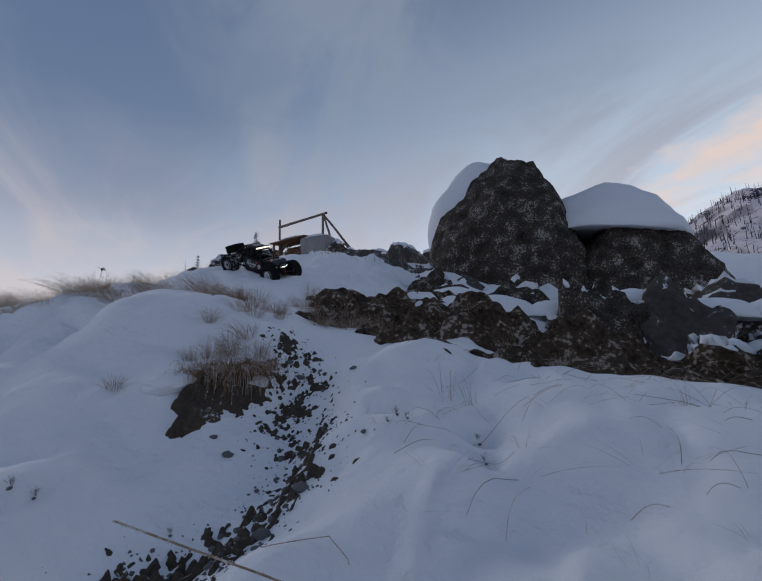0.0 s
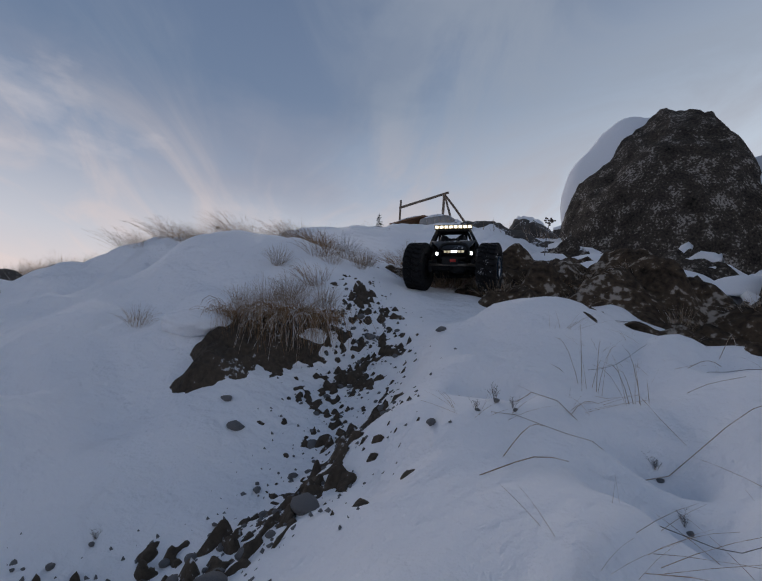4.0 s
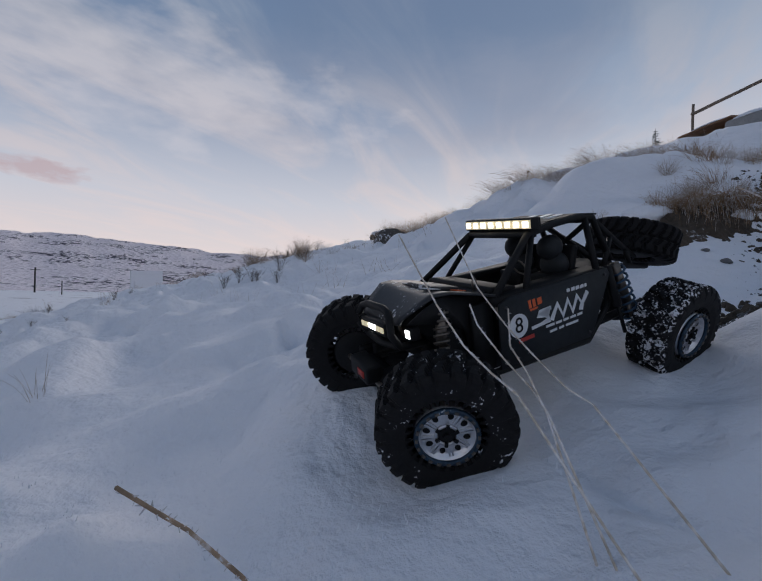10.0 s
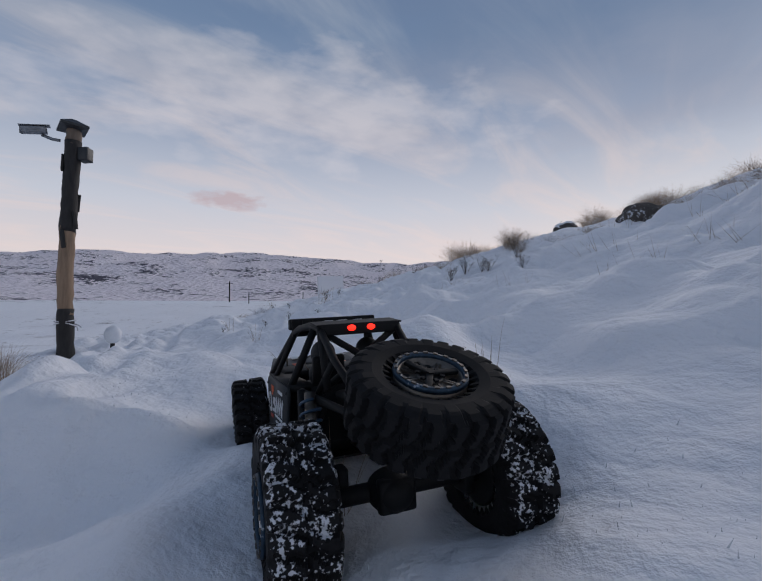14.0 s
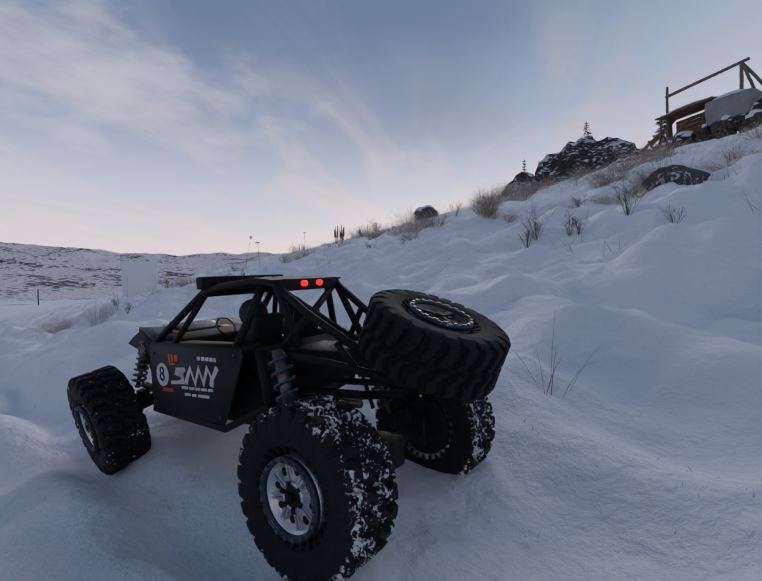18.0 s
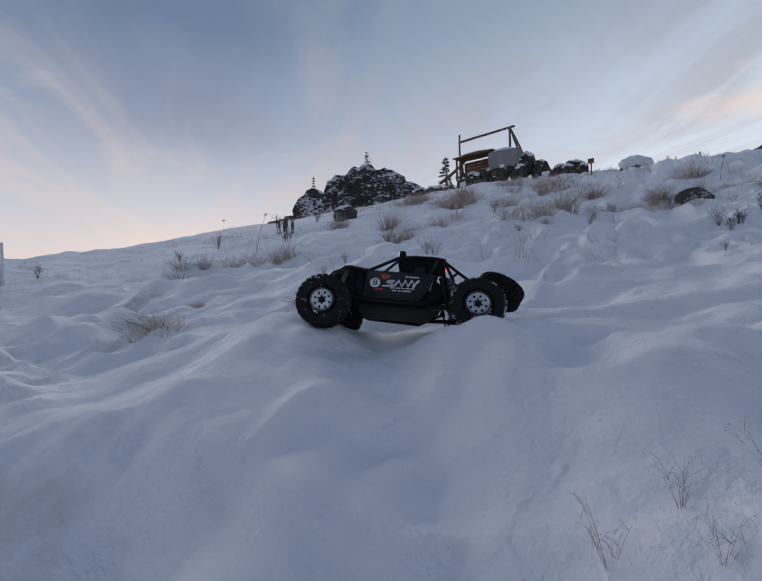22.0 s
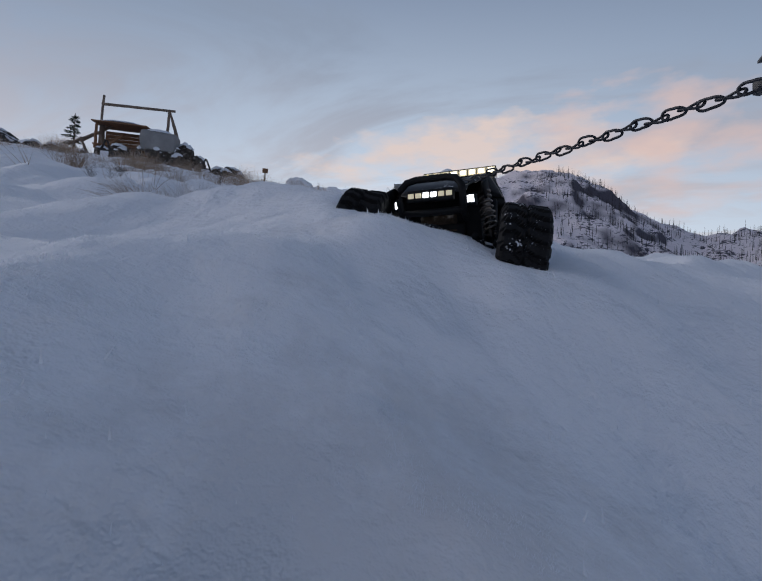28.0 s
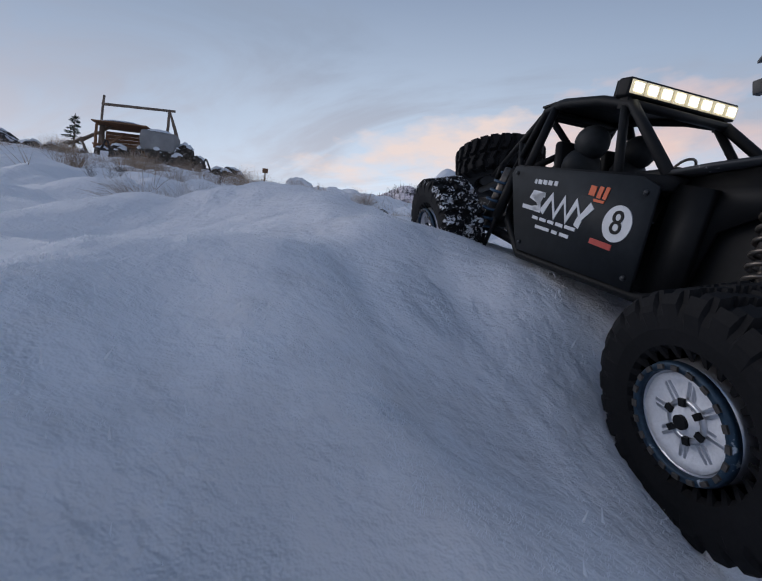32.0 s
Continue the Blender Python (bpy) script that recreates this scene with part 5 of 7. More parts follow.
def axle(name, front):
    bm = bmesh.new()
    tube(bm, [(0, -TRACK + 0.02, 0), (0, -0.03, 0), (0, 0.03, 0), (0, TRACK - 0.02, 0)], 0.0085, 10)
    bmesh.ops.create_icosphere(bm, subdivisions=3, radius=0.021, matrix=Matrix.Translation((0.004 if front else -0.004, 0.012, 0)) @ Matrix.Diagonal((1.15, 1.1, 0.95, 1)))
    box(bm, (0.016 if front else -0.016, 0.012, 0), (0.012, 0.036, 0.030), None, 0.004)
    for side in (1, -1):
        box(bm, (0, side * (TRACK - 0.034), 0.0), (0.024, 0.012, 0.034), None, 0.003)
        box(bm, (-0.012 if front else 0.012, side * 0.055, 0.012), (0.02, 0.010, 0.022), None, 0.002)
    ob = part(name, bm, body_black, crawler, "black solid axle with a cast housing")
    if front:
        bm = bmesh.new()
        tube(bm, [(0.026, -TRACK + 0.03, 0.006), (0.026, TRACK - 0.03, 0.006)], 0.0035, 8)
        part("tie_rod", bm, shock_grey, ob)
        bm = bmesh.new()
        box(bm, (0.030, -0.012, 0.018), (0.022, 0.046, 0.022), None, 0.003)
        part("steering_servo", bm, body_black, ob)
        bm = bmesh.new()
        box(bm, (0.0415, -0.004, 0.018), (0.0012, 0.016, 0.008), None, 0)
        part("servo_label", bm, decal_red, ob)
    return ob


axles = {"front": axle("front_axle", True), "rear": axle("rear_axle", False)}

# body: tub, side panels, hood, cage
bm = bmesh.new()
prism(bm, [(0.150, 0.000), (0.165, 0.030), (0.160, 0.062), (0.085, 0.070), (0.078, 0.032), (-0.078, 0.030), (-0.085, 0.064), (-0.115, 0.045), (-0.105, 0.005), (-0.060, -0.024), (0.100, -0.028)], -0.056, 0.056)
part("tub", bm, body_black, crawler, "black chassis tub", smooth=False)
bm = bmesh.new()
prism(bm, [(0.115, -0.030), (-0.075, -0.026), (-0.085, -0.020), (0.120, -0.022)], -0.05, 0.05)
part("skid_plate", bm, body_black, crawler, smooth=False)

PANEL = [(0.100, -0.018), (0.097, 0.058), (0.080, 0.064), (-0.086, 0.066), (-0.091, 0.058), (-0.062, -0.002), (-0.050, -0.018)]
PANEL_Y = 0.0835


def side_panel(bm, side):
    prism(bm, PANEL, side * (PANEL_Y - 0.003), side * PANEL_Y)


def nose_side(bm, side):
    prism(bm, [(0.096, -0.016), (0.098, 0.066), (0.160, 0.079), (0.186, 0.068), (0.204, 0.058), (0.180, 0.052), (0.152, 0.046), (0.132, 0.034), (0.124, -0.010)], side * 0.0615, side * 0.0645)


sided("side_panel", side_panel, panel_grey, crawler, "dark grey printed side panel")
sided("nose_panel", nose_side, body_black, crawler)


def belt(bm, side):
    prism(bm, [(0.100, 0.056), (0.102, 0.066), (-0.086, 0.0675), (-0.086, 0.060)], side * 0.054, side * (PANEL_Y - 0.003))
    prism(bm, [(0.126, -0.014), (0.126, 0.060), (0.098, 0.062), (0.098, -0.018)], side * 0.0645, side * (PANEL_Y - 0.012))


sided("belt_panel", belt, body_black, crawler)


def lower_rail(bm, side):
    tube(bm, [(0.150, side * 0.052, -0.004), (0.105, side * 0.078, -0.021), (-0.050, side * 0.080, -0.023), (-0.110, side * 0.064, 0.006), (-0.130, side * 0.052, 0.050)], 0.0042, 8)


sided("lower_rail", lower_rail, body_black, crawler)
for side in (1, -1):
    for bx, bz in ((0.092, -0.010), (0.089, 0.053), (-0.080, 0.059), (-0.048, -0.010)):
        bm = bmesh.new()
        lathe(bm, [(0.0022, 0), (0.0020, 0.0018), (0.0, 0.0022)], 8)
        part("panel_bolt", bm, black_metal, crawler, m=pose(bx, side * PANEL_Y, bz, 0, 0, 0) @ (Matrix() if side > 0 else Matrix.Rotation(math.pi, 4, "Z")))

# hood: sloped top with a raised scoop
bm = bmesh.new()
hood_rows = []
for fx, fw, fz in ((0.094, 0.079, 0.0690), (0.120, 0.074, 0.0760), (0.150, 0.068, 0.0825), (0.168, 0.064, 0.0825), (0.186, 0.056, 0.0720), (0.202, 0.045, 0.0600), (0.205, 0.044, 0.0540)):
    hood_rows.append([bm.verts.new((fx, fw * u, fz - 0.004 * (1 - u * u))) for u in (-1, -0.8, -0.4, 0, 0.4, 0.8, 1)])
for a_, b_ in zip(hood_rows, hood_rows[1:]):
    for k in range(6):
        bm.faces.new((a_[k], b_[k], b_[k + 1], a_[k + 1]))
bmesh.ops.recalc_face_normals(bm, faces=bm.faces[:])
bmesh.ops.solidify(bm, geom=bm.faces[:], thickness=0.003)
hood = part("hood", bm, hood_mat, crawler, "black hood dusted with snow")
bm = bmesh.new()
box(bm, (0.128, 0.0, 0.0765), (0.040, 0.056, 0.006), pose(0, 0, 0, 0, -12, 0), 0.002)
part("hood_scoop", bm, hood_mat, hood)
for hx, hy, mt in ((0.115, 0.030, decal_orange), (0.150, 0.028, decal_white), (0.140, -0.030, decal_white), (0.112, -0.034, decal_orange)):
    bm = bmesh.new()
    box(bm, (hx, hy, 0.0815 if hx > 0.145 else 0.0792 if hx > 0.12 else 0.0728), (0.012, 0.022, 0.0010), pose(0, 0, 0, 0, -13, 12), 0)
    part("hood_decal", bm, mt, hood)
bm = bmesh.new()
tube(bm, [(0.106, 0.052, 0.072), (0.107, 0.052, 0.084), (0.104, 0.052, 0.089), (0.101, 0.052, 0.084), (0.102, 0.052, 0.072)], 0.0012, 6)
part("hood_pin", bm, shock_grey, hood)

# roll cage
LBX, LBZ, RFX = 0.012, 0.1313, -0.108


def cage_side(bm, side):
    y0, y1 = side * 0.076, side * 0.054
    tube(bm, [(0.096, y0, 0.066), (0.020, y1, 0.124), (-0.020, y1, 0.131), (-0.075, side * 0.051, 0.134), (RFX, side * 0.047, 0.130), (-0.140, side * 0.050, 0.066)], 0.0046, 8)


def cage_mid(bm, side):
    tube(bm, [(0.050, side * 0.077, 0.065), (0.012, side * 0.054, 0.124)], 0.0038, 8)


def cage_rear(bm, side):
    tube(bm, [(-0.074, side * 0.077, 0.065), (-0.090, side * 0.050, 0.130)], 0.0046, 8)


def cage_stay(bm, side):
    tube(bm, [(-0.106, side * 0.047, 0.130), (-0.150, side * 0.044, 0.098), (-0.218, side * 0.034, 0.056)], 0.0042, 8)


def cage_brace(bm, side):
    tube(bm, [(-0.150, side * 0.044, 0.098), (-0.118, side * 0.056, 0.060)], 0.0036, 8)
    tube(bm, [(-0.100, side * 0.070, 0.062), (-0.175, side * 0.044, 0.050), (-0.255, side * 0.030, 0.034)], 0.0042, 8)
    tube(bm, [(-0.185, side * 0.043, 0.070), (-0.205, side * 0.038, 0.044)], 0.0034, 8)


for nm, fn in (("cage_rail", cage_side), ("windscreen_bar", cage_mid), ("door_pillar", cage_rear), ("rear_stay", cage_stay), ("rear_brace", cage_brace)):
    sided(nm, fn, body_black, crawler)
for nm, pts in (("roof_crossbar", [(0.020, -0.054, 0.124), (0.020, 0.054, 0.124)]), ("rear_crossbar", [(-0.107, -0.047, 0.128), (-0.107, 0.047, 0.128)]), ("tail_crossbar", [(-0.212, -0.036, 0.056), (-0.212, 0.036, 0.056)]),
                ("cross_brace", [(-0.107, -0.046, 0.127), (-0.120, 0.052, 0.062)]), ("cross_brace", [(-0.107, 0.046, 0.127), (-0.120, -0.052, 0.062)])):
    bm = bmesh.new()
    part(nm, tube(bm, pts, 0.0040, 8), body_black, crawler)
bm = bmesh.new()
prism(bm, [(0.018, 0.1265), (-0.020, 0.1335), (-0.075, 0.1365), (-0.112, 0.1325), (-0.112, 0.1345), (-0.075, 0.1390), (-0.020, 0.1360), (0.018, 0.1285)], -0.052, 0.052)
roof = part("roof_panel", bm, body_black, crawler, "flat black roof panel with pale lettering bars", smooth=False)
for k, (u0, u1, vy) in enumerate(((-0.085, -0.050, 0.030), (-0.085, -0.045, 0.012), (-0.080, -0.045, -0.010))):
    bm = bmesh.new()
    box(bm, ((u0 + u1) / 2 + 0.012, vy, 0.1380), (u1 - u0, 0.010, 0.0012), pose(0, 0, 0, 0, 3.2, 10), 0)
    part("roof_decal", bm, decal_white, roof)
bm = bmesh.new()
box(bm, (-0.1115, 0, 0.1285), (0.004, 0.094, 0.013), None, 0.001)
tail_panel = part("tail_panel", bm, body_black, crawler)
for side in (1, -1):
    bm = bmesh.new()
    bmesh.ops.create_icosphere(bm, subdivisions=2, radius=0.0042, matrix=Matrix.Translation((-0.1145, side * 0.0118, 0.1295)) @ Matrix.Diagonal((0.6, 1.25, 0.85, 1)))
    part("tail_lamp", bm, led_red, tail_panel, "glowing red tail lamp")

# lamp bar on the roof
bm = bmesh.new()
box(bm, (LBX, 0, LBZ + 0.006), (0.014, 0.124, 0.0150), None, 0.002)
bar = part("lamp_bar", bm, body_black, crawler, "black lamp bar with eight lit warm lamps")
for k in range(8):
    bm = bmesh.new()
    box(bm, (LBX + 0.0074, -0.05355 + 0.0153 * k, LBZ + 0.006), (0.0016, 0.0140, 0.0105), None, 0.0004)
    lens = part("lamp_lens", bm, led_lens, bar)
    bm = bmesh.new()
    box(bm, (LBX + 0.0086, -0.05355 + 0.0153 * k, LBZ + 0.006), (0.0010, 0.0090, 0.0070), None, 0.0003)
    part("lamp_chip", bm, led_warm, bar)
bm = bmesh.new()
for k in range(9):
    box(bm, (LBX - 0.008, -0.058 + 0.0145 * k, LBZ + 0.006), (0.006, 0.003, 0.013), None, 0)
part("cooling_fins", bm, body_black, bar, smooth=False)
sided("bar_bracket", lambda b, s: box(b, (LBX, s * 0.056, LBZ - 0.005), (0.010, 0.004, 0.012), None, 0.001), body_black, crawler)

# front bumper hoop, lamps, winch plate
bm = bmesh.new()
tube(bm, [(0.170, -0.038, 0.024), (0.204, -0.040, 0.028), (0.214, -0.041, 0.044), (0.213, -0.040, 0.057), (0.210, -0.032, 0.067), (0.209, -0.020, 0.070), (0.209, 0.020, 0.070), (0.210, 0.032, 0.067), (0.213, 0.040, 0.057), (0.214, 0.041, 0.044), (0.204, 0.040, 0.028), (0.170, 0.038, 0.024)], 0.0046, 8)
bumper = part("bumper_hoop", bm, body_black, crawler)
bm = bmesh.new()
tube(bm, [(0.204, -0.040, 0.028), (0.208, 0, 0.026), (0.204, 0.040, 0.028)], 0.0044, 8)
part("bumper_bar", bm, body_black, bumper)
bm = bmesh.new()
box(bm, (0.211, 0, 0.047), (0.010, 0.060, 0.015), None, 0.002)
lamp_box = part("front_lamp_bar", bm, body_black, crawler, "small front lamp bar, lit white")
for k in range(6):
    bm = bmesh.new()
    box(bm, (0.2165, -0.0245 + 0.0098 * k, 0.047), (0.0014, 0.0074, 0.0062), None, 0.0004)
    part("lamp_cell", bm, led_white if k in (2, 3) else led_lens, lamp_box)
for side in (1, -1):
    bm = bmesh.new()
    box(bm, (0.191, side * 0.048, 0.0424), (0.012, 0.014, 0.015), None, 0.002)
    cube = part("side_lamp", bm, body_black, crawler)
    bm = bmesh.new()
    box(bm, (0.1976, side * 0.048, 0.0424), (0.0012, 0.0085, 0.0088), None, 0.0003)
    part("lamp_lens", bm, led_white, cube, "lit white lens")
bm = bmesh.new()
box(bm, (0.150, 0, 0.010), (0.030, 0.070, 0.030), pose(0, 0, 0, 0, 18, 0), 0.004)
part("front_bulkhead", bm, body_black, crawler)
bm = bmesh.new()
box(bm, (0.166, 0.0, 0.020), (0.004, 0.050, 0.022), pose(0, 0, 0, 0, 12, 0), 0.001)
part("rust_plate", bm, rust_rock, crawler, "rust-red front plate")

# cockpit: seats, wheel and two dummies
for side in (1, -1):
    bm = bmesh.new()
    box(bm, (-0.045, side * 0.030, 0.0475), (0.040, 0.040, 0.035), None, 0.004)
    box(bm, (-0.068, side * 0.030, 0.078), (0.010, 0.040, 0.040), pose(0, 0, 0, 0, -14, 0), 0.004)
    part("seat", bm, body_black, crawler)
    bm = bmesh.new()
    bmesh.ops.create_icosphere(bm, subdivisions=3, radius=0.0165, matrix=Matrix.Translation((-0.045, side * 0.030, 0.098)) @ Matrix.Diagonal((1.1, 0.95, 1.05, 1)))
    bmesh.ops.create_icosphere(bm, subdivisions=3, radius=0.020, matrix=Matrix.Translation((-0.052, side * 0.030, 0.074)) @ Matrix.Diagonal((0.8, 1.05, 0.95, 1)))
    part("driver_doll", bm, panel_grey, crawler, "plain dark helmeted doll")
bm = bmesh.new()
lathe(bm, [(0.0115, -0.0015), (0.0135, 0), (0.0115, 0.0015)], 20, "x", close=True)
part("steering_wheel", bm, shock_grey, crawler, m=pose(0.012, 0.030, 0.082, 0, 30, 0))
bm = bmesh.new()
box(bm, (0.072, 0.0, 0.066), (0.040, 0.130, 0.012), pose(0, 0, 0, 0, -8, 0), 0.004)
part("dashboard", bm, body_black, crawler)

# shocks: front alloy, rear blue coils beside alloy dampers
def coil(bm, a, b, r, turns, wire, seg=10):
    a, b = Vector(a), Vector(b)
    d = (b - a).normalized()
    u = d.cross(Vector((0.3, 0.2, 1))).normalized()
    v = d.cross(u)
    n = int(turns * seg)
    tube(bm, [a + (b - a) * i / n + r * (math.cos(2 * math.pi * i / seg) * u + math.sin(2 * math.pi * i / seg) * v) for i in range(n + 1)], wire, 5)


for side in (1, -1):
    for nm, a_, b_, mt, rr_ in (("front_shock", (0.172, side * 0.070, -0.002), (0.158, side * 0.058, 0.066), shock_grey, 0.0080), ("rear_shock", (-0.160, side * 0.074, -0.036), (-0.126, side * 0.066, 0.064), spring_blue, 0.0105)):
        bm = bmesh.new()
        a_, b_ = Vector(a_), Vector(b_)
        tube(bm, [a_, a_.lerp(b_, 0.45)], 0.0030, 8)
        tube(bm, [a_.lerp(b_, 0.40), b_], 0.0062, 10)
        sh = part(nm, bm, shock_grey, crawler)
        bm = bmesh.new()
        coil(bm, a_.lerp(b_, 0.05), a_.lerp(b_, 0.92), rr_, 8, 0.0017)
        part("coil_spring", bm, mt, sh)
    bm = bmesh.new()
    a_, b_ = Vector((-0.132, side * 0.076, -0.034)), Vector((-0.104, side * 0.070, 0.064))
    tube(bm, [a_, a_.lerp(b_, 0.5)], 0.0026, 8)
    tube(bm, [a_.lerp(b_, 0.42), b_], 0.0058, 10)
    part("rear_damper", bm, body_black, crawler)
    for nm, a_, b_, r_ in (("trailing_arm", (-0.045, side * 0.050, -0.022), (-0.190, side * 0.062, -0.006), 0.0058), ("upper_link", (-0.070, side * 0.022, 0.010), (-0.192, side * 0.024, 0.016), 0.0040), ("front_link", (0.070, side * 0.045, -0.020), (0.192, side * 0.052, -0.004), 0.0048)):
        bm = bmesh.new()
        part(nm, tube(bm, [a_, b_], r_, 8), body_black, crawler)
bm = bmesh.new()
tube(bm, [(-0.060, 0.01, -0.004), (-0.185, 0.012, 0.002)], 0.0045, 8)
part("drive_shaft", bm, shock_grey, crawler)
bm = bmesh.new()
box(bm, (-0.135, 0, 0.044), (0.080, 0.064, 0.030), None, 0.006)
part("rear_deck", bm, body_black, crawler)

# spare wheel on the tail
spare = wheel(1, crawler, "spare_wheel", clean_tyre_mesh)
spare.matrix_basis = pose(-0.267, 0.0, 0.070, 0, 0, 0) @ Matrix.Rotation(radians(-24), 4, "Y") @ Matrix.Rotation(radians(90), 4, "X") @ Matrix.Scale(0.94, 4)
spare["label"] = "spare wheel lying tilted on the tail"
for piece in spare.children:
    if piece.data.materials[0] == rim_metal:
        piece.data = piece.data.copy()
        piece.data.materials[0] = shock_grey
bm = bmesh.new()
for k in range(3):
    box(bm, (0, 0, 0), (0.026, 0.004, 0.006), Matrix.Rotation(2.094 * k + 0.5, 4, "Y") @ Matrix.Translation((0.013, 0.0245, 0)), 0.001)
part("spare_clamp", bm, body_black, spare, "black three-armed clamp")

# printed marks on the side panels
def flat_mark(name, pts, side, mat, parent, lift=0.0006, turned=False):
    if turned and side < 0:
        pts = [(-0.006 - x, z - 0.07 * (-0.006 - 2 * x)) for x, z in pts]
    bm = bmesh.new()
    prism(bm, pts, side * PANEL_Y, side * (PANEL_Y + lift))
    return part(name, bm, mat, parent, smooth=False)


def stroke(pts, w):
    """The outline of a band of width w along points in x and z."""
    up, dn = [], []
    for i, (x, z) in enumerate(pts):
        x0, z0 = pts[max(i - 1, 0)]
        x1, z1 = pts[min(i + 1, len(pts) - 1)]
        l_ = math.hypot(x1 - x0, z1 - z0)
        nx, nz = -(z1 - z0) / l_, (x1 - x0) / l_
        up.append((x + nx * w / 2, z + nz * w / 2))
        dn.append((x - nx * w / 2, z - nz * w / 2))
    return up + dn[::-1]


panels = [o for o in crawler.children if o.name.startswith("side_panel")]
number = bpy.data.curves.new("number", "FONT")
number.body, number.size, number.extrude = "8", 0.026, 0.0003
number.align_x, number.align_y = "CENTER", "CENTER"
number_ob = bpy.data.objects.new("number", number)
scene.collection.objects.link(number_ob)
bpy.context.view_layer.update()
number_mesh = bpy.data.meshes.new_from_object(number_ob)
bpy.data.objects.remove(number_ob)
number_mesh.materials.clear()
number_mesh.materials.append(body_black)
for pn in panels:
    side = 1 if pn.data.vertices[0].co.y > 0 else -1
    bm = bmesh.new()
    lathe(bm, [(0.0, side * PANEL_Y), (0.0142, side * PANEL_Y), (0.0142, side * (PANEL_Y + 0.0007)), (0.0, side * (PANEL_Y + 0.0007))], 32)
    bmesh.ops.translate(bm, vec=(0.071, 0, 0.0275), verts=bm.verts[:])
    disc = part("number_disc", bm, decal_white, pn, "white race-number disc with a black 8", smooth=False)
    nb = new("number", number_mesh)
    nb.parent = disc
    nb.matrix_basis = pose(0.071, side * (PANEL_Y + 0.0009), 0.0275, 90, 0, 180 if side > 0 else 0)
    # zigzag maker's mark with its long underline
    zig = [(0.018, 0.0215), (0.007, 0.0395), (-0.002, 0.0225), (-0.011, 0.0410), (-0.019, 0.0240), (-0.028, 0.0425), (-0.036, 0.0300), (-0.047, 0.0440)]
    flat_mark("maker_mark", stroke(zig, 0.0068), side, decal_white, pn, turned=True)
    flat_mark("maker_mark", stroke([(0.018, 0.0375), (0.037, 0.0362), (0.041, 0.0318), (0.024, 0.0295), (0.022, 0.0245), (0.033, 0.0215)], 0.0046), side, decal_white, pn, turned=True)
    flat_mark("maker_mark", stroke([(-0.036, 0.0300), (-0.034, 0.0225)], 0.0068), side, decal_white, pn, turned=True)
    flat_mark("mark_underline", stroke([(0.051, 0.0195), (0.034, 0.0210), (0.020, 0.0220)], 0.0040), side, decal_white, pn, turned=True)
    for k, (x0, x1, z0, z1) in enumerate(((0.054, 0.050, 0.0435, 0.0535), (0.0475, 0.043, 0.044, 0.0535), (0.040, 0.033, 0.0455, 0.0535), (0.052, 0.040, 0.0415, 0.0420))):
        flat_mark("orange_mark", stroke([(x0, (z0 + z1) / 2), (x1, (z0 + z1) / 2 + 0.0008)], max(z1 - z0, 0.0022)), side, decal_orange, pn)
    flat_mark("red_mark", stroke([(0.072, 0.0088), (0.060, 0.0096), (0.048, 0.0104)], 0.0046), side, decal_red, pn)
    for x0, x1 in ((-0.010, -0.015), (-0.018, -0.024), (-0.026, -0.032), (-0.034, -0.040), (-0.042, -0.0455)):
        flat_mark("small_mark", stroke([(x0, 0.0520), (x1, 0.0526)], 0.0042), side, decal_white, pn)
    for k, (x0, x1, z0) in enumerate(((0.028, 0.014, 0.0155), (0.011, 0.001, 0.0160), (-0.002, -0.011, 0.0165), (-0.014, -0.024, 0.0170), (-0.027, -0.036, 0.0175), (0.022, 0.010, 0.0080), (0.006, -0.002, 0.0085), (-0.006, -0.028, 0.0092))):
        flat_mark("sponsor_bar", stroke([(x0, z0), (x1, z0 + 0.0007)], 0.0030), side, decal_white, pn)


# ---- the lookout on the hill ----
lookout = empty("timber_lookout", pose(-9.68, 14.4, 5.5, 0, 0, -8.5))


def beam(name, a, b, r, parent, mat=old_wood, label="", seg=9):
    bm = bmesh.new()
    a, b = Vector(a), Vector(b)
    pts = [a.lerp(b, u / 6) + Vector((0.6 * r * noise.noise(a * 3 + Vector((u, 0, 0))), 0.6 * r * noise.noise(b * 3 + Vector((0, u, 0))), 0)) for u in range(7)]
    return part(name, tube(bm, pts, r, seg, taper=r * 0.85), mat, parent, label)


beam("post", (-1.25, 0, -0.3), (-1.23, 0, 2.55), 0.05, lookout)
beam("thick_post", (-1.18, 0.05, -0.3), (-1.17, 0.05, 1.55), 0.10, lookout)
beam("top_rail", (-1.28, 0, 2.22), (1.32, 0, 2.28), 0.055, lookout, label="long peeled log rail")
beam("post", (1.12, 0, 1.1), (1.10, 0, 2.30), 0.055, lookout)
beam("brace", (1.15, 1.9, 1.25), (1.12, 0, 2.28), 0.05, lookout)
beam("brace", (1.45, 0.1, 1.2), (1.12, 0, 2.28), 0.045, lookout)
beam("low_rail", (1.12, 0.2, 1.38), (1.13, 1.8, 1.34), 0.045, lookout)
beam("post", (1.14, 1.6, 0.6), (1.14, 1.6, 1.45), 0.05, lookout)
beam("strut", (-2.25, -0.1, 0.5), (-1.2, 0, 1.15), 0.06, lookout)
beam("strut", (-2.0, 0.2, 0.75), (-0.75, 0.1, 1.52), 0.05, lookout)
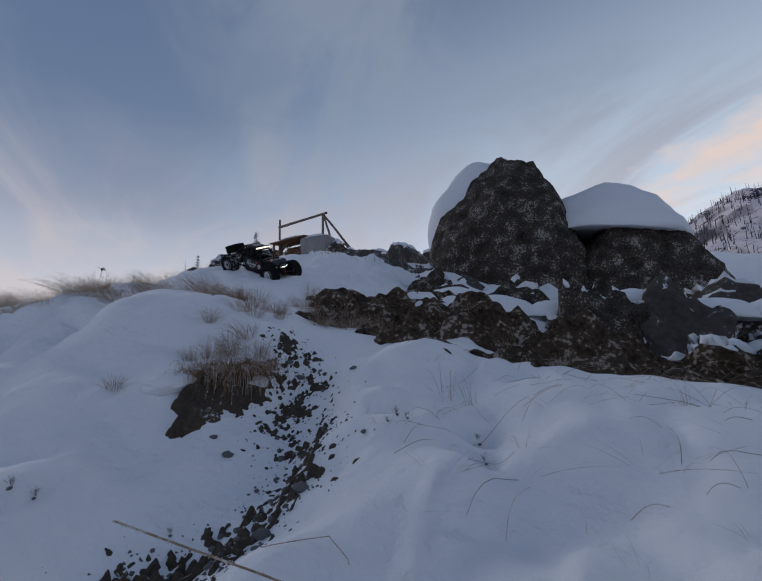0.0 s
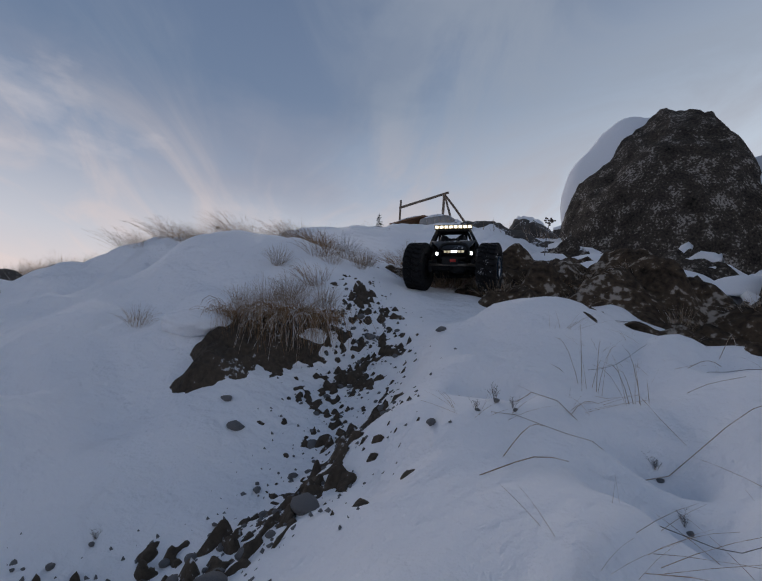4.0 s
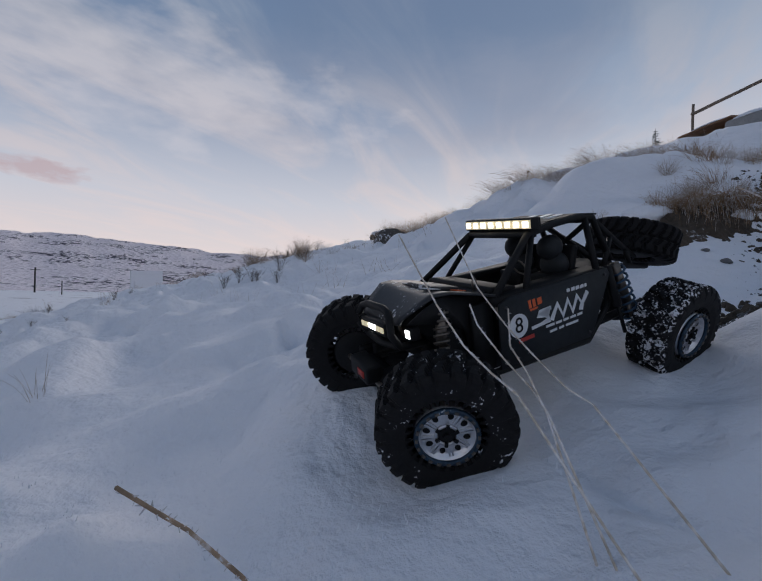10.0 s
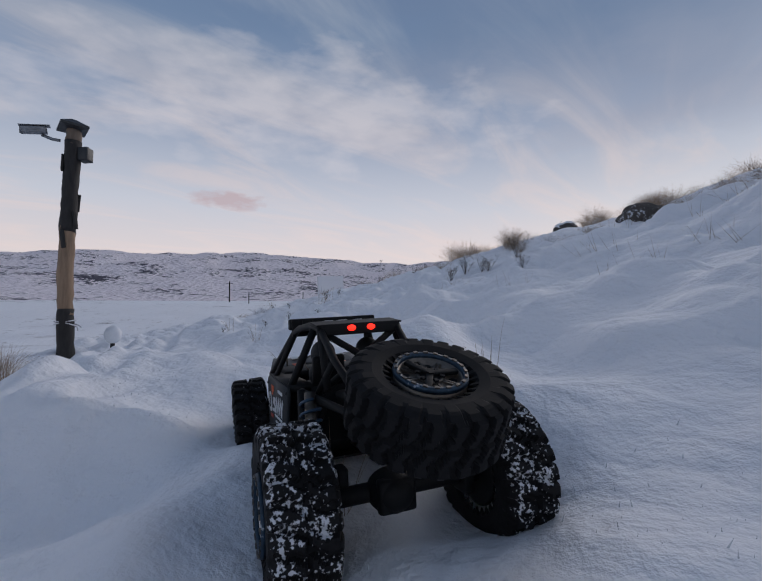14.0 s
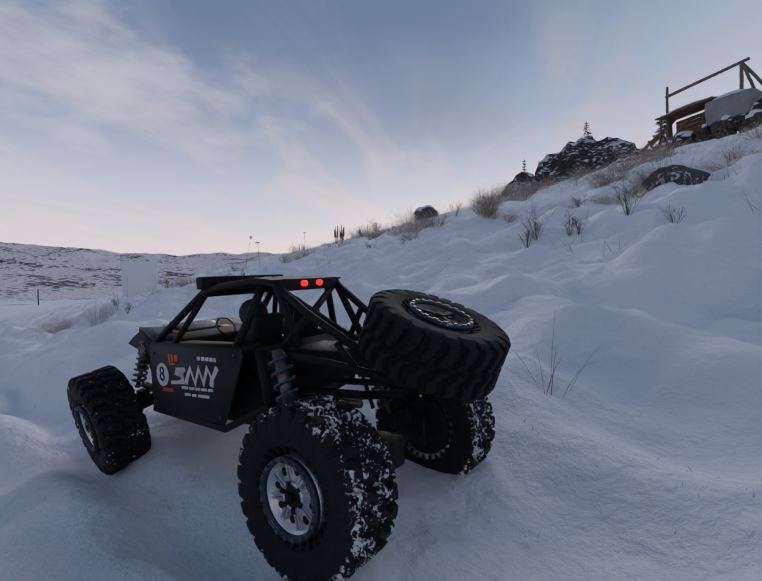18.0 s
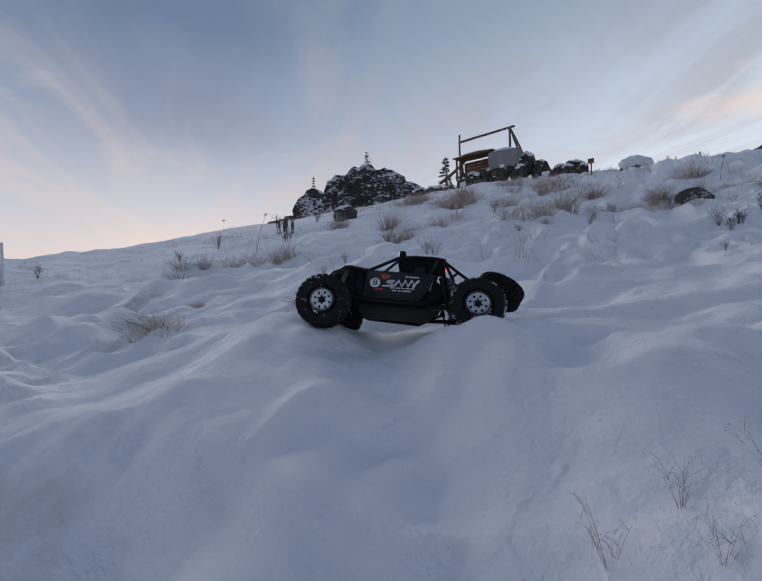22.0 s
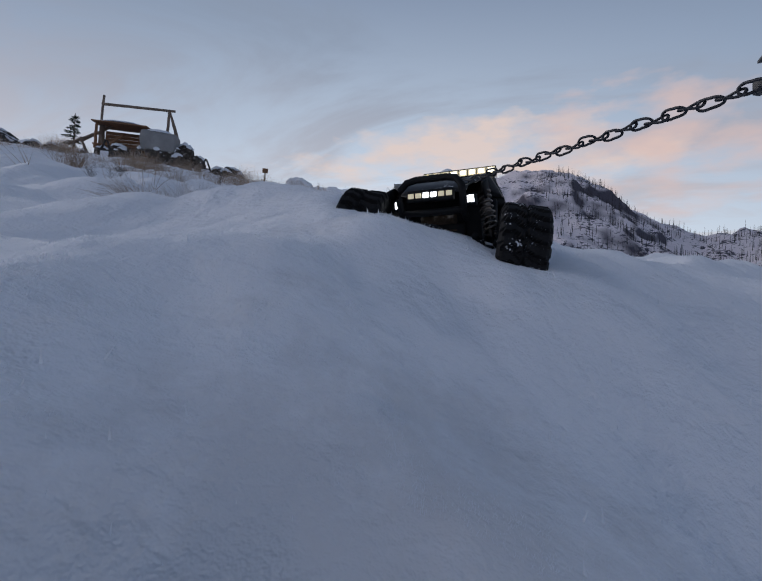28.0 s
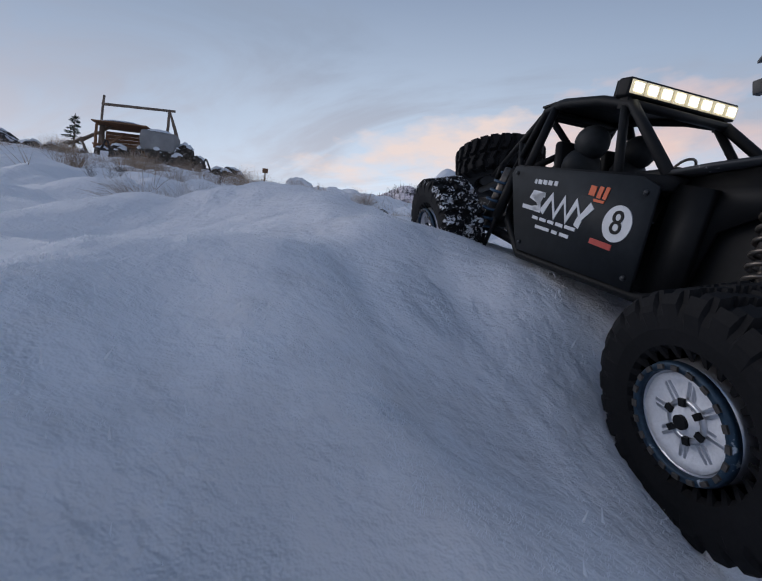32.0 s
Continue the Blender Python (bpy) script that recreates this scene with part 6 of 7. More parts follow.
beam("strut", (-1.35, -0.25, -0.1), (-1.75, -0.3, 0.75), 0.05, lookout)
beam("strut", (-0.85, -0.3, 0.2), (-1.15, -0.2, 0.95), 0.05, lookout)
bm = bmesh.new()
for k in range(6):
    box(bm, (-0.42, 0.55, 0.62 + 0.14 * k), (1.75, 0.035, 0.13), None, 0.008)
part("back_boards", bm, brown_wood, lookout, "brown board wall", smooth=False)
bm = bmesh.new()
box(bm, (-0.42, 0.05, 1.44), (1.9, 1.05, 0.05), pose(0, 0, 0, 6, 0, 0), 0.01)
part("roof_board", bm, brown_wood, lookout, smooth=False)
bm = bmesh.new()
box(bm, (-0.42, 0.1, 0.56), (1.8, 0.95, 0.05), None, 0.01)
part("floor_board", bm, brown_wood, lookout, smooth=False)
part("roof_snow", snow_slab_bm((0.95, 0.5, 0.10), 201, droop=0.3), snow, lookout, "snow on the roof", m=pose(-0.42, 0.1, 1.50))
beam("corner_post", (-1.22, -0.35, 0.4), (-1.22, -0.35, 1.42), 0.055, lookout, brown_wood)
beam("slant_board", (-0.75, -0.35, 0.55), (-0.35, -0.3, 1.0), 0.05, lookout, brown_wood)
tagged(lookout, "weathered log frame over a small open board shelter", "shelter")
block = empty("concrete_block", pose(-9.68, 14.4, 5.5, 0, 0, -8.5))
bm = bmesh.new()
box(bm, (0.92, -0.05, 0.88), (1.22, 0.92, 0.76), None, 0.10)
bmesh.ops.subdivide_edges(bm, edges=bm.edges[:], cuts=3, use_grid_fill=True)
for v in bm.verts:
    v.co += Vector((noise.noise(v.co * 2.1), noise.noise(v.co * 2.1 + Vector((9, 0, 0))), noise.noise(v.co * 2.1 + Vector((0, 7, 0))))) * 0.10
part("block", bm, concrete, block)
part("snow_cap", snow_slab_bm((0.62, 0.48, 0.14), 203, droop=0.3), snow, block, "snow cap", m=pose(0.9, -0.05, 1.27))
tagged(block, "grey weathered concrete block capped with snow", "concrete block")
for k, (x, y, z, a, b, c) in enumerate([(-0.95, -0.35, 0.12, 0.35, 0.3, 0.3), (-0.35, -0.4, 0.2, 0.4, 0.35, 0.32), (0.3, -0.4, 0.15, 0.42, 0.3, 0.35), (0.95, -0.45, 0.2, 0.42, 0.35, 0.4), (1.55, -0.3, 0.25, 0.4, 0.35, 0.5), (1.85, 0.0, 0.6, 0.35, 0.35, 0.5), (2.3, 0.1, 0.2, 0.45, 0.4, 0.45), (3.0, 0.0, -0.1, 0.5, 0.4, 0.4), (3.55, 0.0, -0.1, 0.6, 0.45, 0.42), (-1.9, 0.2, 0.0, 0.5, 0.4, 0.35), (-3.0, 0.5, 0.1, 0.8, 0.6, 0.6), (-3.9, 0.8, 0.1, 0.7, 0.6, 0.6), (-2.4, 0.0, 0.0, 0.5, 0.4, 0.4)]):
    p = pose(-9.68, 14.4, 5.5, 0, 0, -8.5) @ pose(x, y, z, 0, 0, 50 * k)
    ob = empty("foundation_stone", p)
    spec = dict(size=(a, b, c), seed=210 + k, taper=0.05, rough=0.22, level=4, cuts=7, flat=0.7)
    part("stone_block", dome_bm(**spec), granite, ob)
    part("snow_cap", snow_coat(dome_bm(**spec), (0, 0, 1), 0.06, 0.75, 210 + k, 0.3), snow, ob)
    tagged(ob, "grey stone block with snow beside the shelter", "stone", group="stones round the shelter")


def a_board(x, y, turn_by, label):
    ob = empty("a_frame_sign", pose(x, y, ground(x, y), 0, 0, turn_by))
    for s in (1, -1):
        beam("leg", (s * 0.28, 0.03 * s, -0.02), (0, 0.03 * s, 0.62), 0.035, ob, charred)
    beam("crossbar", (-0.17, -0.04, 0.25), (0.17, -0.04, 0.25), 0.03, ob, charred)
    bm = bmesh.new()
    box(bm, (0, -0.07, 0.12), (0.26, 0.02, 0.2), None, 0.005)
    part("sign_plate", bm, white_board, ob, smooth=False)
    return tagged(ob, label, "sign")


a_board(-10.2, 12.9, -10, "dark timber A-frame with a small pale plate")
a_board(-7.0, 12.9, -10, "low dark timber A-frame on the snow")

# small sign on a stake
sx, sy = -5.1, 6.39
stake_sign = empty("stake_sign", pose(sx, sy, ground(sx, sy), 0, 0, -5))
gap = 3.63 - ground(sx, sy)
beam("stake", (0, 0, -0.05), (0, 0, gap), 0.016, stake_sign)
bm = bmesh.new()
box(bm, (0, -0.02, gap), (0.125, 0.015, 0.11), None, 0.004)
part("sign_plate", bm, brown_wood, stake_sign, "square brown plate", smooth=False)
tagged(stake_sign, "small square brown sign on a wooden stake", "sign")

# stones and shapes along the skyline
for k, (x, y, a, b, c, lab) in enumerate([(-4.25, 6.6, 0.30, 0.2, 0.17, "dark stone under a thick cap of snow"), (-2.3, 5.6, 0.34, 0.3, 0.26, "dark rock sticking out of the snowy crest"), (-2.0, 6.4, 0.4, 0.3, 0.3, "dark rock sticking out of the snowy crest"), (-9.0, 2.6, 0.3, 0.25, 0.2, "round dark rock on the grassy slope")] ):
    ob = empty("slope_rock", pose(x, y, ground(x, y) + c * 0.3, 0, 0, 35 * k))
    spec = dict(size=(a, b, c), seed=240 + k, taper=0.05, rough=0.2, level=4, cuts=6, flat=0.75)
    part("stone_block", dome_bm(**spec), dark_rock, ob)
    part("snow_cap", snow_coat(dome_bm(**spec), (0, 0, 1), 0.10 if k == 0 else 0.03, 0.55 if k == 0 else 0.8, 240 + k, 0.25), snow, ob)
    tagged(ob, lab, "rock")

# ---- the rocky knob ----
knob_rock = material("knob_rock", (0.062, 0.056, 0.052), rough=0.95, var=0.6, scale=0.55, fine=3.2, bump=1.0, bump_scale=0.3, second=(0.66, 0.67, 0.72), cut=(0.535, 0.575), stretch=(1.0, 1.0, 2.2), spec=0.1)
knob = empty("rocky_knob", pose(-27.7, 34.6, 6.5, 0, 0, 30) @ Matrix.Scale(1.12, 4))
for k, (x, y, top, a, b, c) in enumerate([(0, 0, 7.3, 5.6, 4.5, 6.0), (-4.6, 0, 4.9, 4.2, 4, 4.6), (4.4, 0, 5.4, 4.2, 4, 5.0), (8.5, -1, 3.8, 3.6, 3, 3.6), (-7.5, -1, 2.6, 3, 3, 2.6), (1.5, -3, 5.2, 3.5, 3, 4.5)]):
    spec = dict(size=(a, b, c), seed=260 + k, taper=0.15, rough=0.24, level=5, cuts=7, flat=0.76)
    part("crag", dome_bm(**spec), knob_rock, knob, m=pose(x, y, top - c, 0, 0, 60 * k))
    part("snow_patch", snow_coat(dome_bm(**spec), (0, -0.2, 1), 0.05, 0.98, 260 + k, 0.35), snow, knob, m=pose(x, y, top - c, 0, 0, 60 * k))
tagged(knob, "rocky knob streaked with snow behind the slope", "rock hill")


# ---- trees ----
def spruce(x, y, z, h, seed, label, whorls=11, thin=1.0):
    rn = random.Random(seed)
    tree = empty("spruce", pose(x, y, z))
    bm = bmesh.new()
    part("trunk", tube(bm, [(0, 0, -0.3), (0.02 * h, 0, h * 0.5), (0, 0, h)], 0.03 * h, 7, taper=0.004 * h), twig_mat, tree)
    bm = bmesh.new()
    for w in range(whorls):
        u = 0.16 + 0.82 * w / whorls
        for _ in range(7):
            a = rn.uniform(0, 2 * math.pi)
            reach = h * 0.27 * (1 - u) * rn.uniform(0.6, 1.25) * thin + 0.02 * h
            p0 = Vector((0, 0, u * h + rn.uniform(-0.02, 0.02) * h))
            tip = p0 + Vector((math.cos(a) * reach, math.sin(a) * reach, -0.25 * reach + 0.03 * h))
            blade(bm, p0, tip, 0.02 * h, 0.006 * h, 3)
            for j in range(9):
                q = p0.lerp(tip, rn.uniform(0.25, 1.0))
                b = a + rn.uniform(-1.2, 1.2)
                blade(bm, q, q + Vector((math.cos(b), math.sin(b), rn.uniform(-0.5, 0.3))) * h * 0.045, 0, 0.007 * h, 1)
    part("crown", bm, needles, tree)
    return tagged(tree, label, "tree")


spruce(-13.0, 18.2, 6.0, 2.5, 301, "small dark spruce dusted with snow behind the shelter", 12)
spruce(-28.0, 34.4, 14.4, 2.0, 302, "small dark conifer on top of the rocky knob", 8, 1.2)
spruce(-33.2, 31.8, 11.6, 2.4, 303, "thin half-bare conifer on the rocky knob", 7, 0.5)
for k, (x, y, h) in enumerate([(-3.1, 14.5, 0.55), (-1.9, 16.5, 0.7), (-2.6, 17.5, 0.5), (-0.6, 18.0, 0.6), (-2.3, 15.5, 0.5)]):
    spruce(x, y, ground(x, y), h, 310 + k, "tiny dark seedling conifer on the snowy crest", 8)

# ---- burnt forest on the far slope ----
rn = random.Random(5)
bm = bmesh.new()
trunk_v, trunk_f = [], []
for _ in range(4200):
    az = -rn.uniform(10, 74)
    d = rn.uniform(150, 440)
    x, y = -3 - d * math.sin(radians(az)), -1 + d * math.cos(radians(az))
    if float(lumps(np.array([x]), np.array([y]), 40, 77)[0]) < -0.35:
        continue
    z = float(range_height(np.array([x]), np.array([y]))[0])
    h, r, lx = rn.uniform(2.5, 7.0), rn.uniform(0.14, 0.30), rn.uniform(-0.5, 0.5)
    i = len(trunk_v)
    trunk_v += [(x - r, y, z - 1), (x + r, y, z - 1), (x, y + r, z - 1), (x + lx - r * 0.3, y, z + h), (x + lx + r * 0.3, y, z + h), (x + lx, y + r * 0.3, z + h)]
    trunk_f += [(i, i + 1, i + 4, i + 3), (i + 1, i + 2, i + 5, i + 4), (i + 2, i, i + 3, i + 5)]
bm.free()
me = bpy.data.meshes.new("burnt_forest")
me.from_pydata(trunk_v, [], trunk_f)
me.materials.append(charred)
tagged(new("burnt_forest", me), "bare burnt trunks standing on the far snowy slope", "burnt forest", kind="stuff")

# ---- the log post with its camera ----
px_, py_ = -2.93, -2.43
pz_ = ground(px_, py_)
log_post = empty("log_post", pose(px_, py_, pz_, 3.4, -6, 0))
TOP = 1.14


def log_bm(z0, z1, r, seed):
    bm = bmesh.new()
    pts = [(0.012 * math.sin(5 * z), 0.008 * math.cos(4 * z), z) for z in np.linspace(z0, z1, 14)]
    tube(bm, pts, r, 14)
    for v in bm.verts:
        v.co += Vector((v.co.x, v.co.y, 0)).normalized() * (0.006 * noise.noise(v.co * 18 + Vector((seed, 0, 0))) + 0.004 * noise.noise(v.co * 50))
    return bm


part("charred_log", log_bm(0.60, TOP - 0.06, 0.036, 1), charred, log_post, "charred black upper log with bark")
part("grey_log", log_bm(TOP - 0.08, TOP, 0.035, 4), old_wood, log_post, "weathered grey top of the log")
part("bare_log", log_bm(0.19, 0.63, 0.033, 2), bare_log, log_post, "bare pale wood where bark is gone")
part("log_foot", log_bm(-0.15, 0.22, 0.036, 3), charred, log_post, "dark bark at the foot")
for k in range(5):
    bm = bmesh.new()
    a = 1.3 * k
    box(bm, (0.038 * math.cos(a), 0.038 * math.sin(a), 0.56 + 0.10 * k), (0.010, 0.020, 0.09), pose(0, 0, 0, 8, 0, math.degrees(a)), 0.004)
    part("bark_strip", bm, charred, log_post)
bm = bmesh.new()
for lift, slope in ((0.150, 0.012), (0.158, -0.010)):
    tube(bm, [(0.043 * math.cos(a), 0.043 * math.sin(a), lift + slope * math.cos(a + 0.8)) for a in np.linspace(0, 2 * math.pi, 19)], 0.0030, 5)
for dx, dz in ((0.012, -0.035), (-0.010, -0.028), (0.028, -0.018)):
    tube(bm, [(-0.040, 0.016, 0.152), (-0.048, 0.018 + dx * 0.6, 0.152 + dz * 0.5), (-0.045, 0.018 + dx, 0.152 + dz)], 0.0028, 5)
part("rope", bm, white_board, log_post, "white cord knotted round the foot")
bm = bmesh.new()
lathe(bm, [(0.0, TOP + 0.055), (0.015, TOP + 0.052), (0.085, TOP + 0.012), (0.085, TOP), (0.04, TOP - 0.004), (0.0, TOP - 0.004)], 4, "z")
part("post_cap", bm, black_metal, log_post, "black pyramid cap", smooth=False)
bm = bmesh.new()
box(bm, (-0.02, 0.055, TOP - 0.13), (0.05, 0.05, 0.07), None, 0.006)
part("junction_box", bm, black_metal, log_post)
tagged(log_post, "charred log post with bare patch and black cap", "post")
cam_dir = pose(px_ - 0.08, py_ - 0.10, pz_ + TOP - 0.06, 0, 0, -58) @ Matrix.Scale(0.62, 4)
cctv = empty("security_camera", cam_dir)
bm = bmesh.new()
box(bm, (0.17, 0, 0.02), (0.17, 0.062, 0.055), pose(0, 0, 0, 0, 10, 0), 0.01)
part("housing", bm, steel, cctv, "grey box camera housing")
bm = bmesh.new()
box(bm, (0.165, 0, 0.053), (0.20, 0.072, 0.006), pose(0, 0, 0, 0, 10, 0), 0.002)
part("sun_shield", bm, steel, cctv)
bm = bmesh.new()
lathe(bm, [(0.0, 0.255), (0.022, 0.255), (0.024, 0.235), (0.0, 0.235)], 14, "x")
part("lens", bm, black_metal, cctv)
bm = bmesh.new()
tube(bm, [(0.0, 0, -0.03), (0.05, 0, -0.03), (0.12, 0, -0.008)], 0.012, 8)
part("bracket", bm, steel, cctv)
tagged(cctv, "grey box security camera on a bracket fixed to the post", "camera")
marker = empty("path_marker", pose(-3.09, -2.30, ground(-3.09, -2.30)) @ Matrix.Scale(1.20, 4))
bm = bmesh.new()
part("stake", tube(bm, [(0, 0, -0.08), (0, 0, 0.065)], 0.009, 8), charred, marker)
part("snow_ball", rock_bm((0.034, 0.034, 0.04), 320, rough=0.1, cuts=0, level=3), snow, marker, "round clump of snow on top", m=pose(0, 0, 0.085))
tagged(marker, "short dark stake topped with a round clump of snow", "stake")


# ---- chain ----
def link_bm():
    """A twisted wire link."""
    bm = bmesh.new()
    pts = []
    for k in range(21):
        a = 2 * math.pi * k / 20
        pts.append((0.0083 * math.cos(a), 0.0046 * math.sin(a) * (0.75 + 0.25 * abs(math.cos(a))), 0.0012 * math.sin(2 * a)))
    return tube(bm, pts, 0.0011, 6, cap=False)


chain_steel = material("chain_steel", (0.055, 0.056, 0.062), rough=0.5, metal=0.8, var=0.3, scale=40, fine=300, bump=0.1)
LINK = finish("link", link_bm(), chain_steel)
chain = empty("tow_chain")
for k in range(80):
    o = new("link", LINK)
    o.parent = chain
    o.matrix_basis = pose(0.006 + 0.0118 * k, 0, 0.0012 * math.sin(1.9 * k), 40 if k % 2 else -50, 0, 0)
tagged(chain, "thin dark steel chain of twisted links hooked to the crawler", "chain")

# ---- the white board, poles and fence on the plain ----
board = empty("white_panel", pose(-10.55, -2.1, ground(-10.55, -2.1), 0, 0, -41))
bm = bmesh.new()
box(bm, (0, 0, 0.24), (0.76, 0.03, 0.60), pose(0, 0, 0, 0, 3, 0), 0.004)
part("panel", bm, white_board, board, smooth=False)
for s in (-0.3, 0.3):
    beam("leg", (s, 0.03, -0.2), (s, 0.03, 0.3), 0.012, board, white_board)
tagged(board, "plain white board standing in the snow", "board")
for k, (x, y, h, r, nm, lab) in enumerate([(-102, -37.6, 5.0, 0.16, "utility_pole", "dark wooden utility pole on the plain"), (-70, -14, 2.0, 0.07, "fence_post", "thin dark fence post on the snowy plain"), (-75, -4, 2.0, 0.07, "fence_post", "thin dark fence post on the snowy plain"), (-66, 4, 1.8, 0.07, "fence_post", "thin dark fence post on the snowy plain"), (-58, 10, 1.8, 0.06, "fence_post", "thin dark fence post on the snowy plain"), (-80, -26, 2.2, 0.08, "fence_post", "thin dark fence post on the snowy plain")]):
    ob = empty(nm, pose(x, y, ground(x, y)))
    beam("shaft", (0, 0, -0.5), (0.02, 0, h), r, ob, charred)
    if k == 0:
        beam("crossarm", (-0.1, -0.8, h - 0.5), (-0.1, 0.8, h - 0.5), 0.06, ob, charred)
    tagged(ob, lab, "pole", group="" if k == 0 else "fence posts")


pale_straw = material("pale_straw", (0.60, 0.53, 0.45), rough=0.9, var=0.35, scale=14, fine=160, bump=0.1, second=(0.78, 0.76, 0.76), cut=(0.48, 0.60), spec=0.2)


# ---- stalks close to the path ----
def stalk(name, pts, r, mat, label, frost=False, seed=0):
    bm = bmesh.new()
    base = Vector(pts[0])
    rel = [Vector(p) - base for p in pts]
    tube(bm, rel, r, 6, taper=r * 0.7)
    rn_ = random.Random(seed)
    ob = part(name, bm, mat, m=Matrix.Translation(base))
    if frost:
        bm = bmesh.new()
        for a, b in zip(rel, rel[1:]):
            n = max(2, int((b - a).length / 0.0022))
            for i in range(n):
                p = a.lerp(b, i / n)
                v = Vector((rn_.gauss(0, 1), rn_.gauss(0, 1), rn_.gauss(0, 1))).normalized()
                blade(bm, p, p + v * r * rn_.uniform(1.6, 3.0), 0, r * 0.55, 1)
        part("frost", bm, frost_mat, ob, "needles of hoar frost")
    return tagged(ob, label, "stalk")


for k, pts in enumerate([
        [(-0.581, -0.088, 0.981), (-0.691, -0.100, 1.063), (-0.716, -0.103, 1.071), (-0.746, -0.111, 1.093), (-0.774, -0.120, 1.117), (-0.802, -0.133, 1.151), (-0.829, -0.155, 1.221)],
        [(-0.590, -0.127, 0.961), (-0.692, -0.167, 1.074), (-0.713, -0.175, 1.086), (-0.733, -0.186, 1.103), (-0.752, -0.200, 1.133), (-0.771, -0.213, 1.168), (-0.790, -0.220, 1.194)],
        [(-0.635, -0.119, 0.958), (-0.704, -0.130, 1.055), (-0.720, -0.132, 1.070), (-0.739, -0.146, 1.092), (-0.755, -0.161, 1.118), (-0.768, -0.161, 1.135)],
        [(-0.645, -0.126, 0.951), (-0.704, -0.131, 1.055), (-0.726, -0.133, 1.083), (-0.744, -0.136, 1.101), (-0.756, -0.130, 1.132)]]):
    g = ground(pts[0][0], pts[0][1])
    pts = [(pts[0][0], pts[0][1], min(g, pts[0][2]) - 0.01)] + pts[1:]
    stalk("frosted_stalk", pts, 0.0009, pale_straw, "tall dry stalk furred with hoar frost", True, 330 + k)
for k, (x, y, h, dx, dy) in enumerate([(-3.58, 2.02, 0.30, 0.05, 0.02), (-1.04, 1.96, 0.13, 0.02, 0.0), (-7.6, -1.0, 0.4, 0.1, 0.05), (-7.3, -0.9, 0.35, -0.08, 0), (-9.81, 0.48, 0.4, 0, 0)]):
    g = ground(x, y)
    ob = stalk("seed_stalk", [(x, y, g - 0.02), (x + dx * 0.4, y + dy * 0.4, g + h * 0.5), (x + dx, y + dy, g + h)], 0.0018, twig_mat, "dry stalk with a brown seed head", seed=340 + k)
    bm = bmesh.new()
    seeds(bm, (dx, dy, h + 0.02), 22, 0.009, random.Random(350 + k))
    part("seed_head", bm, twig_mat, ob, "brown seed head")
stalk("thick_stalk", [(-0.715, -0.309, 0.892), (-0.688, -0.346, 0.984), (-0.678, -0.360, 1.005), (-0.668, -0.373, 1.025), (-0.648, -0.384, 1.045), (-0.627, -0.395, 1.066)], 0.0014, straw, "thick broken straw-coloured stalk with frost", True, 360)
stalk("frosted_stalk", [(-0.652, 0.378, 1.10), (-0.672, 0.347, 1.18), (-0.705, 0.305, 1.212), (-0.748, 0.256, 1.248), (-0.787, 0.210, 1.282)], 0.0013, straw, "long leaning stalk furred with hoar frost", True, 361)
stalk("bent_stalk", [(-0.800, 0.428, 1.182), (-0.785, 0.425, 1.187), (-0.750, 0.445, 1.190), (-0.722, 0.465, 1.190), (-0.690, 0.455, 1.17), (-0.678, 0.450, 1.13)], 0.0007, straw, "bent straw-coloured stalk over the gully")
stalk("grass_stalk", [(-5.335, -3.585, 0.445), (-5.338, -3.583, 0.465), (-5.342, -3.580, 0.485)], 0.0005, straw, "single dry grass blade in the snow")


# ---- frosted scrub by the post and in the hollow beyond ----
def bush_bm(seed, size, twigs=40):
    rn_ = random.Random(seed)
    bm = bmesh.new()
    for _ in range(twigs):
        a, t_ = rn_.uniform(0, 2 * math.pi), rn_.uniform(0.1, 1.1)
        h = size * rn_.uniform(0.5, 1)
        tip = Vector((math.cos(a) * t_ * h, math.sin(a) * t_ * h, h * (1.1 - 0.5 * t_)))
        blade(bm, (rn_.gauss(0, 0.05 * size), rn_.gauss(0, 0.05 * size), -0.03), tip, 0.05 * h, 0.006 * size, 4)
        for _ in range(6):
            o = tip * rn_.uniform(0.3, 1)
            v = Vector((rn_.gauss(0, 1), rn_.gauss(0, 1), rn_.gauss(0.3, 0.7))).normalized()
            blade(bm, o, o + v * h * 0.3, 0, 0.004 * size, 2)
    return bm


BUSH = [finish("frosted_bush", bush_bm(400 + k, 0.5), m_) for k, m_ in enumerate((frost_mat, twig_mat, frost_mat, twig_mat))]
for k in range(70):
    x, y = rnd.uniform(-2.9, 7.5), rnd.uniform(-3.6, 3.6)
    if x < 1.2 and (y > -2.45 or x < -2.3):
        continue
    ob = new("frosted_bush", BUSH[k % 4])
    ob.matrix_basis = pose(x, y, ground(x, y), 0, 0, rnd.uniform(0, 360)) @ Matrix.Scale(rnd.uniform(0.35, 0.8), 4)
    tagged(ob, ("bush white with hoar frost" if k % 2 == 0 else "dark twiggy bush dusted with frost") + " in the hollow", "bush", group="bushes in the hollow")
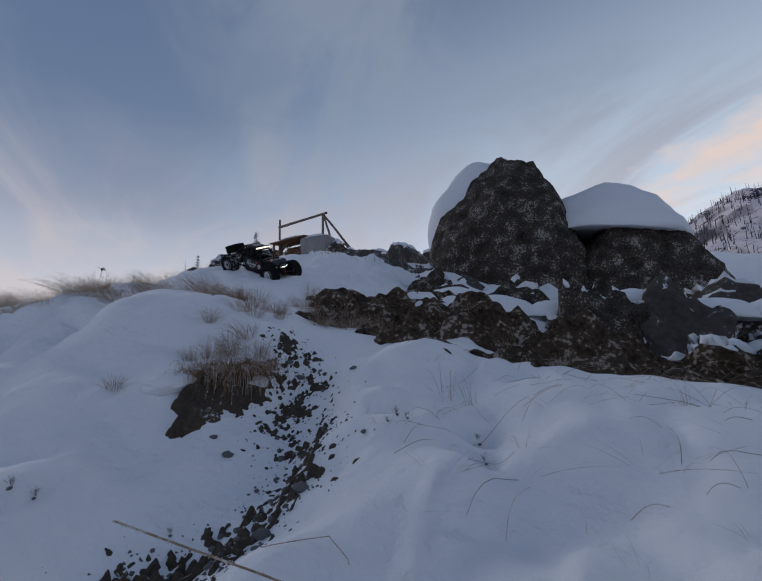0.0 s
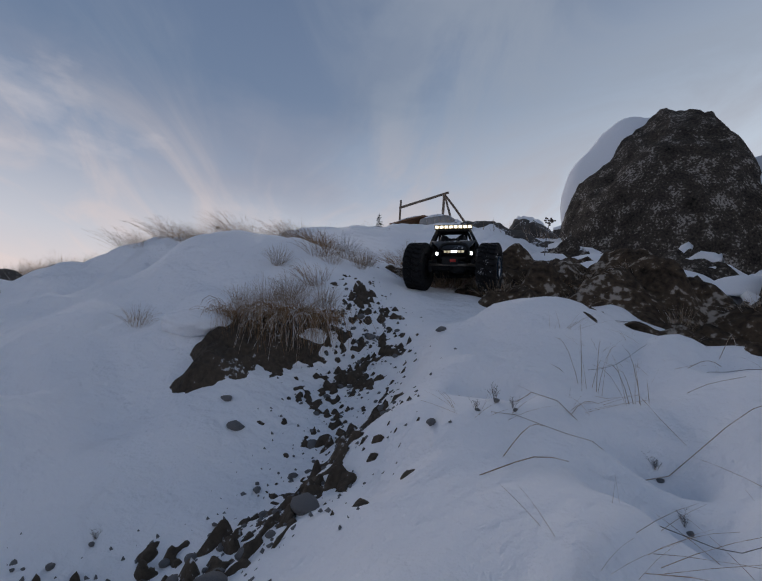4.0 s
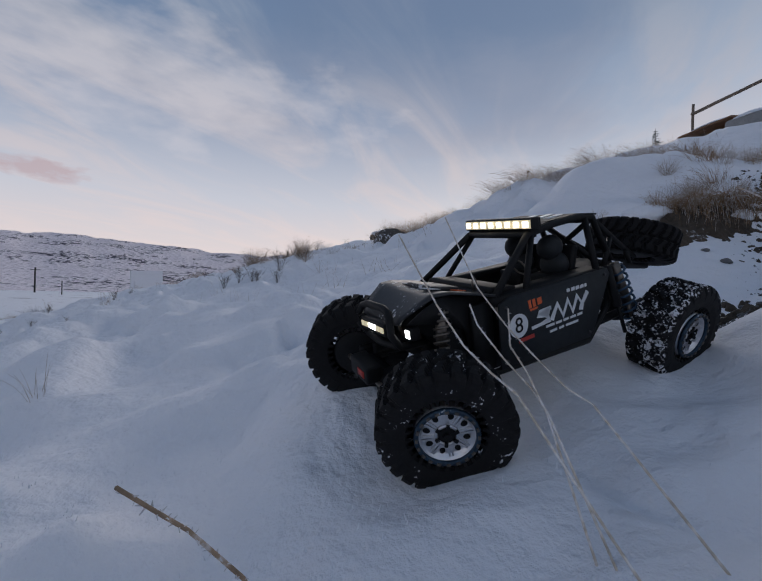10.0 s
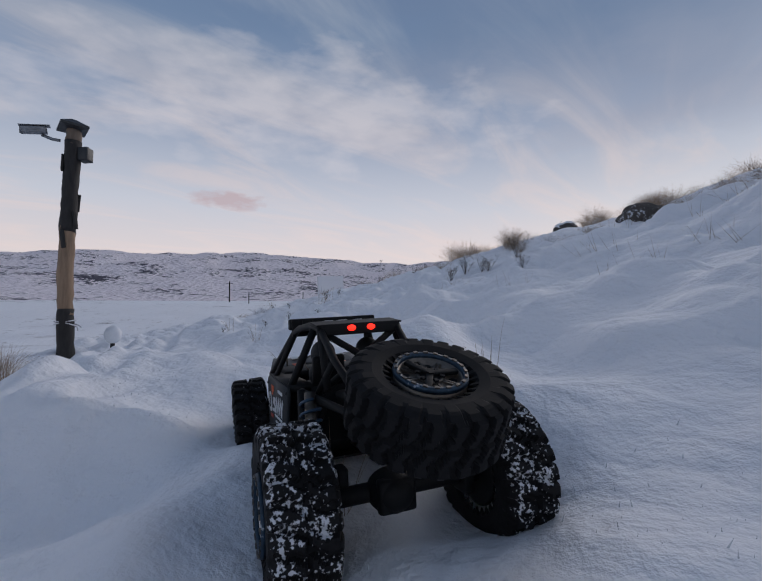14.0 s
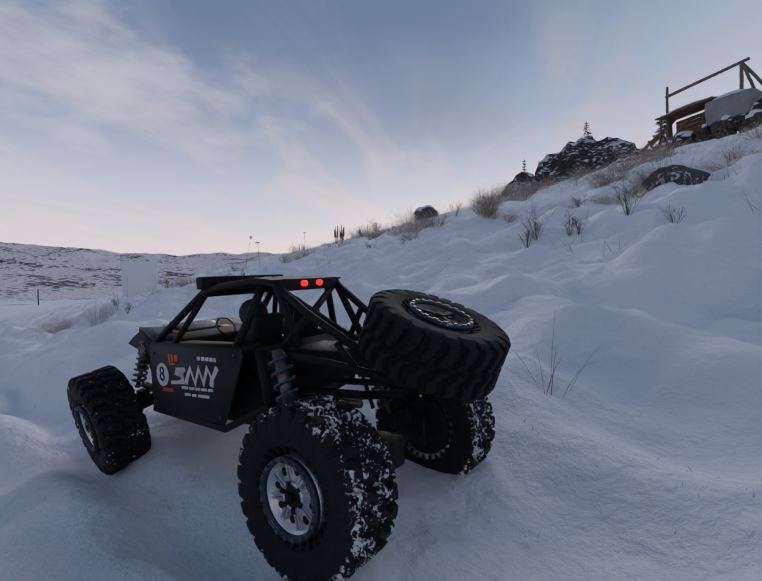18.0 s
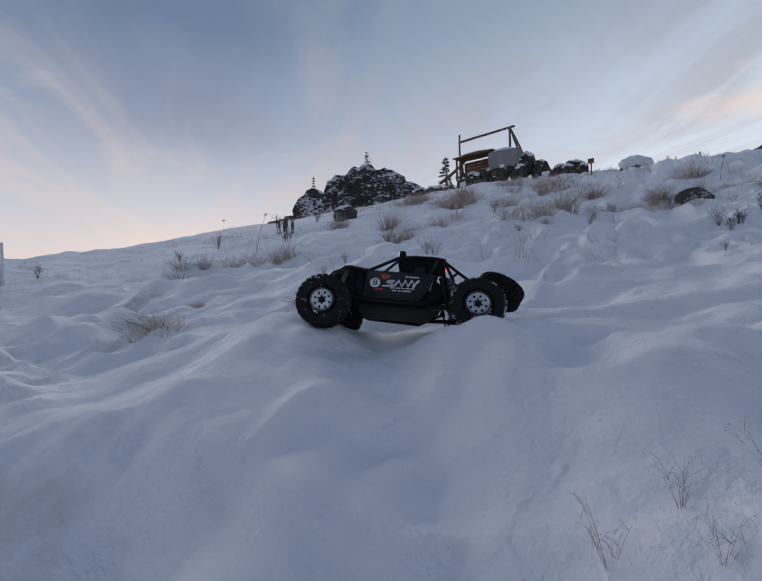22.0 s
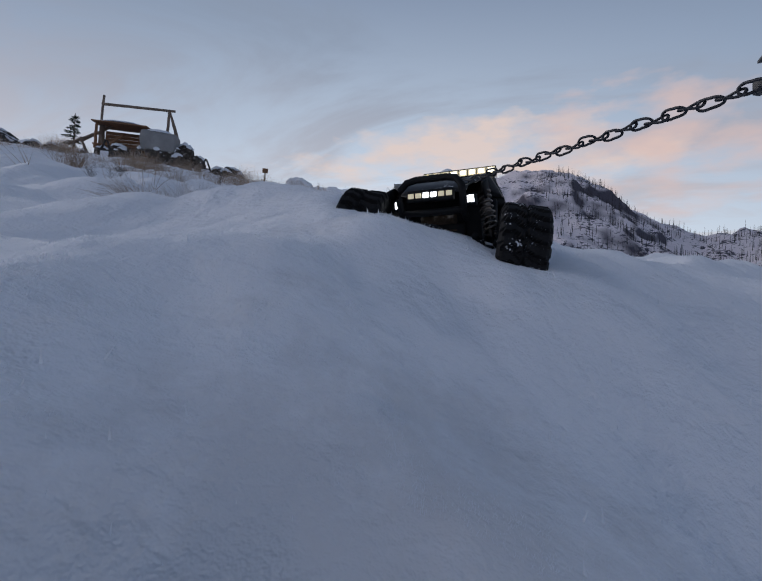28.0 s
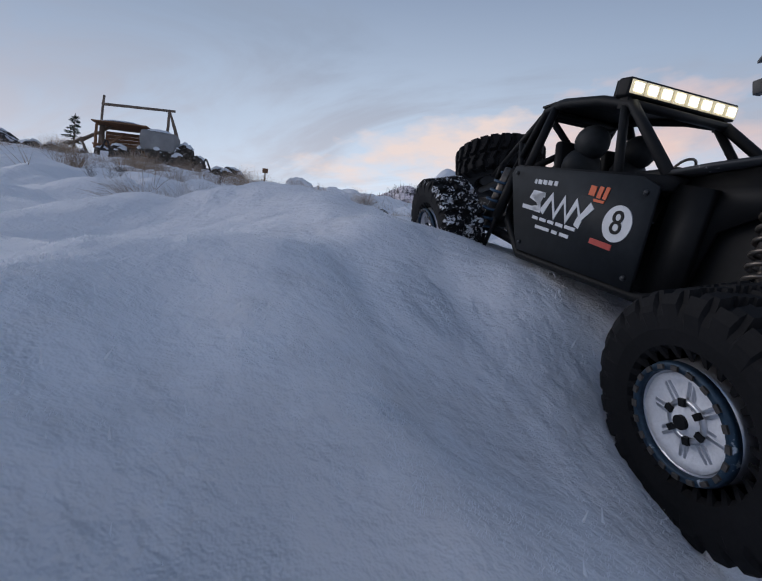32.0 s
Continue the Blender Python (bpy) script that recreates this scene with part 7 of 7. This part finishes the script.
for k in range(40):
    x, y = rnd.uniform(6, 60), rnd.uniform(-15, 45)
    ob = new("frosted_bush", BUSH[k % 4])
    ob.matrix_basis = pose(x, y, ground(x, y), 0, 0, rnd.uniform(0, 360)) @ Matrix.Scale(rnd.uniform(1.0, 3.0), 4)
    tagged(ob, "frosted bush in the valley beyond the post", "bush", group="bushes in the valley")
for k, (x, y, a) in enumerate([(-2.45, -2.85, 0.13), (-2.25, -2.7, 0.12), (-2.0, -2.9, 0.16), (-1.2, -2.7, 0.2), (-0.6, -2.6, 0.2), (1.4, -1.4, 0.25)]):
    ob = empty("valley_rock", pose(x, y, ground(x, y), 0, 0, 40 * k))
    spec = dict(size=(a, a * 0.8, a * 0.7), seed=420 + k, taper=0.05, rough=0.25, level=4, cuts=6, flat=0.72)
    part("stone_block", dome_bm(**spec), dark_rock, ob)
    part("snow_cap", snow_coat(dome_bm(**spec), (0, 0, 1), 0.04, 0.6, 420 + k, 0.3), snow, ob)
    tagged(ob, "dark rock under a snow cap near the post", "rock", group="rocks near the post")

# thin dry grass over the whole slope
rn = random.Random(9)
gv, gf = [], []
for _ in range(2600):
    x, y = rn.uniform(-14, -1.2), rn.uniform(-2.2, 15)
    s_ = -0.447 * (x + 5.0) + 0.894 * (y + 2.8)
    if s_ < 1.2 or float(lumps(np.array([x]), np.array([y]), 1.4, 88)[0]) < 0.05:
        continue
    if s_ < 4.5 and rn.random() > 0.4:
        continue
    g = ground(x, y)
    for _ in range(7):
        h = rn.uniform(0.03, 0.10) * (1 + 0.05 * s_)
        bx, by = x + rn.gauss(0, 0.05), y + rn.gauss(0, 0.05)
        tx, ty, r = bx + rn.gauss(-0.03, 0.05), by + rn.gauss(0, 0.05), 0.0009 + 0.0003 * s_
        i = len(gv)
        gv += [(bx - r, by, g - 0.03), (bx + r, by, g - 0.03), (bx, by + r, g - 0.03), (tx, ty, g + h)]
        gf += [(i, i + 1, i + 3), (i + 1, i + 2, i + 3), (i + 2, i, i + 3)]
me = bpy.data.meshes.new("dry_grass")
me.from_pydata(gv, [], gf)
me.materials.append(straw)
tagged(new("dry_grass", me), "thin frosted dry grass all over the snowy slope", "dry grass", kind="stuff")

# hoar crystals on the mound, and crumbs of snow thrown up along the way
def shards(name, xs, ys, sizes, lean, mat, label, category):
    n = len(xs)
    zs = land(xs, ys)
    rs = np.random.RandomState(4)
    turn_ = rs.uniform(0, 2 * math.pi, n)
    verts = np.zeros((n, 4, 3))
    for k in range(3):
        a = turn_ + 2.094 * k
        verts[:, k] = np.stack([xs + 0.17 * sizes * np.cos(a), ys + 0.17 * sizes * np.sin(a), zs - 0.0012], -1)
    verts[:, 3] = np.stack([xs + lean * sizes * rs.normal(0, 1, n), ys + lean * sizes * rs.normal(0, 1, n), zs + sizes], -1)
    base = np.arange(n)[:, None] * 4
    faces = np.concatenate([base + np.array([0, 1, 3]), base + np.array([1, 2, 3]), base + np.array([2, 0, 3])], 0)
    me_ = bpy.data.meshes.new(name)
    me_.from_pydata(verts.reshape(-1, 3).tolist(), [], faces.tolist())
    me_.materials.append(mat)
    return tagged(new(name, me_), label, category, kind="stuff")


rs = np.random.RandomState(3)
n_ = 60000
dist_ = 0.16 + 1.1 * rs.uniform(0, 1, n_) ** 1.2
way_ = np.radians(rs.uniform(-75, 40, n_))
shards("hoar_crystals", -5.427 - dist_ * np.sin(way_), -3.819 + dist_ * np.cos(way_), rs.uniform(0.0012, 0.0030, n_) * (0.35 + 0.8 * dist_), 0.6, snow, "fine hoar crystals standing on the snow mound", "hoar frost")
cx_, cy_ = [], []
for (ax, ay), (bx, by) in zip(DRIVEN_WAY[3:], DRIVEN_WAY[4:]):
    u_ = rs.uniform(0, 1, 420)
    side_ = rs.choice([-1, 1], 420) * rs.normal(0.13, 0.06, 420)
    ln = math.hypot(bx - ax, by - ay)
    cx_.append(ax + u_ * (bx - ax) - side_ * (by - ay) / ln)
    cy_.append(ay + u_ * (by - ay) + side_ * (bx - ax) / ln)
cx_, cy_ = np.concatenate(cx_), np.concatenate(cy_)
shards("snow_crumbs", cx_, cy_, 0.002 + 0.005 * rs.uniform(0, 1, len(cx_)) ** 3, 0.3, snow, "loose crumbs of snow beside the wheel tracks", "snow crumbs")

# long dry blades arching out of the snow on the bank
rn = random.Random(78)
for k in range(30):
    x, y = rn.uniform(-0.55, 0.15), rn.uniform(0.85, 1.25)
    head, ln, rise = rn.gauss(0.15, 0.5) + (math.pi if k % 4 == 0 else 0), rn.uniform(0.07, 0.18), rn.uniform(0.015, 0.05)
    g = ground(x, y)
    pts = [(x + math.cos(head + 0.3 * u) * ln * u, y + math.sin(head + 0.3 * u) * ln * u, g - 0.01 + (rise + 0.01) * math.sin(2.2 * u)) for u in (0, 0.2, 0.4, 0.6, 0.8, 1.0)]
    pts = [(a, b, max(c, ground(a, b) - 0.002) if i else c) for i, (a, b, c) in enumerate(pts)]
    tagged(stalk("long_blade", pts, rn.uniform(0.00018, 0.00034), straw if k % 5 else twig_mat, "long dry grass blade arching over the snow", False, k), group="long blades on the bank")

# single dead blades lying about on the bank
rn = random.Random(77)
for k in range(64):
    x, y = rn.uniform(-0.72, 0.02), rn.uniform(0.62, 1.35)
    if k > 52:
        x, y = rn.uniform(-1.5, -1.0), rn.uniform(-0.1, 0.55)
    head, ln, lift = rn.gauss(0.2, 0.55) + (math.pi if k % 3 == 0 else 0), rn.uniform(0.04, 0.15), rn.uniform(0.0, 0.022)
    pts = []
    for i in range(6):
        u = i / 5
        bx, by = x + math.cos(head + 0.25 * u) * ln * u, y + math.sin(head + 0.25 * u) * ln * u
        pts.append((bx, by, ground(bx, by) - 0.001 + lift * math.sin(2.4 * u)))
    tagged(stalk("dead_blade", pts, rn.uniform(0.0003, 0.0006), straw if k % 4 else twig_mat, "single dead grass blade lying on the snow", False, k), group="dead blades on the bank")


# ---- what moves ----
# time; place of the crawler; its lean, pitch and heading; then lean and lift of the front and of the rear axle
DRIVE = [
    (0, -2.266, 2.297, 2.160, 23.0, 22.3, -5.3, -1.6, -0.000, 5.8, -0.003),
    (1, -2.122, 2.197, 2.100, 10.4, 23.6, -15.4, 4.6, 0.002, 8.6, -0.003),
    (2, -1.810, 2.117, 1.993, 17.1, 23.3, -13.7, -7.8, -0.004, 11.2, -0.004),
    (4.5, -1.107, 1.420, 1.589, -0.8, 10.7, -67.7, 1.9, -0.003, 0.0, 0.000),
    (5, -1.081, 1.294, 1.569, -0.8, 14.1, -59.0, 5.6, -0.026, 0.0, -0.012),
    (6, -1.063, 1.067, 1.474, 9.9, 27.4, -75.0, 5.2, -0.030, -12.0, -0.032),
    (6.5, -1.128, 0.752, 1.325, -0.5, 25.4, -95.5, -6.0, -0.015, -14.8, -0.001),
    (7, -1.075, 0.584, 1.263, -7.2, 20.0, -91.7, -12.8, -0.027, -9.0, -0.029),
    (8, -1.039, 0.400, 1.209, -2.6, 17.0, -80.1, -11.1, -0.022, -5.9, -0.023),
    (9, -0.997, 0.111, 1.131, -6.8, 18.6, -85.8, -8.2, -0.016, -11.3, -0.032),
    (10, -0.948, 0.017, 1.109, -6.8, 13.4, -83.0, -8.6, -0.023, -10.5, -0.024),
    (11, -1.014, -0.333, 1.022, -9.4, 13.9, -112.6, 1.2, -0.007, -16.0, -0.025),
    (12, -0.907, -0.629, 0.939, -9.6, 9.1, -132.9, -2.5, -0.019, -7.4, -0.043),
    (13, -1.077, -0.749, 0.896, 1.9, 3.8, -150.5, -1.7, -0.021, 0.0, -0.027),
    (14, -1.497, -0.966, 0.860, -2.6, 4.1, -158.1, -3.4, -0.016, 0.8, -0.020),
    (16.5, -2.044, -1.463, 0.949, -3.0, 0.3, -159.5, -1.4, -0.018, 1.8, -0.024),
    (17, -2.230, -1.661, 0.897, -1.9, -0.5, -160.3, -7.6, -0.017, -1.2, -0.027),
    (17.5, -2.765, -1.636, 0.882, -6.2, -3.4, -157.5, -7.0, -0.023, 2.7, -0.027),
    (18, -3.045, -1.889, 0.859, -2.4, 1.1, -154.8, -11.7, -0.021, 2.3, -0.044),
    (18.5, -3.378, -2.163, 0.840, -7.1, -2.0, -156.7, -17.0, -0.020, 1.5, -0.040),
    (19, -3.776, -2.464, 0.811, -9.2, -0.3, -160.8, -9.7, -0.026, -4.1, -0.027),
    (19.5, -4.151, -2.648, 0.784, 0.9, -0.4, -161.9, -5.6, -0.021, -6.0, -0.034),
    (20, -4.559, -2.763, 0.773, 17.0, 3.3, -163.8, -0.5, -0.019, -18.0, -0.031),
    (21, -5.036, -2.818, 0.768, 28.9, -3.2, -166.5, -15.5, -0.042, -11.0, -0.023),
    (21.5, -5.101, -2.791, 0.761, 25.1, -2.0, -160.8, -16.5, -0.008, -20.9, -0.015),
    (22, -5.056, -2.865, 0.764, 24.2, -6.8, -158.6, -11.3, -0.028, -3.7, -0.016),
    (22.5, -5.070, -2.768, 0.752, 13.8, -7.1, -148.5, -14.6, -0.013, -11.7, -0.012),
    (23, -5.057, -2.768, 0.731, 23.5, -5.5, -153.3, -6.6, -0.023, -12.3, -0.037),
    (23.6, -5.082, -2.766, 0.732, 13.3, -5.5, -150.1, -13.8, -0.011, -12.8, -0.011),
    (24, -5.031, -2.767, 0.728, 21.9, -3.5, -148.6, -11.2, -0.035, -11.8, -0.004),
    (24.5, -5.012, -2.765, 0.705, 23.8, -4.2, -143.7, -15.3, -0.020, -13.5, 0.003),
    (25, -5.014, -3.051, 0.653, 31.3, -3.4, -143.5, -17.7, -0.011, -4.3, -0.006),
    (28, -5.071, -3.169, 0.635, 3.6, 0.4, -129.4, -11.1, -0.023, 0.0, 0.000),
    (29, -5.088, -3.207, 0.627, 0.4, 3.1, -124.5, -10.3, -0.020, 0.0, 0.000),
    (30, -5.091, -3.269, 0.626, -0.3, 7.1, -115.3, -10.7, -0.020, 0.0, 0.000),
    (30.5, -5.076, -3.300, 0.644, 3.2, 14.0, -101.6, -7.4, -0.020, -0.4, 0.002),
    (31, -5.082, -3.352, 0.640, 0.1, 15.7, -99.8, 0.0, -0.019, 7.6, 0.001),
    (31.5, -5.070, -3.488, 0.608, 0.3, 18.9, -91.3, 12.2, -0.036, 13.9, -0.000),
    (32, -5.071, -3.493, 0.606, 0.0, 19.2, -91.3, 12.6, -0.036, 13.9, -0.001),
]
STEER = [(0, 0), (4.5, -18), (5, -22), (6, -22), (6.5, -8), (7, 21), (8, 5), (9, -3), (10, -29), (11, -19), (12, -18), (13, -4), (16.5, 0), (18, -6), (20, -11), (21, -6), (22, 3), (23, 20), (24, -3), (25, -3), (28, 10), (30, 3), (31, 12), (31.5, -4), (32, -6)]
DRIVE_T = np.array([r[0] for r in DRIVE], float)
DRIVE_V = np.array([r[1:] for r in DRIVE], float)
_slope = np.gradient(DRIVE_V, DRIVE_T, axis=0)


def driven(t):
    """The crawler's numbers at a time, gliding through the rows."""
    i = int(np.clip(np.searchsorted(DRIVE_T, t) - 1, 0, len(DRIVE_T) - 2))
    h = DRIVE_T[i + 1] - DRIVE_T[i]
    u = float(np.clip((t - DRIVE_T[i]) / h, 0, 1))
    d = (DRIVE_V[i + 1] - DRIVE_V[i]) / h
    a, b = _slope[i] * 0.5 + d * 0.5, _slope[i + 1] * 0.5 + d * 0.5
    return (2 * u**3 - 3 * u**2 + 1) * DRIVE_V[i] + (u**3 - 2 * u**2 + u) * h * a + (3 * u**2 - 2 * u**3) * DRIVE_V[i + 1] + (u**3 - u**2) * h * b


def motions():
    times = [round(0.15 * k, 2) for k in range(int(32 / 0.15) + 1)] + [32.0]
    times = sorted(set(times) | {float(t) for t in DRIVE_T})
    body, ax, wh = [], {"front": [], "rear": []}, {k: [] for k in wheels}
    spin, last = 0.0, None
    for t in times:
        v = driven(t)
        body.append((t, pose(*v[:6])))
        head = Vector((math.cos(radians(v[5])), math.sin(radians(v[5])), 0))
        here = Vector(v[:3])
        if last is not None:
            spin += max(-1.3, min(1.3, (here - last).dot(head) / TYRE_R))
            if 21.4 < t < 23.4:
                spin += 0.9
        last = here
        turned = float(np.interp(t, [s[0] for s in STEER], [s[1] for s in STEER]))
        for name, fx, lean, lift in (("front", FRONT_X, v[6], v[7]), ("rear", -HALF_BASE, v[8], v[9])):
            base = pose(fx, 0, lift, lean, 0, 0)
            ax[name].append((t, base))
            for side in (1, -1):
                st = pose(0, 0, 0, 0, 0, turned) if name == "front" else Matrix()
                wh[name, side].append((t, base @ pose(0, side * TRACK, 0) @ st @ Matrix.Rotation(spin, 4, "Y")))
    walk(crawler, body)
    # the chain lies on the snow behind, then is drawn taut from the bumper and let down again
    idle = pose(-5.70, -4.25, ground(-5.70, -4.25) + 0.012, 0, 0, 180)
    pulled = [(25.18, -5.122, -3.642, 0.712), (25.4, -5.122, -3.642, 0.689), (28, -5.122, -3.642, 0.689), (29, -5.121, -3.642, 0.679), (30, -5.108, -3.634, 0.654), (31, -5.046, -3.600, 0.607), (31.5, -4.93, -3.60, 0.56), (32, -4.93, -3.60, 0.55)]
    rows = [(0, idle), (25.03, idle)]
    for t in [25.18, 25.4] + [25.55 + 0.15 * k for k in range(43)] + [32.0]:
        v = driven(t)
        hook = pose(*v[:6]) @ Vector((0.210, 0.038, 0.060))
        end = Vector([float(np.interp(t, [r[0] for r in pulled], [r[k] for r in pulled])) for k in (1, 2, 3)])
        run = end - hook
        rows.append((round(t, 2), pose(*hook, 0, -math.degrees(math.atan2(run.z, math.hypot(run.x, run.y))), math.degrees(math.atan2(run.y, run.x)))))
    walk(chain, rows)
    for name in ax:
        walk(axles[name], ax[name])
    for key in wh:
        walk(wheels[key], wh[key])


motions()
